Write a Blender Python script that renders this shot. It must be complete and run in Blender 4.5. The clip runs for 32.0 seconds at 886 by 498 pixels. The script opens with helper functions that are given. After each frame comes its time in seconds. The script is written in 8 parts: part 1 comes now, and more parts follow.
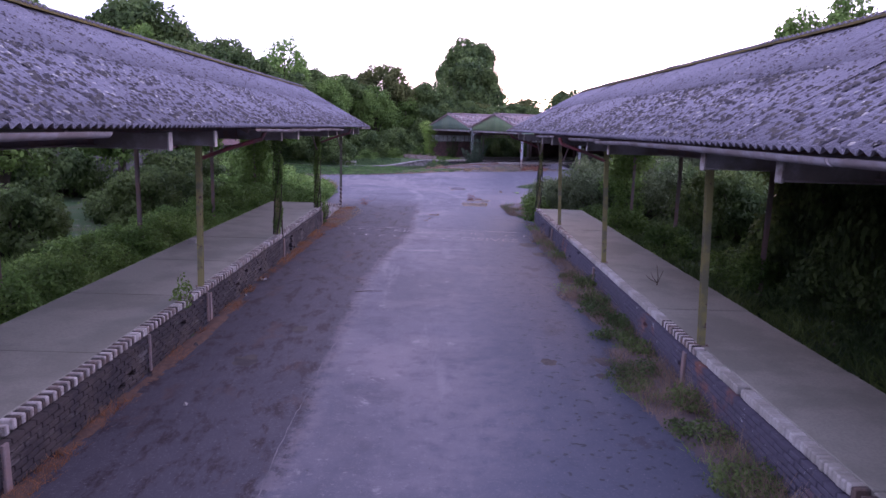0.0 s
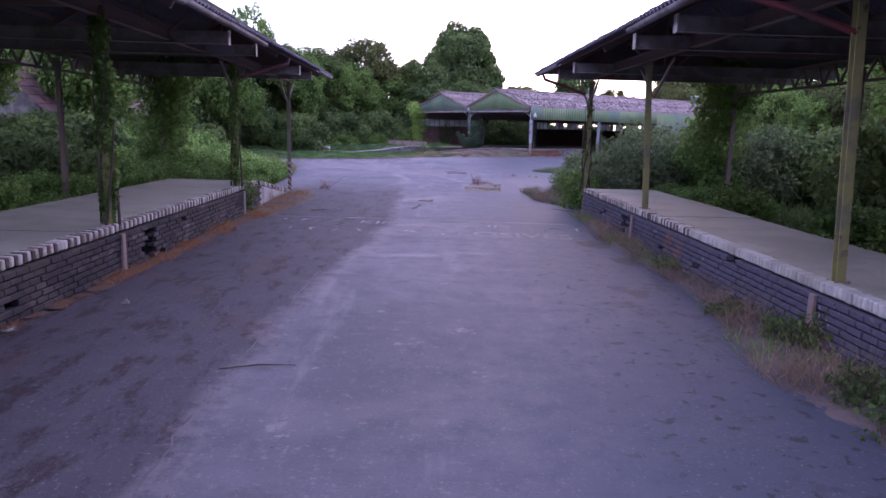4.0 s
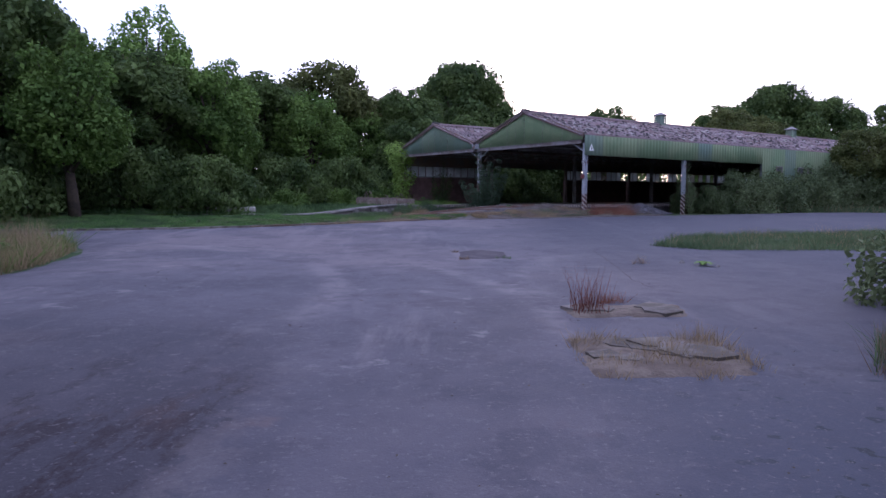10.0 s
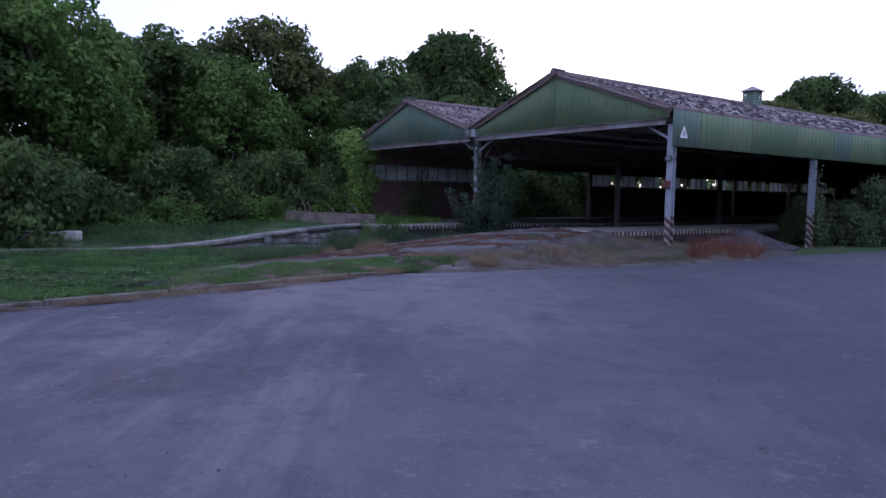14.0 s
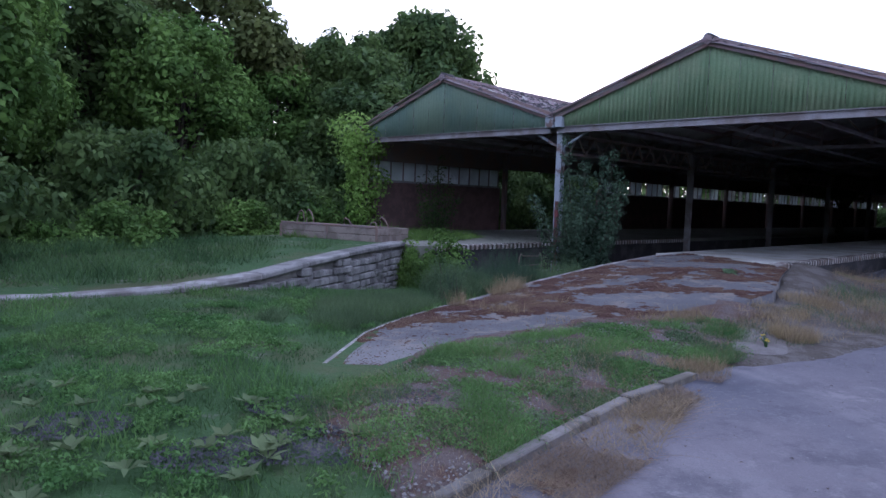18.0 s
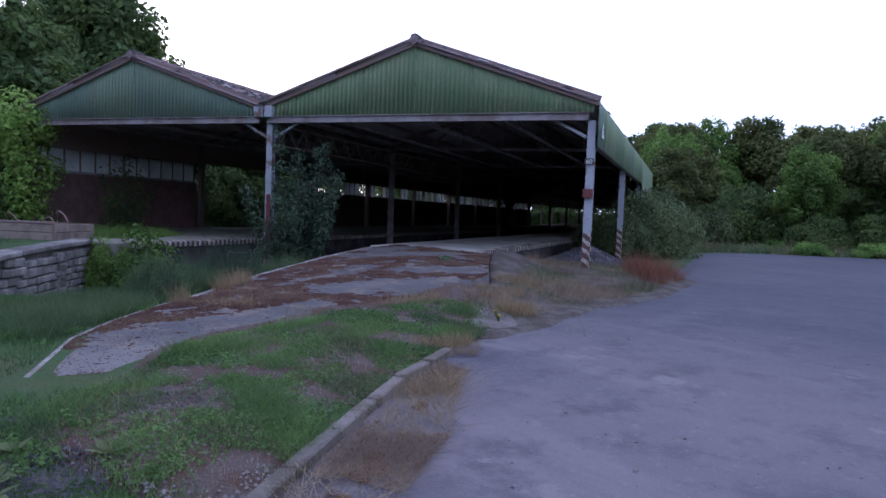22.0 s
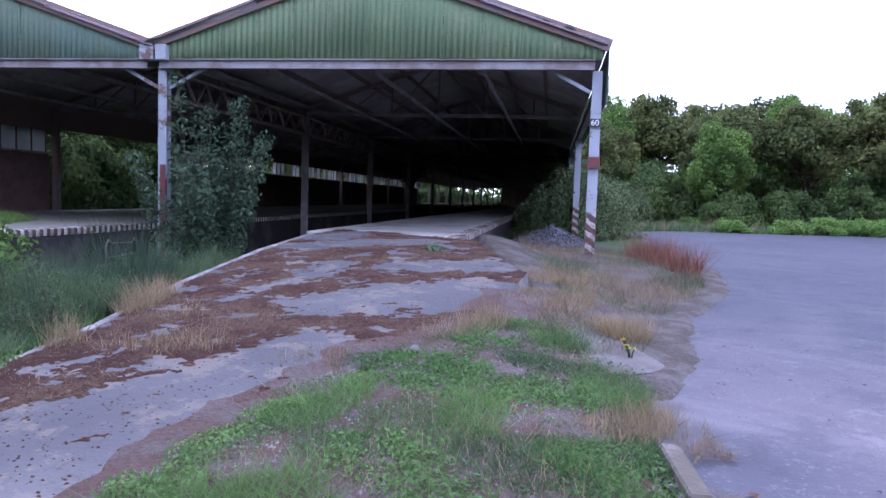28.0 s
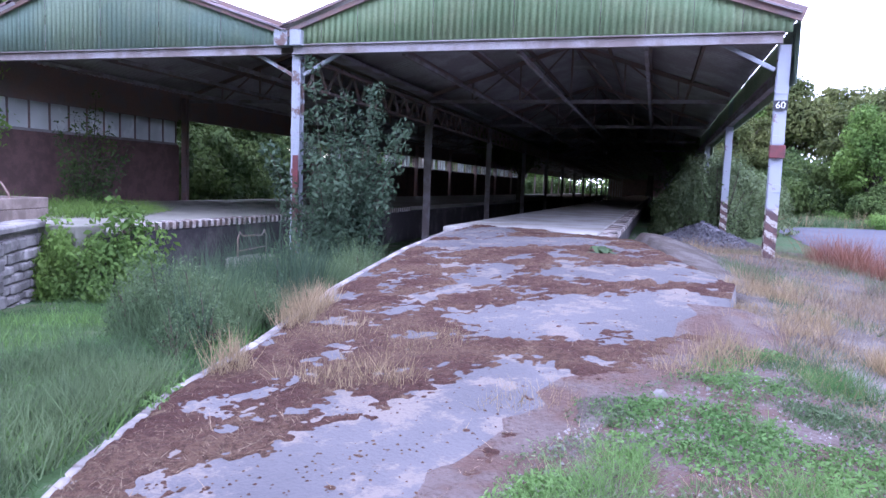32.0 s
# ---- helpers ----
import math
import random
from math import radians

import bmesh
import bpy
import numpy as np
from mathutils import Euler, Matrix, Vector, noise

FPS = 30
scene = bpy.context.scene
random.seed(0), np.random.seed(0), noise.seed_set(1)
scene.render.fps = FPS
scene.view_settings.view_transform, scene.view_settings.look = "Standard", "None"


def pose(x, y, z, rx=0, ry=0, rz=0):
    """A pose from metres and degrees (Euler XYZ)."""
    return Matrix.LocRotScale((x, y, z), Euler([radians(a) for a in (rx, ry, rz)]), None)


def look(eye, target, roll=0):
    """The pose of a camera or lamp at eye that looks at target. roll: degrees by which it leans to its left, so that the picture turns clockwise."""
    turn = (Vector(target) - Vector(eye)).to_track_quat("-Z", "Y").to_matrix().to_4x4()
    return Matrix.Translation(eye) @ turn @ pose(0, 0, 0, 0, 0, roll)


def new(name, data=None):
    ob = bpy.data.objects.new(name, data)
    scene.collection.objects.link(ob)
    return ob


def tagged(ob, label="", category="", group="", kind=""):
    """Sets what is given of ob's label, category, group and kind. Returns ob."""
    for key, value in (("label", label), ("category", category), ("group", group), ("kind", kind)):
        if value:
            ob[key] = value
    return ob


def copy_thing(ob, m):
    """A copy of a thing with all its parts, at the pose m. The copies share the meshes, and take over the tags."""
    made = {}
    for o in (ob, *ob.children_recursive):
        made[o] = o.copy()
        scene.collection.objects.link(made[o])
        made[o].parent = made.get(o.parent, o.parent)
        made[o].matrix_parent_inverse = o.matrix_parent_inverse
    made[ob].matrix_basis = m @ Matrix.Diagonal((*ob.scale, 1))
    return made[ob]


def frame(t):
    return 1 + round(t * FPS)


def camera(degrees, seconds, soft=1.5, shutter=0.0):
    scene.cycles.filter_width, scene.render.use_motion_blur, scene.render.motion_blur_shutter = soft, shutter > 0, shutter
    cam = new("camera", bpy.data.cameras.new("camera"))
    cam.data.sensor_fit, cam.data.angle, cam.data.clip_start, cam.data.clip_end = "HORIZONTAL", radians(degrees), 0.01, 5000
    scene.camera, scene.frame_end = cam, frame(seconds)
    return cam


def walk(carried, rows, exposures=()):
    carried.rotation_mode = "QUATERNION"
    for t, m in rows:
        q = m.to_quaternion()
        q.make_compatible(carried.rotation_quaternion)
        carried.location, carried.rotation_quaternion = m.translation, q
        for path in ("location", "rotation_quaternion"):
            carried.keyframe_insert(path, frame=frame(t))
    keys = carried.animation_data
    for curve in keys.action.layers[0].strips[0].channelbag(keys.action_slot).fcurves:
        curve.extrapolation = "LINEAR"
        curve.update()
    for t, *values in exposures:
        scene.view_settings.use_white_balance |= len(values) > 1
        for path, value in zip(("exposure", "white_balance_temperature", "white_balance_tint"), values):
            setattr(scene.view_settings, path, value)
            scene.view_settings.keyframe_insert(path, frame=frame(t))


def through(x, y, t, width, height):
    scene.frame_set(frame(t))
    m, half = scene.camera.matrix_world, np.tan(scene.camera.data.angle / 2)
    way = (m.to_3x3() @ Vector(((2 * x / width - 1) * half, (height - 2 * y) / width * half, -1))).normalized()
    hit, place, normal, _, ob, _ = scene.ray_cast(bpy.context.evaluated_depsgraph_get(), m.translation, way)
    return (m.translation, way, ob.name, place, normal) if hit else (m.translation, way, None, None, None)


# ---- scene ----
cam = camera(65.7, 32.0)
PATH = [
    (0, (0.026, 0.73, 3.7), (0.044, 2.698, 3.342), 1.7),
    (0.5, (0.022, 1.869, 3.475), (0.048, 3.837, 3.12), 1.6),
    (1, (0.046, 2.954, 3.263), (0.077, 4.923, 2.911), 1.7),
    (1.5, (0.061, 4.121, 3.102), (0.095, 6.089, 2.749), 1.9),
    (2, (0.046, 5.263, 2.902), (0.08, 7.232, 2.554), 1.9),
    (2.5, (-0.02, 6.401, 2.701), (0.018, 8.37, 2.351), 1.7),
    (3, (-0.095, 7.528, 2.475), (-0.053, 9.496, 2.125), 1.7),
    (3.5, (-0.12, 8.667, 2.244), (-0.075, 10.635, 1.893), 1.6),
    (4, (-0.07, 10.036, 2.009), (-0.023, 12.005, 1.66), 1.5),
    (4.5, (0.011, 11.505, 1.846), (0.063, 13.474, 1.494), 1.6),
    (6.5, (0.526, 17.207, 1.373), (0.567, 19.178, 1.036), 0.1),
    (7, (0.417, 18.529, 1.36), (0.462, 20.502, 1.033), 0.2),
    (7.5, (0.248, 19.802, 1.336), (0.296, 21.78, 1.043), 0.2),
    (8, (0.039, 21.149, 1.293), (0.091, 23.134, 1.052), 0.3),
    (8.5, (-0.104, 22.484, 1.251), (-0.05, 24.474, 1.052), 0.2),
    (9, (-0.149, 24.064, 1.22), (-0.093, 26.055, 1.04), -0.0),
    (9.5, (-0.097, 25.984, 1.171), (-0.034, 27.975, 1.001), 0.1),
    (10, (0.084, 28.089, 1.13), (0.148, 30.082, 0.971), 0.2),
    (10.5, (0.394, 30.387, 1.104), (0.461, 32.38, 0.953), -0.0),
    (11, (0.791, 32.603, 1.102), (0.862, 34.596, 0.955), -0.1),
    (11.5, (1.273, 34.581, 1.101), (1.348, 36.574, 0.953), -0.0),
    (12, (1.736, 36.312, 1.025), (1.819, 38.305, 0.879), 0.0),
    (12.5, (2.067, 37.604, 1.02), (2.154, 39.597, 0.873), 0.1),
    (13, (2.042, 38.594, 1.229), (2.131, 40.586, 1.074), 0.5),
    (13.5, (1.571, 39.458, 1.483), (1.668, 41.45, 1.33), 0.8),
    (14, (0.797, 40.136, 1.519), (0.9, 42.127, 1.365), 0.9),
    (14.5, (-0.192, 40.721, 1.508), (-0.073, 42.711, 1.349), 1.1),
    (15, (-1.102, 41.325, 1.515), (-0.963, 43.313, 1.351), 1.1),
    (15.5, (-1.886, 42.009, 1.49), (-1.728, 43.996, 1.326), 1.3),
    (17.5, (-2.756, 45.765, 1.62), (-2.441, 47.734, 1.472), 2.0),
    (18, (-2.715, 46.071, 1.593), (-2.305, 48.024, 1.45), 2.1),
    (18.5, (-2.705, 46.149, 1.557), (-2.195, 48.078, 1.418), 2.3),
    (19, (-2.72, 46.137, 1.531), (-2.114, 48.038, 1.396), 2.4),
    (19.5, (-2.807, 46.128, 1.512), (-2.098, 47.993, 1.383), 2.5),
    (20, (-2.938, 46.115, 1.482), (-2.123, 47.937, 1.359), 2.4),
    (20.5, (-3.06, 46.099, 1.465), (-2.143, 47.872, 1.344), 2.4),
    (21, (-3.135, 46.155, 1.425), (-2.119, 47.874, 1.31), 2.4),
    (21.5, (-3.123, 46.314, 1.41), (-2.009, 47.972, 1.3), 2.3),
    (22, (-3.034, 46.577, 1.387), (-1.822, 48.164, 1.284), 2.2),
    (22.5, (-2.923, 46.878, 1.377), (-1.638, 48.407, 1.275), 2.1),
    (23, (-2.781, 47.207, 1.371), (-1.449, 48.695, 1.268), 1.9),
    (23.5, (-2.663, 47.536, 1.36), (-1.281, 48.978, 1.256), 1.9),
    (24, (-2.569, 47.848, 1.355), (-1.137, 49.24, 1.248), 1.9),
    (24.5, (-2.474, 48.181, 1.341), (-1.013, 49.543, 1.23), 2.0),
    (25, (-2.444, 48.505, 1.33), (-0.964, 49.845, 1.215), 1.9),
    (25.5, (-2.402, 48.816, 1.313), (-0.91, 50.142, 1.193), 1.8),
    (27.5, (-2.328, 49.621, 1.285), (-0.835, 50.944, 1.14), 1.8),
    (28, (-2.323, 49.739, 1.277), (-0.838, 51.071, 1.128), 1.9),
    (28.5, (-2.328, 49.849, 1.276), (-0.852, 51.19, 1.122), 2.0),
    (29, (-2.351, 49.963, 1.274), (-0.884, 51.312, 1.116), 1.9),
    (29.5, (-2.386, 50.087, 1.273), (-0.952, 51.472, 1.108), 1.9),
    (30, (-2.409, 50.196, 1.278), (-1.032, 51.636, 1.104), 2.0),
    (30.5, (-2.402, 50.321, 1.278), (-1.05, 51.784, 1.101), 1.9),
    (31, (-2.368, 50.461, 1.279), (-1.04, 51.945, 1.098), 2.1),
    (31.5, (-2.289, 50.631, 1.287), (-0.987, 52.138, 1.102), 2.1),
    (32, (-2.178, 50.822, 1.297), (-0.899, 52.348, 1.109), 2.1),
]
EXPOSURES = [(0.0, 1.02, 5400, 50), (4.5, 1.08, 5340, 45), (7.0, 1.12, 5340, 40), (8.0, 1.04, 5400, 37), (9.0, 0.7, 5430, 34), (10.0, 0.32, 5270, 31), (11.0, 0.18, 5120, 29), (13.0, 0.02, 5000, 28), (15.5, 0.02, 5030, 25), (18.0, 0.65, 5080, 20), (20.0, 0.75, 5050, 20), (22.0, 0.4, 5080, 24), (23.0, 0.35, 5080, 26), (24.0, 0.12, 5050, 28), (25.5, 0.22, 5080, 29), (28.0, 1.6, 5200, 29), (30.0, 2.05, 5200, 31), (32.0, 2.4, 5220, 32)]
walk(cam, [(t, look(eye, target, roll)) for t, eye, target, roll in PATH], EXPOSURES)

# ---- world, sun ----
SUN_AZ, SUN_EL = 12.0, 8.0          # degrees to the right of +y, and above the horizon
world = bpy.data.worlds.new("evening_sky")
scene.world = world
world.use_nodes = True
wn = world.node_tree.nodes
wl = world.node_tree.links
sky = wn.new("ShaderNodeTexSky")
sky.sky_type = "NISHITA"
sky.sun_disc = False
sky.sun_elevation = radians(SUN_EL)
sky.sun_rotation = radians(SUN_AZ)
sky.air_density, sky.dust_density, sky.ozone_density = 1.0, 2.0, 2.0
wn["Background"].inputs["Strength"].default_value = 0.05
wl.new(sky.outputs[0], wn["Background"].inputs["Color"])
# thin high cloud over the whole sky
veil = wn.new("ShaderNodeBackground")
veil.inputs["Color"].default_value = (0.88, 0.90, 1.0, 1)
veil.inputs["Strength"].default_value = 1.0
both = wn.new("ShaderNodeAddShader")
wl.new(wn["Background"].outputs[0], both.inputs[0])
wl.new(veil.outputs[0], both.inputs[1])
wl.new(both.outputs[0], wn["World Output"].inputs["Surface"])
sun_data = bpy.data.lights.new("sun", "SUN")
sun_data.energy, sun_data.angle, sun_data.color = 0.7, radians(12.0), (1.0, 0.70, 0.45)
sun = new("sun", sun_data)
az, el = radians(SUN_AZ), radians(SUN_EL)
sun.matrix_world = look((100 * math.sin(az) * math.cos(el), 100 * math.cos(az) * math.cos(el), 100 * math.sin(el)), (0, 0, 0))


# ---- materials ----
def mat(name, base, rough=0.8, metal=0.0):
    m = bpy.data.materials.new(name)
    m.use_nodes = True
    b = m.node_tree.nodes["Principled BSDF"]
    b.inputs["Base Color"].default_value = (*base, 1)
    b.inputs["Roughness"].default_value = rough
    b.inputs["Metallic"].default_value = metal
    b.inputs["Specular IOR Level"].default_value = 0.5 if rough < 0.72 else 0.18
    return m


class Nodes:
    """Short hand for wiring a material."""

    def __init__(self, m):
        self.m, self.n, self.l = m, m.node_tree.nodes, m.node_tree.links
        self.bsdf = self.n["Principled BSDF"]
        self.co = self.n.new("ShaderNodeTexCoord").outputs["Object"]

    def world_place(self):
        self.co = self.n.new("ShaderNodeNewGeometry").outputs["Position"]
        return self

    def scaled(self, s):
        mp = self.n.new("ShaderNodeMapping")
        mp.inputs["Scale"].default_value = s
        self.l.new(self.co, mp.inputs["Vector"])
        return mp.outputs[0]

    def noise(self, scale, detail=4.0, rough=0.55, co=None, distort=0.0):
        t = self.n.new("ShaderNodeTexNoise")
        t.inputs["Scale"].default_value = scale
        t.inputs["Detail"].default_value = detail
        t.inputs["Roughness"].default_value = rough
        t.inputs["Distortion"].default_value = distort
        self.l.new(co if co is not None else self.co, t.inputs["Vector"])
        return t.outputs["Fac"]

    def ramp(self, fac, lo, hi):
        r = self.n.new("ShaderNodeMapRange")
        r.inputs["From Min"].default_value, r.inputs["From Max"].default_value = lo, hi
        r.interpolation_type = "SMOOTHSTEP"
        self.l.new(fac, r.inputs["Value"])
        return r.outputs[0]

    def mix(self, fac, a, b):
        x = self.n.new("ShaderNodeMix")
        x.data_type = "RGBA"
        for sock, v in ((x.inputs[0], fac), (x.inputs[6], a), (x.inputs[7], b)):
            if isinstance(v, (tuple, list)):
                sock.default_value = (*v, 1)
            elif isinstance(v, (int, float)):
                sock.default_value = v
            else:
                self.l.new(v, sock)
        return x.outputs[2]

    def maths(self, op, a, b=0.0):
        x = self.n.new("ShaderNodeMath")
        x.operation = op
        for sock, v in ((x.inputs[0], a), (x.inputs[1], b)):
            if isinstance(v, (int, float)):
                sock.default_value = v
            else:
                self.l.new(v, sock)
        return x.outputs[0]

    def axis(self, name, co=None):
        s = self.n.new("ShaderNodeSeparateXYZ")
        self.l.new(co if co is not None else self.co, s.inputs[0])
        return s.outputs[name]

    def color(self, col):
        self.l.new(col, self.bsdf.inputs["Base Color"])
        return self

    def rough(self, fac):
        self.l.new(fac, self.bsdf.inputs["Roughness"])
        return self

    def bump(self, fac, strength=0.4, dist=0.02):
        b = self.n.new("ShaderNodeBump")
        b.inputs["Strength"].default_value = strength
        b.inputs["Distance"].default_value = dist
        self.l.new(fac, b.inputs["Height"])
        self.l.new(b.outputs[0], self.bsdf.inputs["Normal"])
        return self

    def vary(self, col, lo, hi, island=False):
        """Multiply a colour by a random value for each piece."""
        if island:
            rnd = self.n.new("ShaderNodeNewGeometry").outputs["Random Per Island"]
        else:
            rnd = self.n.new("ShaderNodeObjectInfo").outputs["Random"]
        r = self.n.new("ShaderNodeMapRange")
        r.inputs["To Min"].default_value, r.inputs["To Max"].default_value = lo, hi
        self.l.new(rnd, r.inputs["Value"])
        h = self.n.new("ShaderNodeHueSaturation")
        self.l.new(r.outputs[0], h.inputs["Value"])
        if isinstance(col, (tuple, list)):
            h.inputs["Color"].default_value = (*col, 1)
        else:
            self.l.new(col, h.inputs["Color"])
        return h.outputs[0]


def worn(name, a, b, scale, rough=0.85, fine=40.0, bump=0.3, lo=0.4, hi=0.6, piece=0.0, dist=0.01, metal=0.0):
    """A surface of two colours in patches, with a fine grain."""
    m = mat(name, a, rough, metal)
    w = Nodes(m).world_place()
    patches = w.ramp(w.noise(scale, 6, 0.62), lo, hi)
    grain = w.noise(fine, 3)
    col = w.mix(patches, a, b)
    col = w.mix(w.maths("MULTIPLY", w.ramp(grain, 0.35, 0.75), 0.35), col, tuple(0.55 * v for v in a))
    if piece:
        col = w.vary(col, 1 - piece, 1 + piece)
    w.color(col).bump(w.maths("ADD", grain, w.maths("MULTIPLY", patches, 0.4)), bump, dist)
    return m


def foliage(name, a, b, through=0.36):
    """Leaves: colour shifts from clump to clump; some light comes through."""
    m = mat(name, a, 0.6)
    w = Nodes(m).world_place()
    col = w.mix(w.ramp(w.noise(0.55, 3), 0.35, 0.65), tuple(0.8 * v for v in a), b)
    col = w.mix(w.maths("MULTIPLY", w.ramp(w.noise(1.6, 3), 0.5, 0.7), 0.6), col, tuple(1.35 * v for v in b))
    col = w.vary(col, 0.70, 1.32, island=True)
    w.color(col)
    w.bsdf.inputs["Specular IOR Level"].default_value = 0.12
    tr = w.n.new("ShaderNodeBsdfTranslucent")
    w.l.new(col, tr.inputs["Color"])
    mx = w.n.new("ShaderNodeMixShader")
    mx.inputs[0].default_value = through
    w.l.new(w.bsdf.outputs[0], mx.inputs[1])
    w.l.new(tr.outputs[0], mx.inputs[2])
    w.l.new(mx.outputs[0], w.n["Material Output"].inputs["Surface"])
    return m


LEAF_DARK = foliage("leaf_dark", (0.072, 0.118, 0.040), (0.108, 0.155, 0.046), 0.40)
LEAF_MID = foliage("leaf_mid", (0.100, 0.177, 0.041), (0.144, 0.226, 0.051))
# pale green; on the hedge and back-post ivy it stands for sunlight
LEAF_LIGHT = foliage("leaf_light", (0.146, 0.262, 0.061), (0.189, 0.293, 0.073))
LEAF_BROWN = foliage("leaf_brown", (0.093, 0.120, 0.039), (0.127, 0.142, 0.046))
LEAF_WEED = foliage("leaf_weed", (0.088, 0.140, 0.068), (0.122, 0.168, 0.080))
LEAF_GREY = foliage("leaf_grey", (0.100, 0.140, 0.064), (0.130, 0.165, 0.074))
LEAF_SLATE = foliage("leaf_slate", (0.058, 0.095, 0.058), (0.080, 0.118, 0.070), 0.3)
GRASS = foliage("grass_green", (0.062, 0.118, 0.046), (0.092, 0.148, 0.056), 0.35)
GRASS_BRIGHT = foliage("grass_bright", (0.092, 0.194, 0.056), (0.128, 0.215, 0.066), 0.38)
STRAW = foliage("grass_straw", (0.36, 0.275, 0.155), (0.28, 0.215, 0.13), 0.3)
WEED_BROWN = foliage("weed_brown", (0.185, 0.135, 0.095), (0.23, 0.170, 0.115), 0.2)
WEED_RED = foliage("weed_red", (0.170, 0.058, 0.042), (0.210, 0.100, 0.065), 0.2)
PETAL = mat("petal_yellow", (0.55, 0.40, 0.03), 0.6)
BARK = worn("bark", (0.085, 0.065, 0.048), (0.050, 0.042, 0.034), 3.0, 0.95, 25.0, 0.8)
CONCRETE = worn("dock_concrete", (0.25, 0.24, 0.20), (0.19, 0.185, 0.15), 0.7, 0.85, 30.0, 0.25)
CONCRETE_PALE = worn("pale_concrete", (0.42, 0.40, 0.37), (0.30, 0.28, 0.24), 1.2, 0.85, 35.0, 0.3, piece=0.12)
STEEL_PALE = worn("peeling_pale_paint", (0.33, 0.35, 0.385), (0.13, 0.075, 0.055), 3.0, 0.6, 45.0, 0.35, 0.56, 0.62)
STEEL_DARK = worn("dark_rusty_steel", (0.21, 0.165, 0.16), (0.24, 0.16, 0.135), 2.5, 0.75, 50.0, 0.3)
STEEL_GREY = worn("grey_painted_beam", (0.30, 0.28, 0.285), (0.20, 0.165, 0.155), 2.2, 0.75, 40.0, 0.25)
RED_PAINT = worn("faded_red_paint", (0.17, 0.036, 0.038), (0.085, 0.036, 0.034), 2.0, 0.6, 40.0, 0.25)
GREEN_SHEET = worn("green_painted_sheet", (0.195, 0.285, 0.150), (0.255, 0.320, 0.178), 0.8, 0.62, 30.0, 0.2, piece=0.10)
GREEN_BLUE = worn("blue_green_painted_sheet", (0.175, 0.250, 0.195), (0.210, 0.275, 0.190), 0.8, 0.62, 30.0, 0.2, piece=0.10)
WHITE_PAINT = worn("chipped_white_paint", (0.46, 0.42, 0.39), (0.24, 0.19, 0.165), 5.0, 0.75, 50.0, 0.4, 0.45, 0.6, piece=0.25)
BLACK_PAINT = worn("chipped_black_paint", (0.055, 0.048, 0.046), (0.12, 0.085, 0.07), 5.0, 0.75, 50.0, 0.4, piece=0.25)
TIMBER = worn("weathered_timber", (0.27, 0.22, 0.19), (0.17, 0.135, 0.115), 3.0, 0.85, 40.0, 0.4, piece=0.15)
KERB = worn("mossy_kerb_stone", (0.185, 0.165, 0.152), (0.095, 0.082, 0.065), 4.0, 0.9, 40.0, 0.5, piece=0.18)
GRAVEL = worn("grey_gravel", (0.17, 0.165, 0.18), (0.11, 0.105, 0.12), 12.0, 0.95, 60.0, 0.9, dist=0.03)
ROOF_TILE = worn("old_red_roof_tile", (0.13, 0.075, 0.07), (0.09, 0.06, 0.058), 2.0, 0.9, 30.0, 0.4, piece=0.2)
BRICKWORK = worn("red_brick", (0.19, 0.115, 0.105), (0.13, 0.085, 0.08), 3.0, 0.9, 45.0, 0.4, piece=0.2)
MORTAR = worn("mortar", (0.20, 0.18, 0.16), (0.13, 0.12, 0.11), 3.0, 0.95, 60.0, 0.4)
RENDER_DARK = worn("dark_render", (0.048, 0.043, 0.045), (0.10, 0.088, 0.086), 1.4, 0.9, 25.0, 0.5, 0.48, 0.66, piece=0.12)
STONE = worn("rubble_stone", (0.24, 0.225, 0.215), (0.13, 0.12, 0.115), 3.0, 0.95, 30.0, 0.6, piece=0.25)
MOSS_OLIVE = worn("olive_moss", (0.15, 0.115, 0.04), (0.10, 0.085, 0.035), 4.0, 1.0, 50.0, 0.8)
MOSS_DARK = worn("dark_roof_moss", (0.055, 0.050, 0.055), (0.085, 0.075, 0.070), 8.0, 1.0, 60.0, 0.8)
LITTER_RED = worn("red_brown_litter", (0.120, 0.070, 0.050), (0.080, 0.052, 0.042), 9.0, 1.0, 60.0, 0.9)
KERB_EDGE = worn("ramp_edge_concrete", (0.31, 0.29, 0.28), (0.17, 0.15, 0.14), 3.0, 0.9, 35.0, 0.5, piece=0.15)
DAMP_DIRT = worn("damp_dirt", (0.060, 0.053, 0.055), (0.082, 0.072, 0.074), 5.0, 0.9, 50.0, 0.5)
SIGN_BLACK = mat("sign_black", (0.03, 0.03, 0.035), 0.5)
SIGN_WHITE = mat("sign_white", (0.75, 0.75, 0.72), 0.5)
LINE_PAINT = worn("worn_road_paint", (0.28, 0.26, 0.27), (0.125, 0.115, 0.13), 2.6, 0.9, 60.0, 0.1, 0.33, 0.55)
LETTER_PAINT = worn("faded_letter_paint", (0.27, 0.25, 0.26), (0.112, 0.104, 0.118), 3.2, 0.9, 60.0, 0.1, 0.30, 0.52)


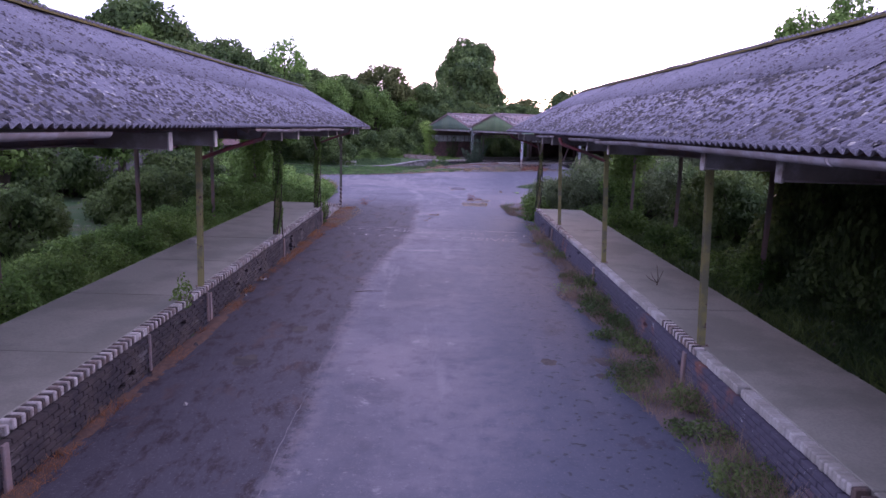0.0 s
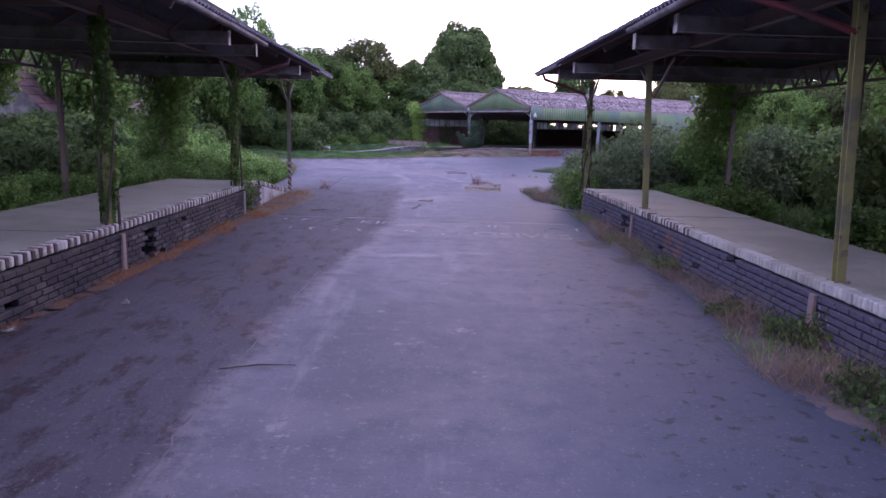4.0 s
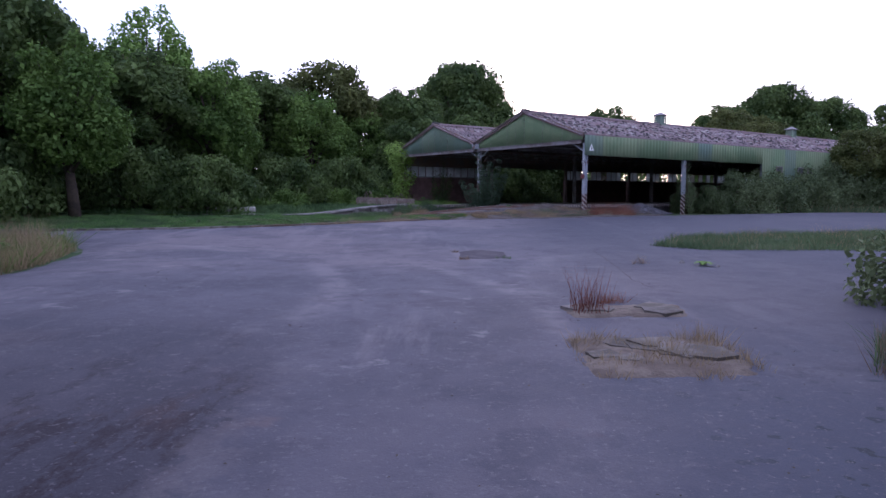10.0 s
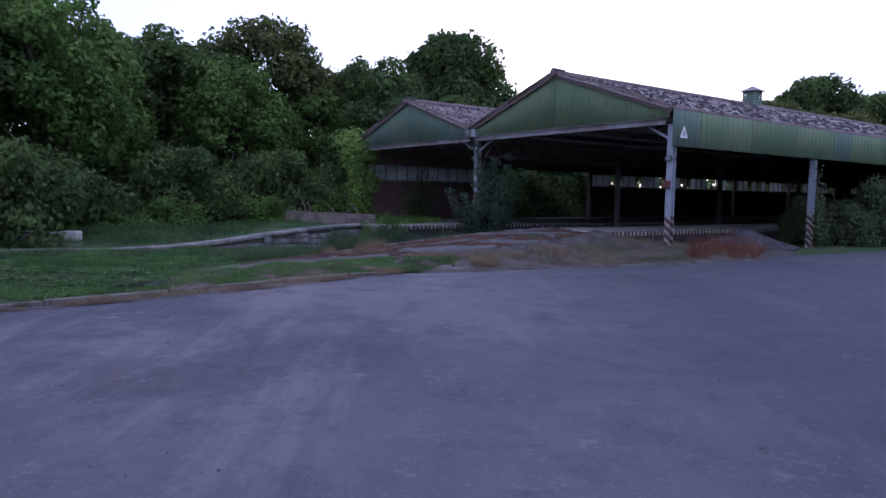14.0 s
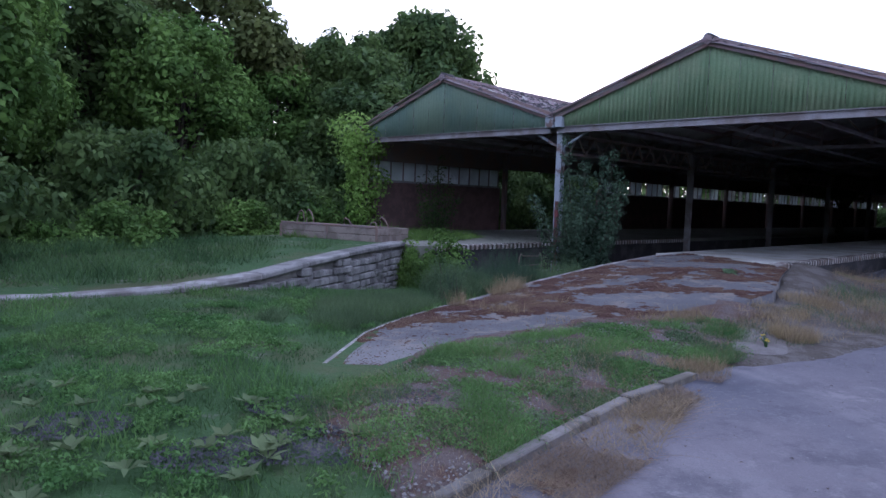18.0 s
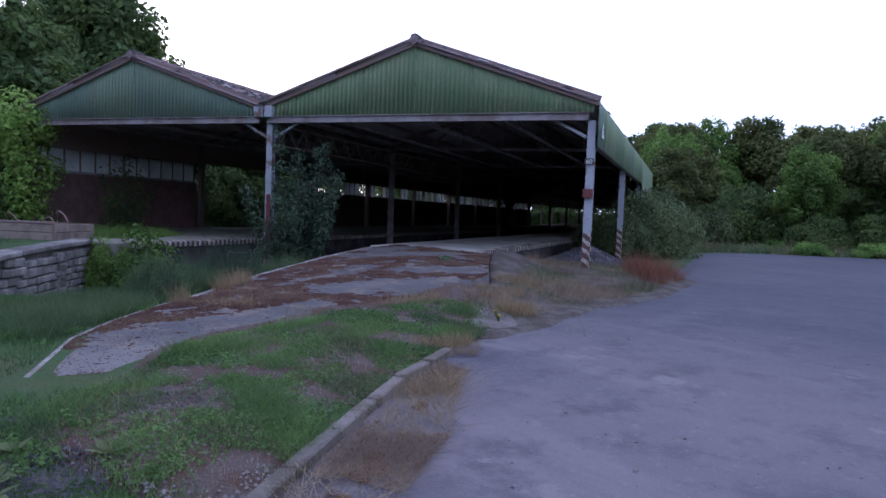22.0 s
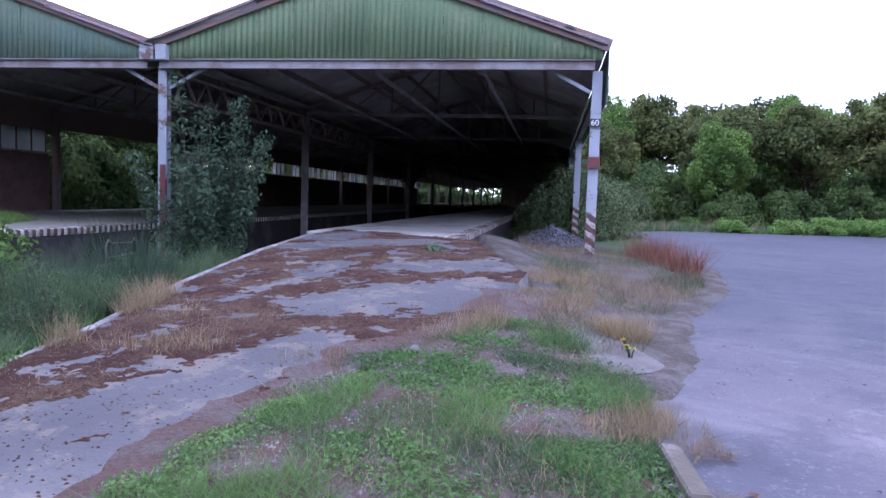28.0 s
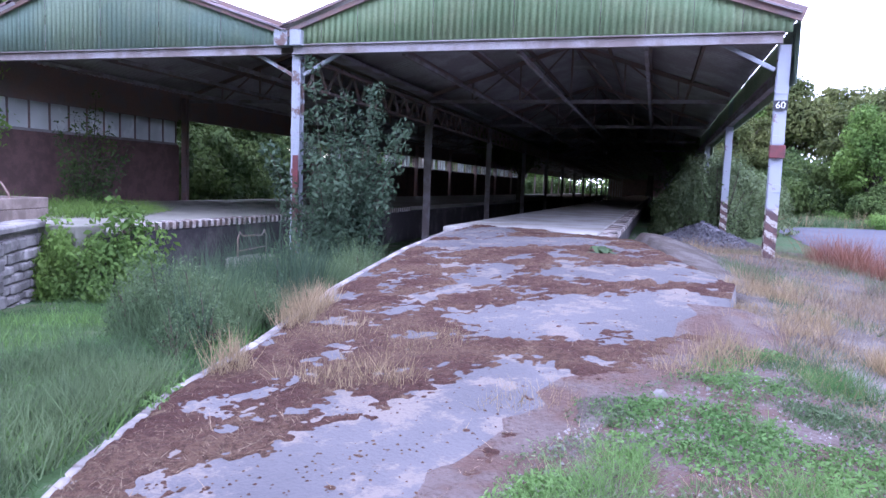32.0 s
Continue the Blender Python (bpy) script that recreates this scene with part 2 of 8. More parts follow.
def brick_wall_paint():
    """Blue-black painted brick with white flakes left on it."""
    m = mat("painted_brick", (0.06, 0.055, 0.075), 0.85)
    w = Nodes(m).world_place()
    flakes = w.ramp(w.noise(5.5, 9, 0.75), 0.605, 0.66)
    red = w.ramp(w.noise(1.1, 4), 0.58, 0.68)
    col = w.mix(red, (0.065, 0.060, 0.080), (0.15, 0.075, 0.06))
    col = w.mix(w.maths("MULTIPLY", flakes, 0.7), col, (0.30, 0.30, 0.33))
    w.color(w.vary(col, 0.8, 1.2)).bump(w.noise(40, 4), 0.4, 0.01)
    return m


PAINTED_BRICK = brick_wall_paint()


def sooty_brick():
    """Brick blackened by soot and old paint, with bare red and pale limy patches."""
    m = mat("sooty_brick", (0.07, 0.06, 0.06), 0.9)
    w = Nodes(m).world_place()
    col = w.mix(w.ramp(w.noise(1.3, 6, 0.65), 0.45, 0.62), (0.034, 0.030, 0.034), (0.062, 0.050, 0.048))
    col = w.mix(w.maths("MULTIPLY", w.ramp(w.noise(2.6, 9, 0.75, co=w.scaled((1.0, 0.4, 1.6))), 0.56, 0.66), 0.6), col, (0.15, 0.135, 0.13))
    w.color(w.vary(col, 0.75, 1.3)).bump(w.noise(40, 4), 0.4, 0.01)
    return m


SOOTY_BRICK = sooty_brick()


def roof_material(name, a, b, c, pale_amount):
    """Old cement sheets: bleached grey with brown lichen and dark moss."""
    m = mat(name, a, 0.92)
    w = Nodes(m).world_place()
    lichen = w.ramp(w.noise(0.8, 8, 0.72), 0.40, 0.68)
    specks = w.ramp(w.noise(13.0, 6, 0.75), 0.54, 0.62)
    pale = w.ramp(w.noise(4.0, 8, 0.78), 0.60, 0.66)
    col = w.mix(w.maths("MULTIPLY", lichen, 0.6), a, b)
    col = w.mix(w.maths("MULTIPLY", specks, 0.6), col, c)
    col = w.mix(w.maths("MULTIPLY", pale, pale_amount), col, (0.42, 0.40, 0.42))
    w.color(w.vary(col, 0.92, 1.08)).bump(w.maths("ADD", w.noise(13.0, 6, 0.75), w.noise(40, 3)), 0.9, 0.02)
    return m


ROOF_GREY = roof_material("cement_roof_grey", (0.165, 0.155, 0.185), (0.130, 0.118, 0.136), (0.050, 0.044, 0.055), 0.25)
ROOF_RUST = roof_material("cement_roof_lichen", (0.25, 0.20, 0.21), (0.22, 0.135, 0.110), (0.12, 0.085, 0.080), 0.5)
# cement underside, paler than it looks, to bounce light into the shed
SHEET_UNDER = worn("lightened_cement_underside", (0.44, 0.41, 0.41), (0.34, 0.30, 0.30), 1.2, 0.95, 25.0, 0.2)
# dark brown-grey of the canopies' gable panels
GABLE_DARK = worn("dark_gable_lining", (0.16, 0.125, 0.13), (0.11, 0.088, 0.092), 1.0, 0.95, 20.0, 0.2)


def asphalt_material():
    """Grey asphalt with pale scuffs and tyre arcs, dark damp stains and brown dirt along the docks."""
    m = mat("old_asphalt", (0.12, 0.115, 0.125), 0.75)
    w = Nodes(m).world_place()
    fine, mid, big = w.noise(90, 3), w.noise(3.0, 8, 0.68), w.noise(0.35, 6, 0.62, distort=0.6)
    streak = w.noise(1.0, 7, 0.66, co=w.scaled((1.0, 0.14, 1.0)))
    cloud = w.noise(0.16, 5, 0.6)
    x, y = w.axis("X"), w.axis("Y")
    col = w.mix(w.ramp(big, 0.34, 0.66), (0.068, 0.067, 0.084), (0.108, 0.102, 0.122))
    col = w.mix(w.maths("MULTIPLY", w.ramp(cloud, 0.46, 0.62), 0.65), col, (0.175, 0.150, 0.160))
    col = w.mix(w.maths("MULTIPLY", w.ramp(streak, 0.53, 0.66), 0.6), col, (0.190, 0.170, 0.182))
    # arcs scuffed by turning wheels
    for cx, cy, r, wide in ((-7.5, 35.5, 6.6, 0.35), (-6.4, 34.0, 7.7, 0.25), (7.5, 36.0, 6.2, 0.4), (-2.0, 30.0, 9.4, 0.3), (3.0, 55.5, 4.4, 0.35)):
        dx, dy = w.maths("SUBTRACT", x, cx), w.maths("SUBTRACT", y, cy)
        d = w.maths("SQRT", w.maths("ADD", w.maths("MULTIPLY", dx, dx), w.maths("MULTIPLY", dy, dy)))
        off = w.maths("ABSOLUTE", w.maths("SUBTRACT", w.maths("ADD", d, w.maths("MULTIPLY", mid, 0.5)), r + 0.25))
        band = w.maths("MULTIPLY", w.ramp(off, wide, 0.02), w.ramp(w.noise(0.6, 7, 0.7), 0.44, 0.62))
        col = w.mix(w.maths("MULTIPLY", band, 0.6), col, (0.205, 0.185, 0.195))
    col = w.mix(w.maths("MULTIPLY", w.ramp(w.noise(0.7, 8, 0.7), 0.54, 0.64), 0.6), col, (0.066, 0.062, 0.076))
    col = w.mix(w.maths("MULTIPLY", w.ramp(mid, 0.50, 0.66), 0.4), col, (0.066, 0.062, 0.074))
    col = w.mix(w.maths("MULTIPLY", w.ramp(w.noise(9.0, 8, 0.8), 0.55, 0.63), 0.5), col, (0.172, 0.160, 0.172))
    col = w.mix(w.maths("MULTIPLY", w.ramp(w.noise(1.3, 9, 0.75), 0.60, 0.66), 0.55), col, (0.23, 0.21, 0.215))
    col = w.mix(w.maths("MULTIPLY", w.ramp(w.noise(0.5, 6, 0.7), 0.66, 0.74), 0.35), col, (0.17, 0.10, 0.085))
    # dirt that lies along the dock on the -x side, in clots, as far as an old joint
    lean = w.maths("MULTIPLY", w.ramp(y, 16.0, 26.0), 0.75)
    near = w.maths("SUBTRACT", w.maths("ADD", x, w.maths("MULTIPLY", w.maths("SUBTRACT", w.noise(0.8, 7, 0.7), 0.5), 0.7)), lean)
    side = w.ramp(near, -1.45, -1.75)
    upto = w.ramp(w.maths("ADD", y, w.maths("MULTIPLY", mid, 6.0)), 38.0, 32.5)
    soot = w.maths("MULTIPLY", side, upto)
    col = w.mix(w.maths("MULTIPLY", soot, 0.88), col, (0.040, 0.037, 0.047))
    clots = w.ramp(w.noise(3.4, 10, 0.78, co=w.scaled((1.0, 0.4, 1.0))), 0.50, 0.60)
    col = w.mix(w.maths("MULTIPLY", w.maths("MULTIPLY", soot, clots), 0.85), col, (0.020, 0.012, 0.014))
    crust = w.ramp(w.noise(1.5, 8, 0.7, co=w.scaled((1.0, 0.45, 1.0))), 0.55, 0.66)
    col = w.mix(w.maths("MULTIPLY", w.maths("MULTIPLY", soot, crust), 0.6), col, (0.060, 0.036, 0.032))
    rim = w.maths("MULTIPLY", w.maths("MULTIPLY", w.ramp(near, -1.80, -1.62), w.ramp(near, -1.30, -1.5)), upto)
    col = w.mix(w.maths("MULTIPLY", w.maths("MULTIPLY", rim, w.ramp(w.noise(4.0, 9, 0.75), 0.44, 0.56)), 0.45), col, (0.150, 0.132, 0.138))
    specks = w.ramp(w.noise(6.0, 6, 0.75), 0.61, 0.66)
    col = w.mix(w.maths("MULTIPLY", w.maths("MULTIPLY", specks, soot), 0.5), col, (0.105, 0.092, 0.098))
    # a darker, bluer strip on the +x side, then darker again further out
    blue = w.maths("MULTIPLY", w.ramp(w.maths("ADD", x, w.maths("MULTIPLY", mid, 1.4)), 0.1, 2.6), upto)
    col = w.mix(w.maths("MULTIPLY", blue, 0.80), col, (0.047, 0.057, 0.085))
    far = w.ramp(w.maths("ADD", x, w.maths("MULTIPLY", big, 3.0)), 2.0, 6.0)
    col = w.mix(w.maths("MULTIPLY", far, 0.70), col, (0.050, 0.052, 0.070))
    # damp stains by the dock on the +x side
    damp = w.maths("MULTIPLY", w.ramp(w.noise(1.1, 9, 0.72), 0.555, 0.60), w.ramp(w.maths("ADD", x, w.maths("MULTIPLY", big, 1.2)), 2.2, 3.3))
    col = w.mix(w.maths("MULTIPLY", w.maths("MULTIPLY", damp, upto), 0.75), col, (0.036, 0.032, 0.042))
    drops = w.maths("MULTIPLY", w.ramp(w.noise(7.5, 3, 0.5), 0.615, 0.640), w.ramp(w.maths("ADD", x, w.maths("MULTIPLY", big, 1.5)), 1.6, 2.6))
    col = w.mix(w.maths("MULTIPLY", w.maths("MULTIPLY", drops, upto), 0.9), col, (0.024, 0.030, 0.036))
    col = w.mix(w.maths("MULTIPLY", w.ramp(fine, 0.45, 0.8), 0.35), col, (0.06, 0.055, 0.062))
    col = w.mix(w.maths("MULTIPLY", w.ramp(w.noise(30, 5, 0.75), 0.58, 0.66), 0.5), col, (0.21, 0.195, 0.205))
    w.color(col)
    w.rough(w.maths("ADD", w.maths("MULTIPLY", mid, 0.3), 0.62))
    w.bsdf.inputs["Specular IOR Level"].default_value = 0.16
    grit = w.noise(38, 5, 0.7)
    w.bump(w.maths("ADD", w.maths("ADD", fine, grit), w.maths("MULTIPLY", mid, 1.5)), 0.35, 0.008)
    return m


ASPHALT = asphalt_material()


def earth_material():
    m = mat("weedy_earth", (0.10, 0.09, 0.06), 0.95)
    w = Nodes(m).world_place()
    green = w.ramp(w.noise(0.8, 6, 0.65), 0.35, 0.55)
    bare = w.ramp(w.noise(1.7, 6, 0.7), 0.58, 0.68)
    col = w.mix(green, (0.075, 0.085, 0.040), (0.045, 0.085, 0.030))
    col = w.mix(w.maths("MULTIPLY", bare, 0.8), col, (0.19, 0.165, 0.15))
    w.color(col).bump(w.maths("ADD", w.noise(25, 4), w.noise(4, 4)), 0.8, 0.03)
    return m


EARTH = earth_material()


def ramp_material():
    """Weathered grey concrete with sandy and dark stains."""
    m = mat("weathered_ramp_concrete", (0.2, 0.19, 0.2), 0.85)
    w = Nodes(m).world_place()
    col = w.mix(w.ramp(w.noise(0.9, 5), 0.35, 0.65), (0.085, 0.081, 0.086), (0.110, 0.104, 0.108))
    col = w.mix(w.maths("MULTIPLY", w.ramp(w.noise(3.0, 9, 0.75), 0.50, 0.58), 0.75), col, (0.175, 0.146, 0.126))
    col = w.mix(w.maths("MULTIPLY", w.ramp(w.noise(8.0, 8, 0.75), 0.60, 0.66), 0.6), col, (0.058, 0.048, 0.046))
    col = w.mix(w.maths("MULTIPLY", w.ramp(w.noise(60, 3), 0.5, 0.8), 0.4), col, (0.06, 0.056, 0.06))
    # dust lies pale on the low end
    low = w.maths("ADD", w.axis("Y"), w.maths("MULTIPLY", w.noise(2.0, 6, 0.7), 0.8))
    col = w.mix(w.maths("MULTIPLY", w.ramp(low, 53.0, 52.2), 0.7), col, (0.20, 0.185, 0.18))
    w.color(col).bump(w.maths("ADD", w.noise(8, 6, 0.7), w.noise(60, 4)), 0.6, 0.01)
    return m


def moss_material():
    """Dry moss mat: rust brown to tan, fine and tufted."""
    m = mat("dry_red_moss", (0.13, 0.08, 0.06), 1.0)
    w = Nodes(m).world_place()
    tuft = w.noise(42, 6, 0.75)
    col = w.mix(w.ramp(w.noise(2.3, 6, 0.7), 0.38, 0.6), (0.078, 0.040, 0.032), (0.122, 0.076, 0.052))
    col = w.mix(w.ramp(w.noise(9, 6, 0.75), 0.56, 0.68), col, (0.180, 0.128, 0.086))
    col = w.mix(w.maths("MULTIPLY", w.ramp(tuft, 0.55, 0.40), 0.6), col, (0.045, 0.026, 0.022))
    w.color(col).bump(w.maths("ADD", tuft, w.noise(110, 4)), 1.0, 0.02)
    w.bsdf.inputs["Specular IOR Level"].default_value = 0.1
    return m


DRY_MOSS = moss_material()
RAMP = ramp_material()


def stripes_material(pale):
    """Slanting brown-black and cream hazard stripes, flaking, up to chest height; pale paint with rust above."""
    m = mat("hazard_striped_post", (0.4, 0.4, 0.4), 0.7)
    w = Nodes(m)
    x, y, z = w.axis("X"), w.axis("Y"), w.axis("Z")
    turn = w.maths("ADD", w.maths("MULTIPLY", w.maths("ADD", x, y), 4.0), w.maths("MULTIPLY", z, 5.6))
    band = w.ramp(w.maths("FRACT", w.maths("ADD", turn, w.maths("MULTIPLY", w.noise(7, 5, 0.7), 0.7))), 0.42, 0.47)
    striped = w.mix(band, (0.40, 0.37, 0.33), (0.075, 0.042, 0.042))
    flake = w.ramp(w.noise(10, 8, 0.78), 0.50, 0.55)
    striped = w.mix(w.maths("MULTIPLY", flake, 0.75), striped, (0.13, 0.065, 0.055))
    above = w.mix(w.ramp(w.noise(4, 8, 0.75), 0.57, 0.61), pale, (0.15, 0.07, 0.06))
    w.color(w.mix(w.ramp(w.maths("ADD", z, w.maths("MULTIPLY", w.noise(6, 3), 0.3)), 1.02, 1.12), striped, above))
    w.bump(w.noise(30, 4), 0.3, 0.006)
    return m


STRIPED = stripes_material((0.33, 0.35, 0.39))
# the same olive kept dark, as on a post's shadow side
STRIPED_OLIVE = stripes_material((0.125, 0.120, 0.085))


def post_material():
    """Dock post: patchy olive and grey paint with rust, its yellow raised as on a lit side."""
    m = mat("olive_post_paint", (0.2, 0.2, 0.1), 0.7)
    w = Nodes(m).world_place()
    col = w.mix(w.ramp(w.noise(2.0, 5, 0.65), 0.46, 0.60), (0.24, 0.22, 0.080), (0.16, 0.155, 0.09))
    col = w.mix(w.ramp(w.noise(9.0, 5, 0.7), 0.60, 0.66), col, (0.10, 0.06, 0.045))
    w.color(col).bump(w.noise(35, 4), 0.3, 0.006)
    return m


POST_OLIVE = post_material()
PANE = foliage("dusty_window_pane", (0.55, 0.57, 0.56), (0.66, 0.68, 0.66), 0.6)


# ---- mesh helpers ----
class Geo:
    """Collects vertices and faces of one mesh."""

    def __init__(self):
        self.v, self.f = [], []

    def add(self, verts, faces):
        n = len(self.v)
        self.v += [tuple(p) for p in verts]
        self.f += [tuple(n + i for i in face) for face in faces]
        return self

    def box(self, lo, hi, m=None, cut=0.0):
        """A box with its edges cut, from one corner to the other."""
        lo, hi = Vector(lo), Vector(hi)
        c, h = (lo + hi) / 2, (hi - lo) / 2
        k = min(cut, 0.45 * min(h))
        pts, faces, at = [], [], {}
        for sx in (-1, 1):
            for sy in (-1, 1):
                for sz in (-1, 1):
                    for ax in range(3):
                        q = [s * (h[i] if i == ax or k == 0 else h[i] - k) for i, s in enumerate((sx, sy, sz))]
                        at[sx, sy, sz, ax] = len(pts)
                        pts.append(c + Vector(q))
                        if k == 0:
                            break
        g = (lambda s, ax: at[(*s, ax)]) if k else (lambda s, ax: at[(*s, 0)])
        for ax in range(3):
            i, j = [a for a in range(3) if a != ax]
            for s in (-1, 1):
                ring = []
                for p, q in ((-1, -1), (1, -1), (1, 1), (-1, 1)):
                    t = [0, 0, 0]
                    t[ax], t[i], t[j] = s, p, q
                    ring.append(g(tuple(t), ax))
                faces.append(ring if (s > 0) == (ax != 1) else ring[::-1])
            if k:
                for p in (-1, 1):
                    for q in (-1, 1):
                        a, b = [0, 0, 0], [0, 0, 0]
                        a[ax], a[i], a[j] = -1, p, q
                        b[ax], b[i], b[j] = 1, p, q
                        faces.append([g(tuple(a), i), g(tuple(b), i), g(tuple(b), j), g(tuple(a), j)])
        if k:
            for sx in (-1, 1):
                for sy in (-1, 1):
                    for sz in (-1, 1):
                        faces.append([at[sx, sy, sz, 0], at[sx, sy, sz, 1], at[sx, sy, sz, 2]])
        if m is not None:
            pts = [m @ p for p in pts]
        return self.add(pts, faces)

    def bar(self, a, b, w, d, cut=0.0):
        """A straight bar of section w by d from a to b; d stands upright."""
        a, b = Vector(a), Vector(b)
        way = b - a
        q = way.to_track_quat("Y", "Z").to_matrix().to_4x4()
        return self.box((-w / 2, 0, -d / 2), (w / 2, way.length, d / 2), Matrix.Translation(a) @ q, cut)

    def tube(self, path, radii, n=6):
        """A round tube along a path; radii: one for each point."""
        path = [Vector(p) for p in path]
        rings = []
        for i, p in enumerate(path):
            way = (path[min(i + 1, len(path) - 1)] - path[max(i - 1, 0)]).normalized()
            q = way.to_track_quat("Z", "Y")
            rings.append([p + q @ Vector((radii[i] * math.cos(6.2832 * k / n), radii[i] * math.sin(6.2832 * k / n), 0)) for k in range(n)])
        faces = [(i * n + k, i * n + (k + 1) % n, (i + 1) * n + (k + 1) % n, (i + 1) * n + k) for i in range(len(path) - 1) for k in range(n)]
        faces += [tuple(range(n))[::-1], tuple((len(path) - 1) * n + k for k in range(n))]
        return self.add([p for r in rings for p in r], faces)

    def prism(self, profile, m, length):
        """A closed outline in x and z, drawn out along y."""
        n = len(profile)
        pts = [m @ Vector((x, y, z)) for y in (0.0, length) for x, z in profile]
        return self.add(pts, [tuple(range(n)), tuple(range(2 * n - 1, n - 1, -1))] + [(i, n + i, n + (i + 1) % n, (i + 1) % n) for i in range(n)])

    def mesh(self, name, material, smooth=False):
        me = bpy.data.meshes.new(name)
        me.from_pydata(self.v, [], self.f)
        me.materials.append(material)
        if smooth:
            me.polygons.foreach_set("use_smooth", [True] * len(me.polygons))
        me.update()
        return me


def array_mesh(name, verts, per, material):
    """A mesh of loose faces with per corners each, from an array of corners."""
    me = bpy.data.meshes.new(name)
    n = len(verts)
    me.vertices.add(n)
    me.vertices.foreach_set("co", np.asarray(verts, np.float32).ravel())
    me.loops.add(n)
    me.loops.foreach_set("vertex_index", np.arange(n, dtype=np.int32))
    me.polygons.add(n // per)
    me.polygons.foreach_set("loop_start", np.arange(0, n, per, dtype=np.int32))
    me.polygons.foreach_set("loop_total", np.full(n // per, per, dtype=np.int32))
    me.materials.append(material)
    me.update(calc_edges=True)
    return me


def h_outline(w, d, t, f):
    """The outline of a rolled joist: w wide, d deep, web t, flanges f."""
    a, b = w / 2, d / 2
    return [(-a, -b), (a, -b), (a, -b + f), (t / 2, -b + f), (t / 2, b - f), (a, b - f), (a, b), (-a, b), (-a, b - f), (-t / 2, b - f), (-t / 2, -b + f), (-a, -b + f)]


def empty(name, m, label, category, group="", kind=""):
    ob = new(name)
    ob.matrix_world = m
    ob.empty_display_size = 0.2
    return tagged(ob, label, category, group, kind)


def part(name, geo, material, parent, label="", smooth=False, kind=""):
    """One mesh object under a thing or a part."""
    me = geo if isinstance(geo, bpy.types.Mesh) else geo.mesh(name, material, smooth)
    ob = new(name, me)
    ob.parent = parent
    return tagged(ob, label, kind=kind)


def thing(name, geo, material, label, category, m=None, group="", kind="", smooth=False):
    me = geo if isinstance(geo, bpy.types.Mesh) else geo.mesh(name, material, smooth)
    ob = new(name, me)
    if m is not None:
        ob.matrix_world = m
    return tagged(ob, label, category, group, kind)

# ---- the lie of the land ----
RISE = ((-40, 0.0), (30, 0.0), (36, 0.045), (40, 0.09), (45, 0.19), (50, 0.285), (56, 0.33), (70, 0.34), (200, 0.34))
VX, VY, TURN_SHED = 2.62, 60.31, -56.92      # foot of the warehouse's valley post, and how far the shed is turned
UX, UY, WX, WY = 0.546, -0.838, 0.838, 0.546  # along its front, and along its length
KERB_LINE = ((-14, 44.8), (-9, 45.6), (-6.5, 46.2), (-4.6, 47.1), (-3.3, 48), (-2.2, 48.85), (-1.4, 49.55), (-0.55, 50.25), (0.32, 50.85))


RAMP_SIDE = ((-1.95, 51.5, 0.25), (-1.4, 52.1, 0.28), (-0.75, 52.4, 0.315), (0.1, 52.7, 0.37), (1.6, 52.8, 0.43), (2.95, 53.4, 0.50), (4.3, 54.95, 0.62), (5.0, 55.7, 0.68))


def smooth01(v):
    v = min(1.0, max(0.0, v))
    return v * v * (3 - 2 * v)


def shed_ab(x, y):
    return (x - VX) * UX + (y - VY) * UY, (x - VX) * WX + (y - VY) * WY


def ground_z(x, y):
    """The height of the ground: level yard, a slight rise to the warehouse, and the sunken lane between its docks."""
    for (y0, z0), (y1, z1) in zip(RISE, RISE[1:]):
        if y <= y1:
            z = z0 + (z1 - z0) * max(0.0, y - y0) / (y1 - y0)
            break
    else:
        z = 0.34
    a, s = shed_ab(x, y)
    if -4 < x < 9 and 49 < y < 60:
        # the ground leans up against the free side of the ramp
        best = (9.0, 0.0, 0.0)
        for (x0, y0, z0), (x1, y1, z1) in zip(RAMP_SIDE, RAMP_SIDE[1:]):
            dx, dy = x1 - x0, y1 - y0
            t = max(0.0, min(1.0, ((x - x0) * dx + (y - y0) * dy) / (dx * dx + dy * dy)))
            d = math.hypot(x - x0 - t * dx, y - y0 - t * dy)
            if d < best[0]:
                best = (d, z0 + t * (z1 - z0), dx * (y - y0) - dy * (x - x0))
        if best[2] < 0:
            k = smooth01(1 - best[0] / 1.3)
            z = max(z, z * (1 - k) + (best[1] - 0.01) * k)
    z += 0.20 * math.exp(-((x - 6.2) ** 2 + (y - 55.1) ** 2) / 3.0)
    lane = smooth01((s + 8.5) / 6.5) * smooth01((2.7 - a) / 1.4) * smooth01((a + 5.5) / 2.5)
    return z - 0.58 * lane


def inside_poly(x, y, poly):
    c, n = False, len(poly)
    for i in range(n):
        (x0, y0), (x1, y1) = poly[i], poly[i - 1]
        if (y0 > y) != (y1 > y) and x < (x1 - x0) * (y - y0) / (y1 - y0) + x0:
            c = not c
    return c


def near_edge(x, y, poly):
    best = (1e9, x, y)
    for i in range(len(poly)):
        (x0, y0), (x1, y1) = poly[i], poly[i - 1]
        dx, dy = x1 - x0, y1 - y0
        t = max(0.0, min(1.0, ((x - x0) * dx + (y - y0) * dy) / (dx * dx + dy * dy + 1e-9)))
        px, py = x0 + t * dx, y0 + t * dy
        d = math.hypot(px - x, py - y)
        if d < best[0]:
            best = (d, px, py)
    return best


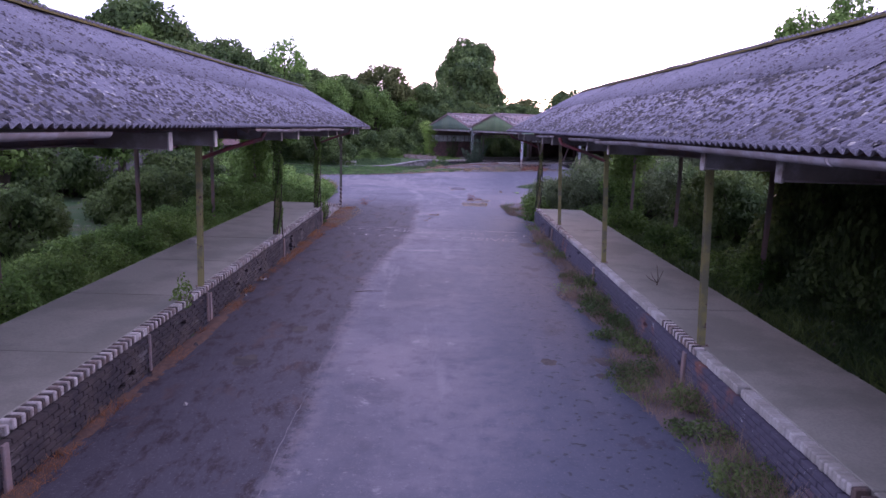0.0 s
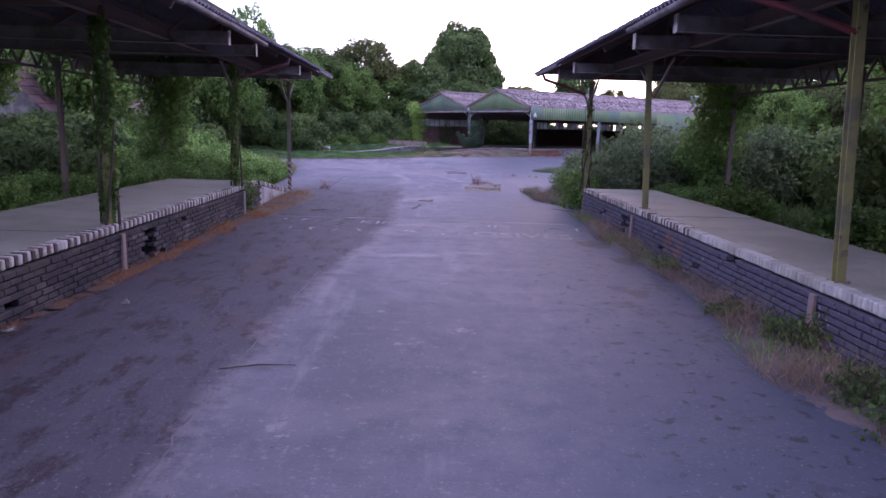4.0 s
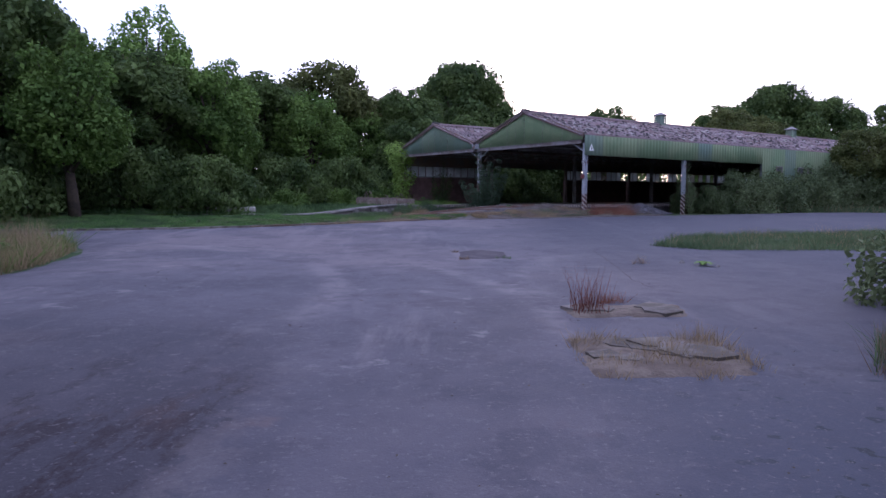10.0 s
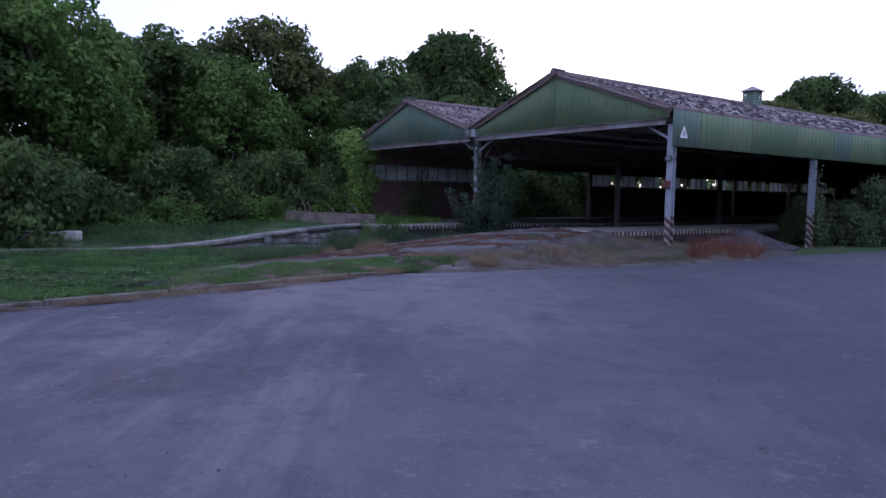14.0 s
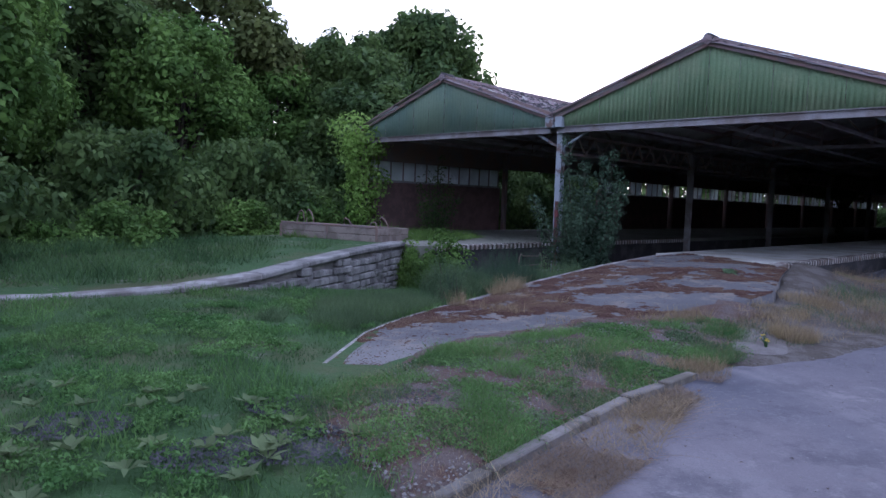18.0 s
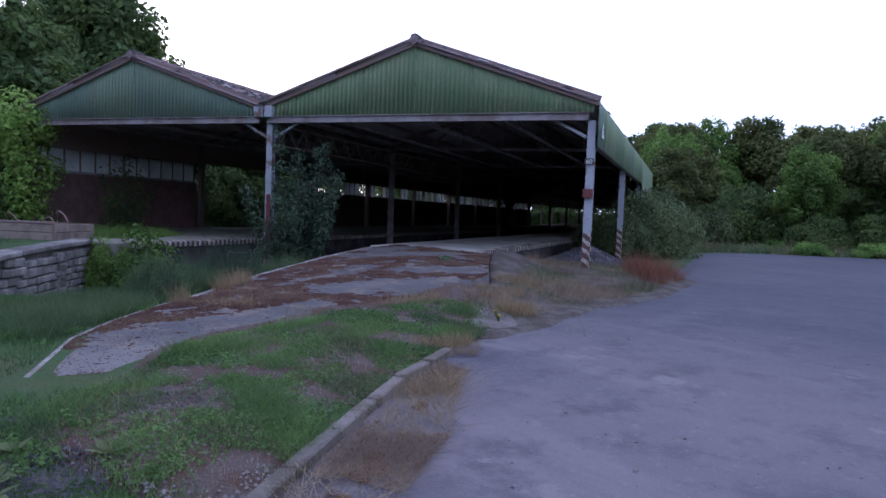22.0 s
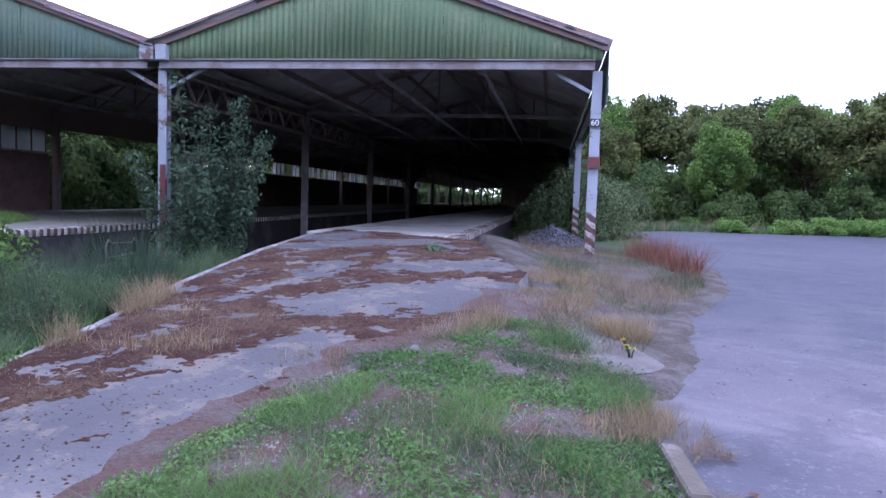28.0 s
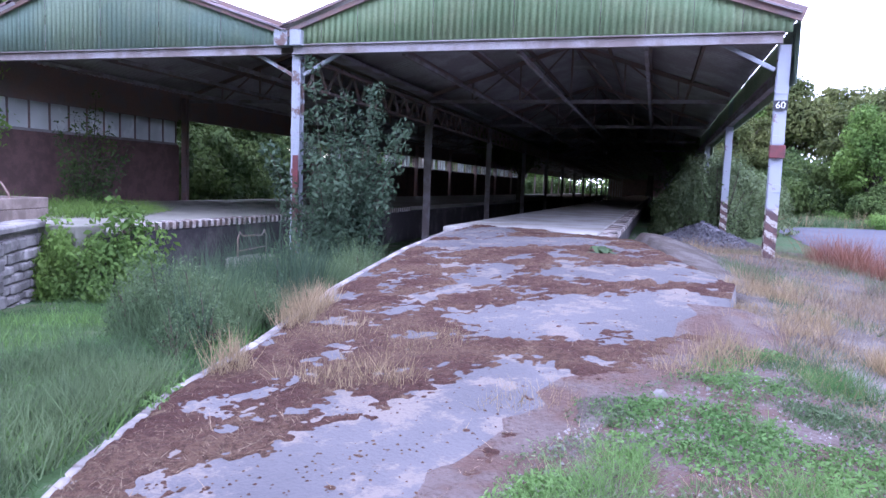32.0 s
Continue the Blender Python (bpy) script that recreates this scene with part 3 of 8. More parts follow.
def sheet(poly, step, lift, ragged=0.0, height=ground_z, drop=0.0):
    """A sheet that follows the ground inside an outline, its rim snapped to the outline."""
    xs, ys = [p[0] for p in poly], [p[1] for p in poly]
    nx, ny = int((max(xs) - min(xs)) / step) + 2, int((max(ys) - min(ys)) / step) + 2
    x0, y0 = min(xs) - step / 2, min(ys) - step / 2
    cells = [(i, j) for i in range(nx) for j in range(ny) if inside_poly(x0 + (i + 0.5) * step, y0 + (j + 0.5) * step, poly)]
    have = set(cells)
    index, geo = {}, Geo()

    def corner(i, j):
        if (i, j) not in index:
            x, y = x0 + i * step, y0 + j * step
            rim = any((i + a, j + b) not in have for a in (-1, 0) for b in (-1, 0))
            if rim:
                d, px, py = near_edge(x, y, poly)
                if d < step * 1.1:
                    x, y = px, py
                if ragged:
                    k = noise.noise(Vector((x * 2.3, y * 2.3, 3.0)))
                    x, y = x + ragged * k, y + ragged * noise.noise(Vector((x * 2.3, y * 2.3, 9.0)))
            index[i, j] = len(geo.v)
            geo.v.append((x, y, height(x, y) + lift - (drop if rim else 0)))
        return index[i, j]

    for i, j in cells:
        geo.f.append((corner(i, j), corner(i + 1, j), corner(i + 1, j + 1), corner(i, j + 1)))
    return geo


def ragged_mat(poly, step, depth, lift, seed, bias=0.0, rough=1.0, height=ground_z):
    """A thin mat inside an outline, eaten away towards its rim and full of holes."""
    xs, ys = [p[0] for p in poly], [p[1] for p in poly]
    x0, y0 = min(xs), min(ys)
    index, geo = {}, Geo()

    def knot(i, j):
        if (i, j) not in index:
            x, y = x0 + i * step, y0 + j * step
            f = -1.0
            if inside_poly(x, y, poly):
                k = noise.noise(Vector((x * 3.1, y * 3.1, seed))) + 0.7 * noise.noise(Vector((x * 9, y * 9, seed))) + 0.5 * noise.noise(Vector((x * 25, y * 25, seed)))
                f = min(1.0, near_edge(x, y, poly)[0] / depth) - 0.35 + bias + 0.55 * rough * k
            index[i, j] = (len(geo.v), f)
            geo.v.append((x, y, height(x, y) + max(-0.006, min(lift, f * 0.03)) + (0.3 * lift * noise.noise(Vector((x * 22, y * 22, seed))) if f > 0 else 0)))
        return index[i, j]

    for i in range(int((max(xs) - x0) / step) + 1):
        for j in range(int((max(ys) - y0) / step) + 1):
            c = [knot(i, j), knot(i + 1, j), knot(i + 1, j + 1), knot(i, j + 1)]
            if any(k[1] > 0 for k in c):
                geo.f.append(tuple(k[0] for k in c))
    return geo


def make_ground():
    geo = Geo()
    xs = [-900, -500, -250, -120, -70] + [-45 + i * 1.0 for i in range(96)] + [70, 120, 250, 500, 900]
    ys = [-900, -400, -150, -60] + [-30 + i * 1.0 for i in range(161)] + [180, 300, 600, 1200]
    for y in ys:
        for x in xs:
            bump = 0.03 * noise.noise(Vector((x * 0.4, y * 0.4, 0))) if abs(x) < 60 and -30 < y < 130 else 0
            geo.v.append((x, y, ground_z(x, y) + bump - 0.045))
    n = len(xs)
    geo.f = [(j * n + i, j * n + i + 1, (j + 1) * n + i + 1, (j + 1) * n + i) for j in range(len(ys) - 1) for i in range(n - 1)]
    thing("ground", geo, EARTH, "weedy earth and rough grass round the yard", "ground", kind="structure", smooth=True)


make_ground()
ROAD = ((-4.2, -20), (3.9, -20), (3.9, 27), (3.5, 29), (3.9, 32.4), (5, 34.5), (8, 36.5), (14, 38), (26, 40), (30, 43), (30, 53.4), (27.5, 55.8), (24.5, 58), (22.5, 60.2), (20.5, 60.8), (18.15, 60.06), (14.5, 57.8), (11.73, 56.27), (9.29, 55.13), (8.28, 54.39), (8.01, 53.7), (5.5, 52.6), (3.3, 52.2), (1.91, 51.52), (1.13, 51.27), (0.83, 51.22), (0.32, 50.85), (-0.55, 50.25), (-1.4, 49.55), (-2.2, 48.85), (-3.3, 48), (-4.6, 47.1), (-6.5, 46.2), (-9, 45.6), (-12, 45.08), (-12, 42.9), (-6.9, 42.2), (-5.9, 40.5), (-5.5, 38), (-5.3, 35), (-5.1, 32), (-4.6, 30), (-4.2, 27.5))
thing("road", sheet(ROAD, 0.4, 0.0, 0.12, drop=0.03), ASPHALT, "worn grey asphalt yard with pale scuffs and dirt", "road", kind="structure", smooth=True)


# ---- loading docks beside the road ----
DOCK_Z = 0.62


def dock(name, side, face, back, y0, y1, brick_at, label):
    """side: -1 left of the road, 1 right. face, back: x of its wall and of its rear edge."""
    top = empty(name, Matrix(), label, "loading dock", kind="structure")
    lo, hi = min(face, back), max(face, back)
    # concrete slab in bays, with open joints
    y = y0
    inner = face + side * 0.163
    while y < y1:
        e = min(y + 3.05, y1)
        a, b = min(inner, back), max(inner, back)
        g = Geo().box((a, y + 0.006, 0.25), (b, e - 0.006, DOCK_Z + random.uniform(-0.006, 0.006)), None, 0.012)
        part("slab", g, CONCRETE, top)
        y = e
    core = Geo().box((min(face + side * 0.1, back), y0 + 0.02, -0.2), (max(face + side * 0.1, back), y1 - 0.02, 0.3), None, 0.0)
    part("core", core, RENDER_DARK, top)
    # edging of bricks on edge, painted in turns black and white
    w = 0.0735
    kinds = []
    for paint, nm in ((WHITE_PAINT, "white"), (BLACK_PAINT, "black"), (CONCRETE_PALE, "bare")):
        g = Geo().box((-0.078, -w / 2 + 0.003, -0.11), (0.078, w / 2 - 0.003, 0.0), None, 0.012)
        kinds.append(g.mesh("edging_brick_" + nm, paint))
    rest = [Geo(), Geo(), Geo()]
    n = int((y1 - y0) / w)
    for i in range(n):
        y = y0 + (i + 0.5) * w
        if random.random() < 0.012:
            continue
        z = DOCK_Z + 0.006 + random.uniform(-0.004, 0.004)
        m = pose(face + side * 0.08 + random.uniform(-0.006, 0.006), y, z, 0, random.uniform(-2, 2), random.uniform(-2, 2))
        k = i % 2
        if side > 0 and (6.4 < y < 10.2 or 11.7 < y < 20.0) or random.random() < 0.10:
            k = 2
        if brick_at[0] <= y < brick_at[0] + 295 * w:
            ob = part("edging_brick", kinds[k], None, top)
            ob.matrix_basis = m
        else:
            rest[k].box((-0.078, -w / 2 + 0.003, -0.11), (0.078, w / 2 - 0.003, 0.0), m, 0.012)
    for g, paint in zip(rest, (WHITE_PAINT, BLACK_PAINT, CONCRETE_PALE)):
        if not g.v:
            continue
        part("far_edging", g, paint, top, "painted edging bricks further along", kind="stuff")
    return top


left_dock = dock("dock_left", -1, -4.2, -6.35, -12.0, 26.8, (2.0,), "raised concrete dock with a black and white brick edge, overgrown behind")
right_dock = dock("dock_right", 1, 3.78, 5.55, -12.0, 26.9, (5.0,), "raised concrete dock of painted brick with a striped edge")


def dock_faces():
    # left: dark courses of brick, sooty and chipped, with upright steel joints
    shape_l = Geo().box((-0.052, 0.006, 0.005), (0.05, 0.209, 0.066), None, 0.006).mesh("brick", SOOTY_BRICK)
    rest_l, count = Geo(), 0
    for c in range(7):
        y = -12.0 - (0.1125 if c % 2 else 0)
        z = -0.02 + c * 0.0745
        while y < 26.7:
            hole = 19.95 < y + 0.1 < 20.27 and 0 <= c <= 5
            if not hole and random.random() > 0.012:
                m = pose(-4.205 + random.uniform(-0.007, 0.007), y, z, random.uniform(-0.6, 0.6), 0, random.uniform(-0.9, 0.9))
                if 12.6 < y and count < 298:
                    ob = part("brick", shape_l, None, left_dock)
                    ob.matrix_basis = m
                    count += 1
                else:
                    rest_l.box((-0.052, 0.006, 0.005), (0.05, 0.209, 0.066), m, 0.006)
            y += 0.215
    part("far_bricks", rest_l, SOOTY_BRICK, left_dock, "sooty bricks further along", kind="stuff")
    for yj in (7.0, 13.1, 19.2, 25.3):
        part("joint_post", Geo().box((-4.165, yj - 0.05, -0.02), (-4.125, yj + 0.05, 0.5), None, 0.008), STEEL_DARK, left_dock)
    for yj in (10.4, 12.95):
        part("down_pipe", Geo().tube(((-4.15, yj, 0.0), (-4.15, yj, 0.55)), (0.03, 0.03), 8), STEEL_DARK, left_dock, "rusty stub of pipe")
    # solid black block gives the opening its shade by colour
    part("niche", Geo().box((-4.5, 19.97, 0.02), (-4.3, 20.25, 0.47), None, 0), SIGN_BLACK, left_dock, "black block for the shade inside the dock wall's opening")
    part("end_wall", Geo().box((-6.3, 26.72, -0.1), (-4.22, 26.9, 0.56), None, 0.02), CONCRETE_PALE, left_dock)
    part("end_wall", Geo().box((3.8, 26.8, -0.1), (5.6, 26.95, 0.56), None, 0.02), RENDER_DARK, right_dock)
    # right: courses of painted brick with recessed joints
    shape = Geo().box((-0.05, 0.006, 0.005), (0.052, 0.209, 0.064), None, 0.006).mesh("brick", PAINTED_BRICK)
    rest, count = Geo(), 0
    for c in range(7):
        y = -12.0 - (0.1125 if c % 2 else 0)
        z = -0.02 + c * 0.0745
        while y < 26.8:
            hole = 23.0 < y + 0.1 < 23.3 and 1 <= c <= 5
            if not hole and random.random() > 0.01:
                m = pose(3.79 + random.uniform(-0.006, 0.006), y, z, random.uniform(-0.6, 0.6), 0, random.uniform(-0.8, 0.8))
                if 20.3 < y and count < 298:
                    ob = part("brick", shape, None, right_dock)
                    ob.matrix_basis = m
                    count += 1
                else:
                    rest.box((-0.05, 0.006, 0.005), (0.052, 0.209, 0.064), m, 0.006)
            y += 0.215
    part("far_bricks", rest, PAINTED_BRICK, right_dock, "painted bricks further along", kind="stuff")
    for yj in (10.4, 16.5, 22.6):
        part("joint_post", Geo().box((3.70, yj - 0.05, -0.02), (3.74, yj + 0.05, 0.5), None, 0.008), STEEL_DARK, right_dock)


dock_faces()


def dock_slope():
    """The end of the dock runs down to the yard, its edge striped all the way."""
    y0, z0, y1, z1 = 26.92, 0.612, 30.7, 0.06
    tilt = math.degrees(math.atan2(z1 - z0, y1 - y0))
    g = Geo()
    for x in (-4.36, -6.3):
        g.v += [(x, y0, -0.1), (x, y1, -0.1), (x, y1, z1), (x, y0, z0)]
    g.f = [(0, 1, 2, 3), (7, 6, 5, 4), (3, 2, 6, 7), (1, 5, 6, 2), (0, 3, 7, 4)]
    part("slope_slab", g, CONCRETE, left_dock, "slab that slopes down to the yard")
    g = Geo()
    for x in (-4.215, -4.35):
        g.v += [(x, y0, -0.1), (x, y1, -0.1), (x, y1, z1 - 0.11), (x, y0, z0 - 0.11)]
    g.f = [(0, 1, 2, 3), (7, 6, 5, 4), (3, 2, 6, 7), (1, 5, 6, 2), (0, 3, 7, 4)]
    part("slope_wall", g, KERB_EDGE, left_dock, "pale rendered end of the dock wall")
    w = 0.0735
    shapes = [Geo().box((-0.078, -w / 2 + 0.003, -0.11), (0.078, w / 2 - 0.003, 0.0), None, 0.012).mesh("edging_brick_end", p) for p in (WHITE_PAINT, BLACK_PAINT)]
    n = int((y1 - y0) / w)
    for i in range(n):
        t = (i + 0.5) / n
        if random.random() < 0.05:
            continue
        ob = part("edging_brick", shapes[i % 2], None, left_dock)
        ob.matrix_basis = pose(-4.28 + random.uniform(-0.008, 0.008), y0 + (y1 - y0) * t, z0 + (z1 - z0) * t + 0.008 + random.uniform(-0.005, 0.005), tilt, random.uniform(-2, 2), random.uniform(-2, 2))


dock_slope()


# ---- canopies ----
def corrugated(w, l, pitch, amp, thick, n_per=6):
    """A corrugated sheet: waves across x, lying along y from 0 to l, with its own thickness."""
    n = int(round(w / pitch * n_per))
    g = Geo()
    for y in (0.0, l):
        for dz in (0.0, -thick):
            for i in range(n + 1):
                x = -w / 2 + w * i / n
                g.v.append((x, y, amp * math.sin(6.2832 * (x + w / 2) / pitch) + dz))
    k = n + 1
    for i in range(n):
        g.f += [(i, i + 1, 2 * k + i + 1, 2 * k + i), (k + i + 1, k + i, 3 * k + i, 3 * k + i + 1), (k + i, k + i + 1, i + 1, i), (2 * k + i, 2 * k + i + 1, 3 * k + i + 1, 3 * k + i)]
    return g


def moss_patches(count, place, size, material, name, label, seed, flat=0.35):
    """Loose cushions, each a low six-sided mound."""
    rng = np.random.default_rng(seed)
    g = Geo()
    for _ in range(count):
        p, up, along = place(rng)
        s = size * rng.uniform(0.4, 1.5)
        side = along.cross(up).normalized()
        ring = []
        for k in range(6):
            r = s * rng.uniform(0.6, 1.2)
            ring.append(p + along * (r * 1.9 * math.cos(k * 1.047)) + side * (r * math.sin(k * 1.047)))
        g.add(ring + [p + up * s * flat * rng.uniform(0.6, 1.4)], [(k, (k + 1) % 6, 6) for k in range(6)])
    return g


def i_beam(g, a, b, h, w, t=0.014):
    """A rolled steel joist from a to b."""
    a, b = Vector(a), Vector(b)
    way = b - a
    return g.prism(h_outline(w, h, t, t), Matrix.Translation(a) @ way.to_track_quat("Y", "Z").to_matrix().to_4x4(), way.length)


def lattice(g, a, b, depth, cells, w=0.045):
    """A girder with two chords and slanting bars between."""
    a, b = Vector(a), Vector(b)
    d = Vector((0, 0, depth))
    g.bar(a, b, w * 1.6, w)
    g.bar(a - d, b - d, w * 1.6, w)
    for i in range(cells):
        p, q = a.lerp(b, i / cells), a.lerp(b, (i + 0.5) / cells)
        r = a.lerp(b, (i + 1) / cells)
        g.bar(p - d, q, w, w * 0.6)
        g.bar(q, r - d, w, w * 0.6)
    return g


def canopy(name, side, x_front, y_first, n_posts, y_last, x_last, y_lo, y_hi, label, striped, tip):
    """An open-sided roof on two rows of posts."""
    top = empty(name, Matrix(), label, "canopy")
    x_ridge, x_back = x_front + side * 1.87, x_front + side * 3.74
    x_eave = x_front - side * 1.15

    def eave(y):
        return 3.60 - 0.004 * (y - 8)

    def ridge(y):
        return 5.23 - 0.005 * (y - 10)

    posts = [y_first + 6.1 * i for i in range(n_posts)]
    posts[-1] = y_last
    lean = 2.65 * math.tan(radians(tip))
    for row, x in (("front", x_front), ("back", x_back)):
        for i, y in enumerate(posts):
            foot = DOCK_Z - 0.02 if row == "front" and y < 26.8 else -0.06
            h = eave(y) - 0.28 - foot
            up = Matrix.Rotation(radians(90), 4, "X")
            g = Geo().prism(h_outline(0.092, 0.092, 0.012, 0.012), up, h)
            last = i == n_posts - 1 and row == "front" and striped
            ob = part("post", g, STRIPED_OLIVE if last else (POST_OLIVE if row == "front" else STEEL_DARK), top,
                      "post with flaking hazard stripes" if last else "")
            ob.location = (x_last if row == "front" and i == n_posts - 1 else x, y, foot)
            if row == "front" and i < n_posts - 1:
                ob.rotation_euler = (0, radians(tip), 0)      # the old posts lean over the road
            part("base_plate", Geo().box((-0.085, -0.085, -0.006), (0.085, 0.085, 0.020), None, 0.004), STEEL_DARK, ob)
            part("cap_plate", Geo().box((-0.08, -0.08, h - 0.016), (0.08, 0.08, h + 0.002), None, 0.003), STEEL_DARK, ob)
            if row == "front":
                for bx in (-0.065, 0.065):
                    for by in (-0.065, 0.065):
                        part("bolt", Geo().tube(((bx, by, 0.02), (bx, by, 0.045)), (0.013, 0.013), 6), STEEL_DARK, ob)
            if row == "front" and i >= n_posts - 2:
                for s in (-1, 1):
                    part("brace", Geo().bar((x + 0.001, y + s * 0.07, eave(y) - 0.86), (x, y + s * 0.95, eave(y) - 0.30), 0.035, 0.045), STEEL_DARK, top)
    # girders along both rows
    for x in (x_front, x_back):
        for i in range(n_posts - 1):
            g = Geo()
            ya, yb = posts[i] + 0.1, posts[i + 1] - 0.1
            if x == x_front:
                i_beam(g, (x + lean, ya - 0.09, eave(ya) - 0.19), (x + lean, yb + 0.09, eave(yb) - 0.19), 0.17, 0.1)
                part("eaves_beam", g, STEEL_DARK, top)
            else:
                lattice(g, (x, ya, eave(ya) - 0.1), (x, yb, eave(yb) - 0.1), 0.42, 9)
                part("lattice_girder", g, STEEL_DARK, top)
    # joists across, which reach out under the eaves; pairs in every bay
    spots = []
    for i in range(-2, n_posts):
        spots += [y_first + 6.1 * i + 2.35, y_first + 6.1 * i + 4.1]
    for y in [s for s in spots if y_lo + 0.1 < s < y_hi - 0.1]:
        z = eave(y) - 0.21
        g = i_beam(Geo(), (x_eave + side * 0.16, y, z), (x_back + side * 0.9, y, z), 0.2, 0.1)
        beam = part("joist", g, STEEL_GREY, top)
        part("end_plate", Geo().box((x_eave + side * 0.16 - 0.012, y - 0.06, z - 0.11), (x_eave + side * 0.16 + 0.012, y + 0.06, z + 0.12), None, 0.004), WHITE_PAINT, beam, "flaking white end plate")
    for y in posts:
        z = eave(y)
        g = Geo()
        g.bar((x_eave + side * 0.2, y, z - 0.1), (x_ridge, y, ridge(y) - 0.14), 0.06, 0.1)
        g.bar((x_back + side * 0.95, y, z - 0.1), (x_ridge, y, ridge(y) - 0.14), 0.06, 0.1)
        g.bar((x_front, y, z - 0.12), (x_back, y, z - 0.12), 0.06, 0.08)
        g.bar((x_ridge, y, z - 0.12), (x_ridge, y, ridge(y) - 0.15), 0.05, 0.05)
        for s in (-1, 1):
            g.bar((x_ridge, y, z - 0.12), (x_ridge + s * 0.95, y, (z + ridge(y)) / 2 - 0.12), 0.045, 0.045)
        part("roof_truss", g, STEEL_DARK, top)
    # purlins
    for s in (-1, 1):
        for k in (0.08, 0.38, 0.68, 0.94):
            xe = x_eave if s == -side else x_back + side * 1.15
            px = xe + (x_ridge - xe) * k
            za, zb = eave(y_lo) + (ridge(y_lo) - eave(y_lo)) * k, eave(y_hi) + (ridge(y_hi) - eave(y_hi)) * k
            g = Geo().bar((px, y_lo + 0.05, za - 0.075), (px, y_hi - 0.05, zb - 0.075), 0.05, 0.09)
            part("purlin", g, STEEL_DARK, top)
    # roof sheets: two rows a slope, each sheet its own piece, the lower edge of the upper row over the lower row
    run = abs(x_ridge - x_eave)
    slope = math.hypot(run, ridge(15) - eave(15))
    wide = 0.876
    shape = corrugated(wide + 0.05, slope * 0.5 + 0.09, 0.146, 0.026, 0.012).mesh("roof_sheet", ROOF_GREY)
    shape.polygons.foreach_set("use_smooth", [True] * len(shape.polygons))
    tilt = math.degrees(math.atan2(ridge(15) - eave(15), run))
    y = y_lo + wide / 2
    while y < y_hi + 0.05:
        for s in (-1, 1):
            xe = x_eave if s == -side else x_ridge + (x_ridge - x_eave)
            for row in (0, 1):
                k = row * 0.5
                px, pz = xe + (x_ridge - xe) * k, eave(y) + (ridge(y) - eave(y)) * k + 0.012 + 0.02 * row
                to_ridge = 1 if x_ridge > xe else -1
                m = Matrix.Translation((px - to_ridge * 0.05 * (row == 0), y + random.uniform(-0.006, 0.006), pz - 0.02 * (row == 0)))
                m = m @ pose(0, 0, 0, 0, 0, -90 * to_ridge) @ pose(0, 0, 0, tilt + random.uniform(-0.5, 0.5), random.uniform(-0.3, 0.3), 0)
                ob = part("roof_sheet", shape, None, top)
                ob.matrix_basis = m
        y += wide
    # ridge cap under olive moss
    y = y_lo
    while y < y_hi:
        e = min(y + 1.2, y_hi + 0.1)
        g = Geo()
        for s in (-1, 1):
            g.bar((x_ridge + s * 0.10, y, ridge(y) - 0.005), (x_ridge + s * 0.10, e, ridge(e) - 0.005), 0.2, 0.03)
        g.tube(((x_ridge, y, ridge(y) + 0.035), (x_ridge, e, ridge(e) + 0.035)), (0.07, 0.07), 8)
        part("ridge_cap", g, MOSS_OLIVE, top, smooth=False)
        y += 1.2

    def on_roof(rng):
        y = y_lo + (y_hi - y_lo) * rng.random()
        k = rng.random() ** 1.25
        p = Vector((x_eave + (x_ridge - x_eave) * k, y, eave(y) + (ridge(y) - eave(y)) * k + 0.035))
        up = Vector((-side * (ridge(y) - eave(y)), 0, run)).normalized()
        return p, up, Vector((side * run, 0, ridge(y) - eave(y))).normalized()

    part("roof_moss", moss_patches(15000, on_roof, 0.021, MOSS_DARK, "m", "l", 5 + side, 0.9), MOSS_DARK, top, "dark cushions of moss over the sheets", kind="stuff")
    part("roof_lichen", moss_patches(2500, on_roof, 0.016, MOSS_DARK, "m", "l", 15 + side, 0.6), CONCRETE_PALE, top, "pale lichen specks over the sheets", kind="stuff")
    # lining boards close the gable end and the gutter hangs along the eaves
    for ye in (y_hi - 0.02,):
        g = Geo()
        a = (x_eave, ye, eave(ye) - 0.03)
        c = (2 * x_ridge - x_eave, ye, eave(ye) - 0.03)
        b = (x_ridge, ye, ridge(ye) - 0.05)
        g.bar(a, b, 0.03, 0.14)
        g.bar(c, b, 0.03, 0.14)
        part("barge_board", g, STEEL_DARK, top)
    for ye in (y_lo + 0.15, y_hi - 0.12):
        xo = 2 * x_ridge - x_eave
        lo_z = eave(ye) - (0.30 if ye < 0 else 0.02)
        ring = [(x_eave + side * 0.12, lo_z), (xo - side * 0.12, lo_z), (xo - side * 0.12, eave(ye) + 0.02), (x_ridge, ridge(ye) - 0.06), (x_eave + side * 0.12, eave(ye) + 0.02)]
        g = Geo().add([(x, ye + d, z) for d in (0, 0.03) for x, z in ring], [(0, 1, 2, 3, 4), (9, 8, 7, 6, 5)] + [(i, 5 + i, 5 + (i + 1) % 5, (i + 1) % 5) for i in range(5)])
        part("gable_panel", g, GABLE_DARK, top)
    y = y_lo
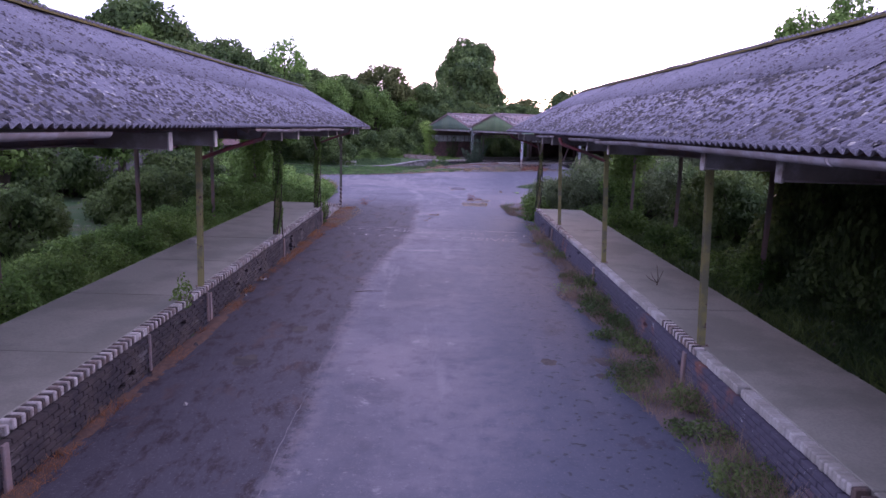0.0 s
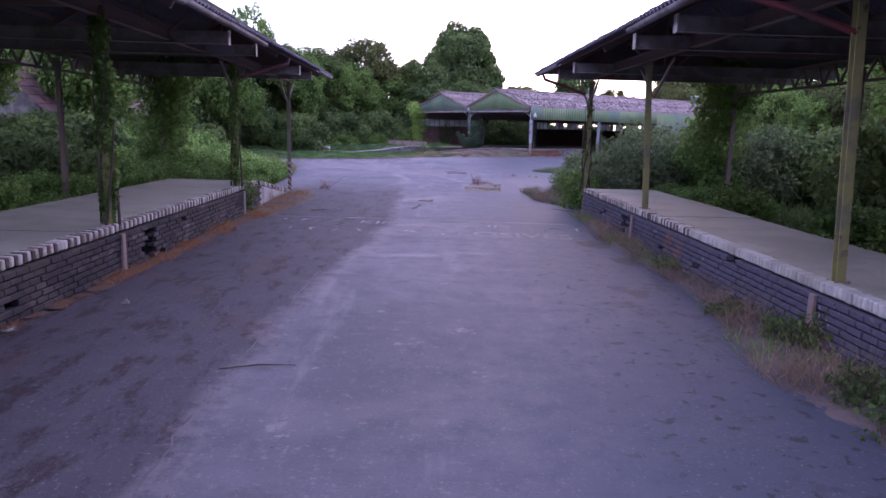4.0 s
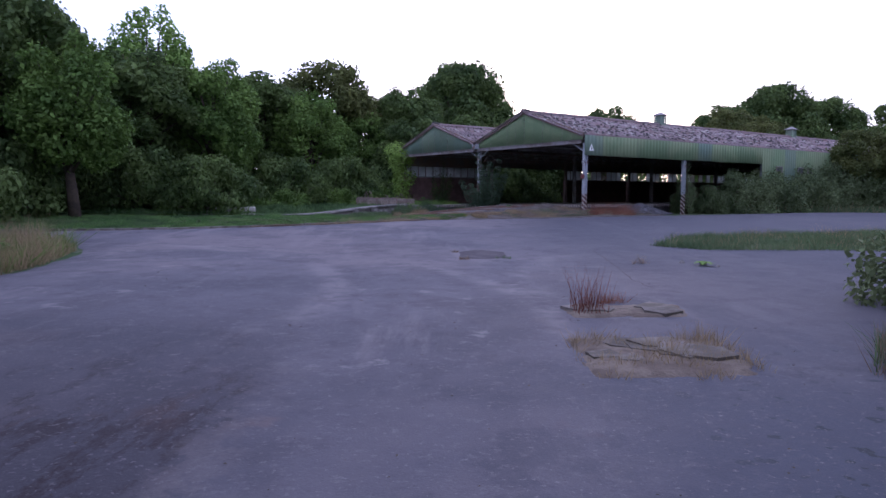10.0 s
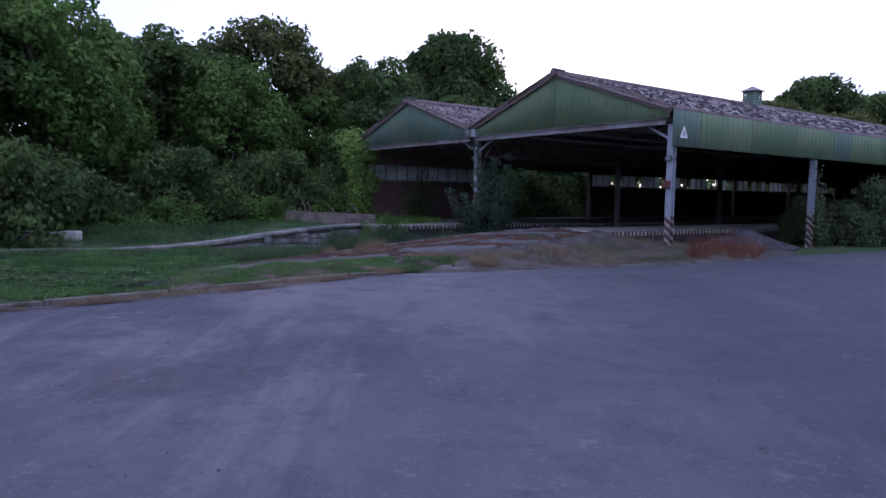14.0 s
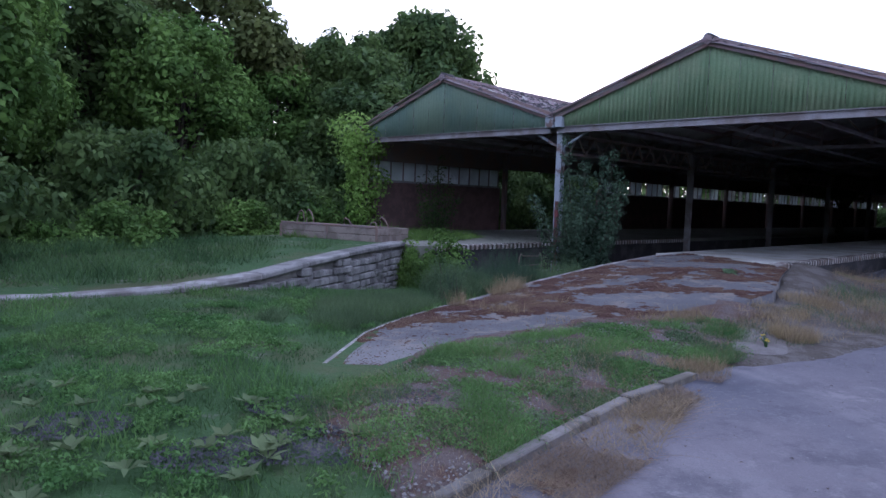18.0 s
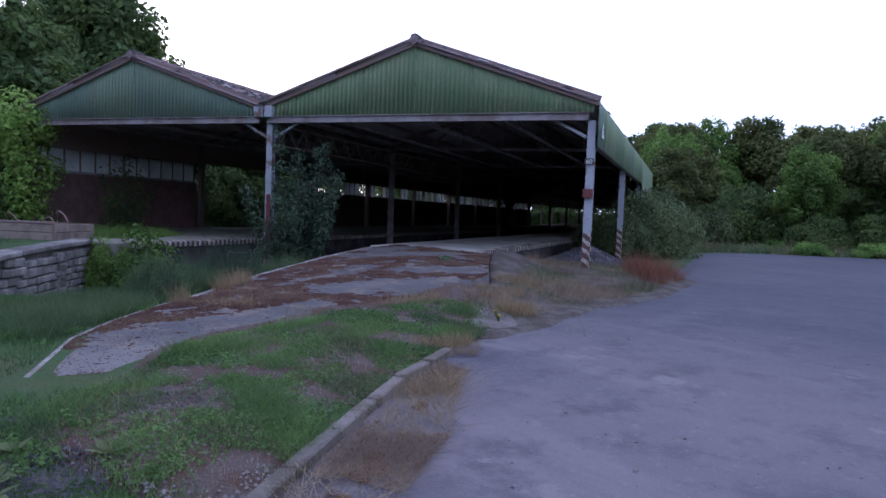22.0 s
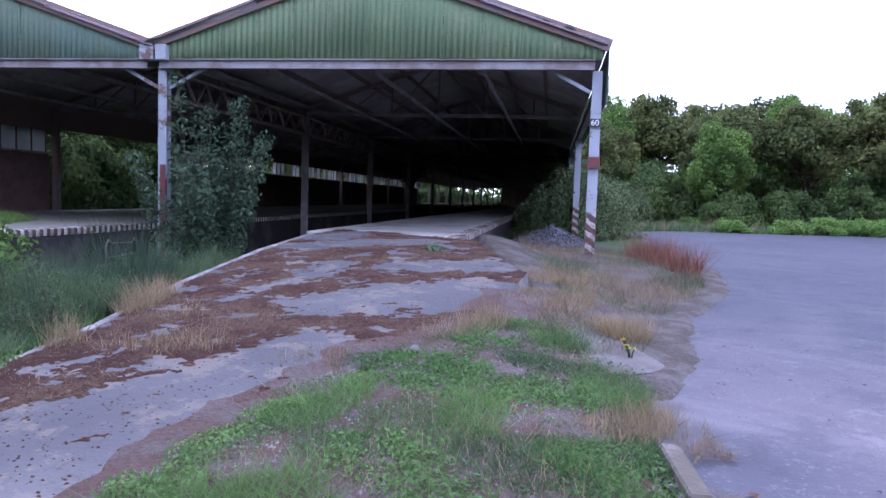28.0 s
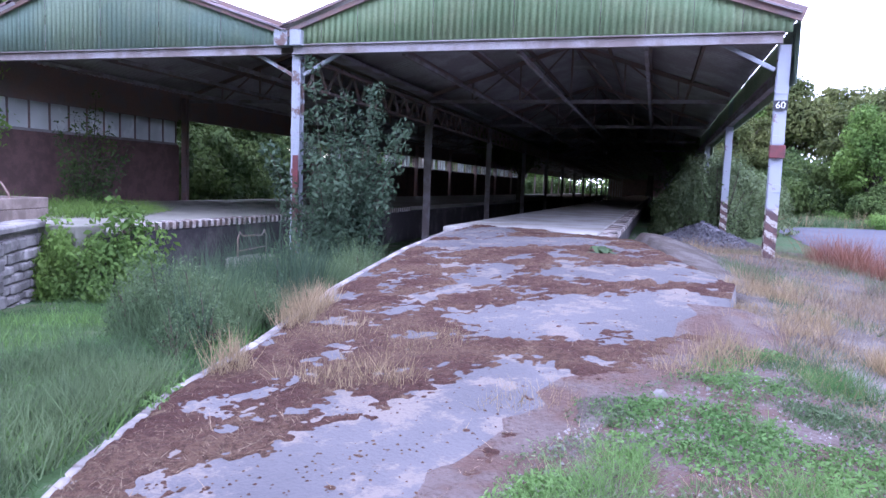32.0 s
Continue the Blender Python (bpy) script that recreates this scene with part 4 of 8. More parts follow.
    while y < y_hi - 1:
        e = min(y + random.choice((1.8, 2.4, 3.0)), y_hi)
        if random.random() < 0.72:
            sag0, sag1 = random.uniform(0.0, 0.02), random.uniform(0.0, 0.05)
            g = Geo()
            n = 6
            for yy, sg in ((y, sag0), (e, sag1)):
                for r in (0.06, 0.052):
                    for i in range(n + 1):
                        t = math.pi + math.pi * i / n
                        g.v.append((x_eave - side * 0.03 + r * math.cos(t), yy, eave(yy) - 0.05 - sg + r * math.sin(t)))
            k = n + 1
            for i in range(n):
                g.f += [(i, i + 1, 2 * k + i + 1, 2 * k + i), (k + i + 1, k + i, 3 * k + i, 3 * k + i + 1)]
            part("gutter", g, STEEL_GREY, top, smooth=True)
        y = e + 0.05
    for y in posts[1::2]:
        g = Geo().tube(((x_eave, y + 0.3, eave(y) - 0.10), (x_eave + side * 0.06, y + 0.3, eave(y) - 0.24), (x_eave + side * 0.6, y + 0.15, eave(y) - 0.42), (x_front - side * 0.09, y + 0.05, eave(y) - 0.60)), (0.042, 0.042, 0.036, 0.036), 8)
        part("down_pipe", g, RED_PAINT, top, "red rainwater pipe")
    return top, posts


left_canopy, left_posts = canopy("canopy", -1, -4.32, -5.17, 7, 31.0, -4.28, -11.0, 31.9, "long open canopy on steel posts with a mossy corrugated roof", True, 0.9)
right_canopy, right_posts = canopy("canopy", 1, 3.95, -1.8, 6, 27.75, 4.0, -11.0, 29.2, "long open canopy of olive posts with a mossy corrugated roof", False, -2.6)

# ---- warehouse ----
SHED = pose(VX, VY, 0, 0, 0, TURN_SHED)     # local x along the front (to the free corner), local y along its length
BAY, HALF, EAVE, APEX, LONG = 6.2, 3.39, 3.47, 4.60, 111.6
shed = empty("warehouse", SHED, "long derelict warehouse with two green gables and open dock bays", "warehouse")


def gable(x_ridge, sheet_mat):
    """Green corrugated sheets that fill one gable, each cut to the slope."""
    w, n = 0.565, 12
    for i in range(n):
        a, b = x_ridge - HALF + i * w, x_ridge - HALF + (i + 1) * w
        g, steps = Geo(), 22
        for j in range(steps + 1):
            x = a + 0.004 + (b - a - 0.008) * j / steps
            z = EAVE - 0.03 + (APEX - EAVE) * (1 - abs(x - x_ridge) / HALF)
            y = 0.018 * math.sin(6.2832 * (x - a) / 0.094) - 0.004 * (i % 2)
            low = 3.25 + random.uniform(-0.004, 0.004)
            g.v += [(x, y, low), (x, y, max(z, low + 0.06)), (x, y + 0.006, low), (x, y + 0.006, max(z, low + 0.06))]
        for j in range(steps):
            p, q = 4 * j, 4 * j + 4
            g.f += [(p, q, q + 1, p + 1), (q + 2, p + 2, p + 3, q + 3), (p + 2, q + 2, q, p)]
        part("gable_sheet", g, sheet_mat, shed, smooth=True)
    for s in (-1, 1):
        g = Geo().bar((x_ridge + s * (HALF + 0.10), -0.07, EAVE - 0.035), (x_ridge, -0.07, APEX + 0.02), 0.035, 0.17)
        part("barge_board", g, STEEL_DARK, shed)
    part("gable_rail", i_beam(Geo(), (x_ridge - HALF + 0.1, 0.03, 3.19), (x_ridge + HALF - 0.1, 0.03, 3.19), 0.14, 0.1), STEEL_GREY, shed)
    part("finial", Geo().tube(((x_ridge, -0.12, APEX + 0.06), (x_ridge, 0.25, APEX + 0.06)), (0.10, 0.09), 8), MOSS_DARK, shed, smooth=True)


gable(HALF, GREEN_SHEET)
gable(-HALF, GREEN_BLUE)


def shed_roof():
    slope = math.hypot(HALF, APEX - EAVE)
    tilt = math.degrees(math.atan2(APEX - EAVE, HALF))
    wide = 0.876
    rows = ((0.0, 0.5), (0.5, 0.5))
    shape = corrugated(wide + 0.05, slope * 0.5 + 0.10, 0.146, 0.026, 0.012, 5).mesh("roof_sheet", ROOF_RUST)
    shape.polygons.foreach_set("use_smooth", [True] * len(shape.polygons))
    # pale undersides lift the light inside the shed
    shape.materials.append(SHEET_UNDER)
    shape.polygons.foreach_set("material_index", [int(i % 4 == 1) for i in range(len(shape.polygons))])
    flat = corrugated(wide + 0.05, slope * 0.5 + 0.10, 0.146, 0.026, 0.012, 4)
    rest = Geo()
    for x_ridge in (HALF, -HALF):
        for s in (-1, 1):
            xe = x_ridge - s * HALF
            y = -0.12 + wide / 2
            while y < LONG:
                for row, (k, _) in enumerate(rows):
                    px = xe + (x_ridge - xe) * k - s * 0.06 * (row == 0)
                    pz = EAVE + (APEX - EAVE) * k + 0.02 * row - 0.025 * (row == 0)
                    m = Matrix.Translation((px, y, pz)) @ pose(0, 0, 0, 0, 0, -90 * s) @ pose(0, 0, 0, tilt + random.uniform(-0.4, 0.4), 0, 0)
                    if y < 33:
                        ob = part("roof_sheet", shape, None, shed)
                        ob.matrix_basis = m
                    else:
                        rest.add([m @ Vector(p) for p in flat.v], flat.f)
                y += wide
        y = -0.15
        while y < LONG:
            g = Geo().tube(((x_ridge, y, APEX + 0.03), (x_ridge, min(y + 1.75, LONG), APEX + 0.03)), (0.085, 0.085), 8)
            for s in (-1, 1):
                g.bar((x_ridge + s * 0.09, y, APEX), (x_ridge + s * 0.09, min(y + 1.75, LONG), APEX), 0.2, 0.03)
            part("ridge_cap", g, ROOF_RUST, shed)
            y += 1.8
    far = rest.mesh("far_roof_sheeting", ROOF_RUST)
    far.materials.append(SHEET_UNDER)
    far.polygons.foreach_set("material_index", [int(i % 4 == 1) for i in range(len(far.polygons))])
    part("far_roof_sheeting", far, None, shed, "lichened sheets further along the roof", kind="stuff")

    def on_roof(rng):
        x_ridge = HALF if rng.random() < 0.6 else -HALF
        s = 1 if rng.random() < 0.6 else -1
        k = rng.random()
        p = Vector((x_ridge + s * HALF * (1 - k), -0.1 + 45 * rng.random() ** 1.4, EAVE + (APEX - EAVE) * k + 0.04))
        return p, Vector((s * (APEX - EAVE), 0, HALF)).normalized(), Vector((-s * HALF, 0, APEX - EAVE)).normalized()

    part("roof_moss", moss_patches(5000, on_roof, 0.045, None, "", "", 31, 0.8), MOSS_DARK, shed, "moss cushions over the sheets", kind="stuff")
    part("roof_lichen", moss_patches(2500, on_roof, 0.05, None, "", "", 32, 0.3), CONCRETE_PALE, shed, "pale lichen patches over the sheets", kind="stuff")
    # valley gutter and its outlet
    part("valley_gutter", Geo().box((-0.16, -0.02, EAVE - 0.12), (0.16, LONG, EAVE - 0.05), None, 0.01), STEEL_GREY, shed)
    part("valley_cap", Geo().box((-0.16, -0.10, EAVE - 0.24), (0.06, 0.05, EAVE + 0.0), None, 0.01), STEEL_PALE, shed)
    part("valley_cap", Geo().box((0.10, -0.10, EAVE - 0.24), (0.28, 0.05, EAVE - 0.01), None, 0.01), STEEL_PALE, shed)


shed_roof()


def cowl(x, y):
    """A square louvred ventilator on the ridge with a hipped cap."""
    base, r = APEX - 0.08, 0.19
    v = part("ventilator", Geo().box((x - r + 0.05, y - r + 0.05, base), (x + r - 0.05, y + r - 0.05, base + 0.56), None, 0.01), STEEL_GREY, shed, "square ridge ventilator with a hipped cap")
    for a, b in ((-1, -1), (1, -1), (1, 1), (-1, 1)):
        part("corner_post", Geo().box((x + a * r - 0.025, y + b * r - 0.025, base), (x + a * r + 0.025, y + b * r + 0.025, base + 0.56), None, 0.004), GREEN_BLUE, v)
    for k in range(6):
        z = base + 0.06 + k * 0.082
        for sx, sy in ((1, 0), (-1, 0), (0, 1), (0, -1)):
            h = Geo()
            if sx:
                h.box((x + sx * (r - 0.02) - 0.01, y - r + 0.03, z), (x + sx * (r - 0.02) + 0.01, y + r - 0.03, z + 0.06), None, 0.003)
            else:
                h.box((x - r + 0.03, y + sy * (r - 0.02) - 0.01, z), (x + r - 0.03, y + sy * (r - 0.02) + 0.01, z + 0.06), None, 0.003)
            part("slat", h, GREEN_BLUE, v)
    z = base + 0.56
    part("cap", Geo().add([(x - 0.30, y - 0.30, z), (x + 0.30, y - 0.30, z), (x + 0.30, y + 0.30, z), (x - 0.30, y + 0.30, z), (x, y, z + 0.18)],
                          [(3, 2, 1, 0), (0, 1, 4), (1, 2, 4), (2, 3, 4), (3, 0, 4)]), STEEL_GREY, v)
    part("skirt", Geo().box((x - 0.28, y - 0.28, base - 0.12), (x + 0.28, y + 0.28, base + 0.08), None, 0.03), CONCRETE_PALE, v)


for k in range(8):
    cowl(HALF, 9.0 + 12.3 * k)


def shed_post(x, y, foot, material, h=None, name="post", label=""):
    """A stanchion of two channels and a web."""
    top_z = (h or 3.13)
    g = Geo().prism(h_outline(0.138, 0.138, 0.015, 0.015), Matrix.Rotation(radians(90), 4, "X"), top_z - foot)
    ob = part(name, g, material, shed, label)
    ob.location = (x, y, foot)
    part("base_plate", Geo().box((-0.13, -0.13, -0.004), (0.13, 0.13, 0.025), None, 0.004), STEEL_DARK, ob)
    for k in range(4):
        z = 0.5 + k * 0.6
        part("batten", Geo().box((-0.072, -0.078, z), (0.072, -0.0695, z + 0.1), None, 0.002), material, ob)
    return ob


def braces(x, y, sides, along, z=2.84):
    for s in sides:
        d = (s * 0.72, 0) if not along else (0, s * 0.72)
        o = (s * 0.09, 0) if not along else (0, s * 0.09)
        g = Geo().bar((x + o[0], y + o[1], z), (x + d[0], y + d[1], z + 0.33), 0.05, 0.055, 0.006)
        part("brace", g, STEEL_PALE, shed)


corner = shed_post(6.73, 0.2, 0.24, STRIPED, label="corner post with hazard stripes and a number plate")
plate = part("number_plate", Geo().box((-0.09, -0.108, 2.10), (0.07, -0.101, 2.22), None, 0.004), SIGN_BLACK, corner, "black plate")
fuse = part("fuse_box", Geo().box((-0.10, -0.15, 1.52), (0.08, -0.095, 1.68), None, 0.01), RED_PAINT, corner, "small red box")


def lettering(text, size, material, name):
    """A flat mesh of letters, centred, in the x-y plane."""
    cu = bpy.data.curves.new(name, "FONT")
    cu.body, cu.size, cu.align_x, cu.align_y = text, size, "CENTER", "CENTER"
    cu.extrude = 0.0
    ob = new(name + "_outline", cu)
    me = bpy.data.meshes.new_from_object(ob.evaluated_get(bpy.context.evaluated_depsgraph_get()))
    bpy.data.objects.remove(ob)
    me.materials.clear()
    me.materials.append(material)
    return me


digits = part("digits", lettering("60", 0.115, SIGN_WHITE, "digits"), None, corner, "white digits")
digits.matrix_basis = pose(-0.01, -0.1125, 2.16, 90, 0, 0)
braces(6.73, 0.2, (-1,), False)
valley_post = shed_post(0.12, 0.15, -0.35, STEEL_PALE, label="peeling valley post")
part("red_strip", Geo().box((-0.02, -0.102, 0.3), (0.07, -0.091, 2.0), None, 0.002), RED_PAINT, valley_post, "strip of red paint")
braces(0.12, 0.15, (-1, 1), False)
shed_post(-6.7, 0.15, 0.2, STEEL_DARK)
for i in range(1, 18):
    y = 0.2 + BAY * i
    shed_post(6.73, y, 0.26, STRIPED if i < 2 else STEEL_PALE, 2.70)
    shed_post(0.12, y, -0.35, STEEL_GREY)
    shed_post(-6.7, y, 0.2, STEEL_DARK, 3.3)


def trusses():
    for i in range(0, 18):
        y = 0.35 + BAY * i
        for xr in (HALF, -HALF):
            z = 3.24
            for s in (-1, 1):
                part("rafter", Geo().bar((xr + s * (HALF - 0.08), y, EAVE - 0.10), (xr, y, APEX - 0.12), 0.06, 0.09), STEEL_DARK, shed)
                for k in (0.33, 0.66):
                    px = xr + s * HALF * (1 - k)
                    part("strut", Geo().bar((px, y, z), (px, y, EAVE - 0.1 + (APEX - EAVE) * k - 0.02), 0.04, 0.04), STEEL_DARK, shed)
                    part("strut", Geo().bar((px, y, z), (xr + s * HALF * max(0.0, 1 - k - 0.33), y, EAVE - 0.12 + (APEX - EAVE) * min(1, k + 0.33)), 0.035, 0.035), STEEL_DARK, shed)
            part("tie_beam", Geo().bar((xr - HALF + 0.1, y, z), (xr + HALF - 0.1, y, z), 0.08, 0.08), STEEL_GREY, shed)
            part("king_post", Geo().bar((xr, y, z), (xr, y, APEX - 0.15), 0.04, 0.04), STEEL_DARK, shed)
        if i < 17:
            part("lattice_girder", lattice(Geo(), (0.12, y + 0.1, 3.12), (0.12, y + BAY - 0.2, 3.12), 0.42, 9), STEEL_DARK, shed)
            part("eaves_beam", i_beam(Geo(), (6.73, y - 0.05, 2.79), (6.73, y + BAY - 0.2, 2.79), 0.16, 0.09), STEEL_GREY, shed)
            for xr in (HALF, -HALF):
                for s in (-1, 1):
                    for k in (0.25, 0.5, 0.75):
                        px, pz = xr + s * HALF * (1 - k), EAVE + (APEX - EAVE) * k - 0.085
                        part("purlin", Geo().bar((px, y, pz), (px, y + BAY - 0.01, pz), 0.05, 0.09), STEEL_DARK, shed)
    # longitudinal ties
    for x in (1.7, 3.39, 5.1, -1.7, -3.39, -5.1):
        part("tie_rail", Geo().bar((x, 0.4, 3.17), (x, LONG - 1, 3.17), 0.05, 0.06), STEEL_GREY, shed)


trusses()


def side_fascia():
    """Green sheets that hang under the eaves of the free side; further on the wall is closed to the ground."""
    w = 1.03
    for i in range(int(LONG / w)):
        y = 0.02 + i * w
        low = 2.66 if y < 12.3 else 0.3
        g, steps = Geo(), 20
        for j in range(steps + 1):
            yy = y + 0.004 + (w - 0.008) * j / steps
            x = 6.86 + 0.016 * math.sin(6.2832 * (yy - y) / 0.206) + 0.004 * (i % 2)
            g.v += [(x, yy, low), (x, yy, EAVE - 0.04), (x - 0.006, yy, low), (x - 0.006, yy, EAVE - 0.04)]
        for j in range(steps):
            p, q = 4 * j, 4 * j + 4
            g.f += [(p, q, q + 1, p + 1), (q + 2, p + 2, p + 3, q + 3), (p + 2, q + 2, q, p)]
        part("fascia_sheet" if low > 1 else "wall_sheet", g, GREEN_SHEET if i % 7 else GREEN_BLUE, shed, smooth=True)
    for i, y in enumerate((13.6, 15.6, 16.6, 20.4, 24.0)):
        win = part("window_frame", Geo().box((6.88, y, 2.28), (6.93, y + 0.55, 2.58), None, 0.008), STEEL_GREY, shed, "small side window")
        part("pane", Geo().box((6.925, y + 0.05, 2.32), (6.936, y + 0.5, 2.54), None, 0), SIGN_BLACK, win)
    part("base_wall", Geo().box((6.60, 12.6, 0.0), (6.98, 13.7, 0.85), None, 0.02), CONCRETE_PALE, shed, "broken pale brick stub")
    # warning triangle
    tri = Geo().add([(6.905, 0.22, 2.84), (6.905, 0.50, 2.84), (6.905, 0.36, 3.11), (6.899, 0.22, 2.84), (6.899, 0.50, 2.84), (6.899, 0.36, 3.11)],
                    [(0, 1, 2), (5, 4, 3), (0, 3, 4, 1), (1, 4, 5, 2), (2, 5, 3, 0)])
    part("warning_triangle", tri, SIGN_WHITE, shed, "small white warning triangle")
    part("triangle_mark", Geo().box((6.906, 0.345, 2.88), (6.909, 0.375, 3.00), None, 0), SIGN_BLACK, shed)


side_fascia()


def far_side_wall():
    """The rear side wall: brick below, a strip of dusty windows, sheeting above; some bays stand open."""
    for i in range(18):
        y0, y1 = 0.1 + BAY * i, 0.1 + BAY * (i + 1)
        open_bay = i == 1 or i >= 9
        if not open_bay:
            part("brick_wall", Geo().box((-6.95, y0 + 0.12, 0.0), (-6.72, y1 - 0.12, 2.06), None, 0.01), BRICKWORK, shed)
            part("upper_sheeting", Geo().box((-6.90, y0, 2.68), (-6.84, y1, EAVE), None, 0.0), STEEL_DARK, shed)
            strip = part("window_strip", Geo().box((-6.9, y0 + 0.12, 2.06), (-6.76, y1 - 0.12, 2.12), None, 0.006), STEEL_GREY, shed, "strip of dusty window panes")
            n = 12
            for k in range(n + 1):
                y = y0 + 0.14 + (y1 - y0 - 0.28) * k / n
                part("mullion", Geo().box((-6.86, y - 0.016, 2.12), (-6.80, y + 0.016, 2.68), None, 0), STEEL_DARK, strip)
                gone = (i, k) in ((2, 3), (2, 4), (3, 2), (3, 8), (4, 5), (5, 1), (5, 2)) or (i > 1 and k % 4 == 3)
                if k < n and not gone:
                    e = y0 + 0.14 + (y1 - y0 - 0.28) * (k + 1) / n
                    part("pane", Geo().box((-6.834, y + 0.018, 2.125), (-6.826, e - 0.018, 2.675), None, 0), PANE, strip)
        else:
            part("upper_sheeting", Geo().box((-6.90, y0, 2.75), (-6.84, y1, EAVE), None, 0.0), STEEL_DARK, shed)
    part("end_wall", Geo().box((-2.4, LONG - 0.15, -0.3), (6.85, LONG, EAVE), None, 0), BRICKWORK, shed)
    for xr in (HALF, -HALF):
        part("end_gable", Geo().add([(xr - HALF, LONG, EAVE - 0.3), (xr + HALF, LONG, EAVE - 0.3), (xr + HALF, LONG, EAVE), (xr, LONG, APEX), (xr - HALF, LONG, EAVE)], [(0, 1, 2, 3, 4)]), GREEN_SHEET, shed)


far_side_wall()


# docks and ramps of the warehouse
def shed_docks():
    top = empty("warehouse_dock", SHED, "bare concrete dock inside the warehouse with a striped edge", "loading dock", kind="structure")
    y = 0.2
    while y < 96:
        e = y + 6.2
        part("slab", Geo().box((2.45, y + 0.008, -0.4), (4.62, e - 0.008, 0.70), None, 0.015), CONCRETE_PALE, top)
        y = e
    other = empty("overgrown_dock", SHED, "second concrete dock with a stone front, overgrown at its end", "loading dock", kind="structure")
    y = -2.5
    while y < 100:
        e = y + 6.2
        part("slab", Geo().box((-6.6, y + 0.008, -0.5), (-1.42, e - 0.008, 0.62), None, 0.015), CONCRETE, other)
        y = e
    w = 0.0735
    shapes = [Geo().box((-0.113, -w / 2 + 0.003, -0.11), (0.113, w / 2 - 0.003, 0.0), None, 0.012).mesh("edging_brick", p) for p in (WHITE_PAINT, BLACK_PAINT)]
    for i in range(190):
        ob = part("edging_brick", shapes[i % 2], None, top)
        ob.matrix_basis = pose(4.75, 0.25 + i * w, 0.705 + random.uniform(-0.004, 0.004), 0, random.uniform(-2, 2), random.uniform(-2, 2))
    part("edge_wall", Geo().box((4.64, 0.2, -0.1), (4.84, 96, 0.59), None, 0.01), RENDER_DARK, top)
    for i in range(150):
        ob = part("edging_brick", shapes[i % 2], None, other)
        ob.matrix_basis = pose(-1.30, -2.0 + i * w, 0.625 + random.uniform(-0.004, 0.004), 0, random.uniform(-2, 2), random.uniform(-2, 2))
    part("edge_wall", Geo().box((-1.40, -2.3, -0.5), (-1.20, 90, 0.51), None, 0.01), RENDER_DARK, other)


shed_docks()

def blades(points, heights, width, seed, lean=0.5):
    """Three-cornered blades of grass."""
    rng = np.random.default_rng(seed)
    n = len(points)
    ang = rng.uniform(0, 6.2832, n)
    side = np.stack([np.cos(ang), np.sin(ang), 0 * ang], 1) * (width * rng.uniform(0.6, 1.4, n))[:, None]
    tip = points + np.stack([rng.normal(0, lean, n) * heights, rng.normal(0, lean, n) * heights, heights], 1)
    return np.stack([points - side, points + side, tip], 1).reshape(-1, 3)


NEAR = ((-2.2, 48.88), (-1.4, 49.59), (-0.55, 50.29), (0.32, 50.89), (0.83, 51.18), (1.18, 51.33), (1.8, 52.27), (1.61, 52.71), (0.11, 52.61), (-0.74, 52.28), (-1.4, 51.96), (-2.11, 51.02), (-2.76, 50.33))


def mound_z(x, y):
    d = near_edge(x, y, NEAR)[0] if inside_poly(x, y, NEAR) else 0.0
    return ground_z(x, y) + 0.05 * smooth01(d / 0.5)


EARTH_RED = worn("reddish_stony_earth", (0.098, 0.062, 0.050), (0.116, 0.092, 0.084), 3.4, 0.95, 38.0, 1.0, 0.42, 0.6, dist=0.03)

# the ramp that climbs to the first dock: rows of left edge and right edge, going up
RAMP_L = ((-2.5, 51.6), (-2.05, 52.8), (-1.65, 53.38), (-1.15, 53.95), (-0.5, 54.45), (0.6, 55.45), (2.25, 56.75), (3.65, 57.68), (4.75, 58.4))
RAMP_R = ((-1.95, 51.5), (-1.5, 52.05), (-1, 52.35), (-0.45, 52.5), (0.2, 52.7), (1.6, 52.8), (2.95, 53.4), (4.3, 54.95), (5, 55.7))
RAMP_ZL = (0.235, 0.25, 0.27, 0.30, 0.355, 0.455, 0.59, 0.69, 0.715)
RAMP_Z = (0.25, 0.28, 0.305, 0.335, 0.385, 0.47, 0.62, 0.695, 0.715)


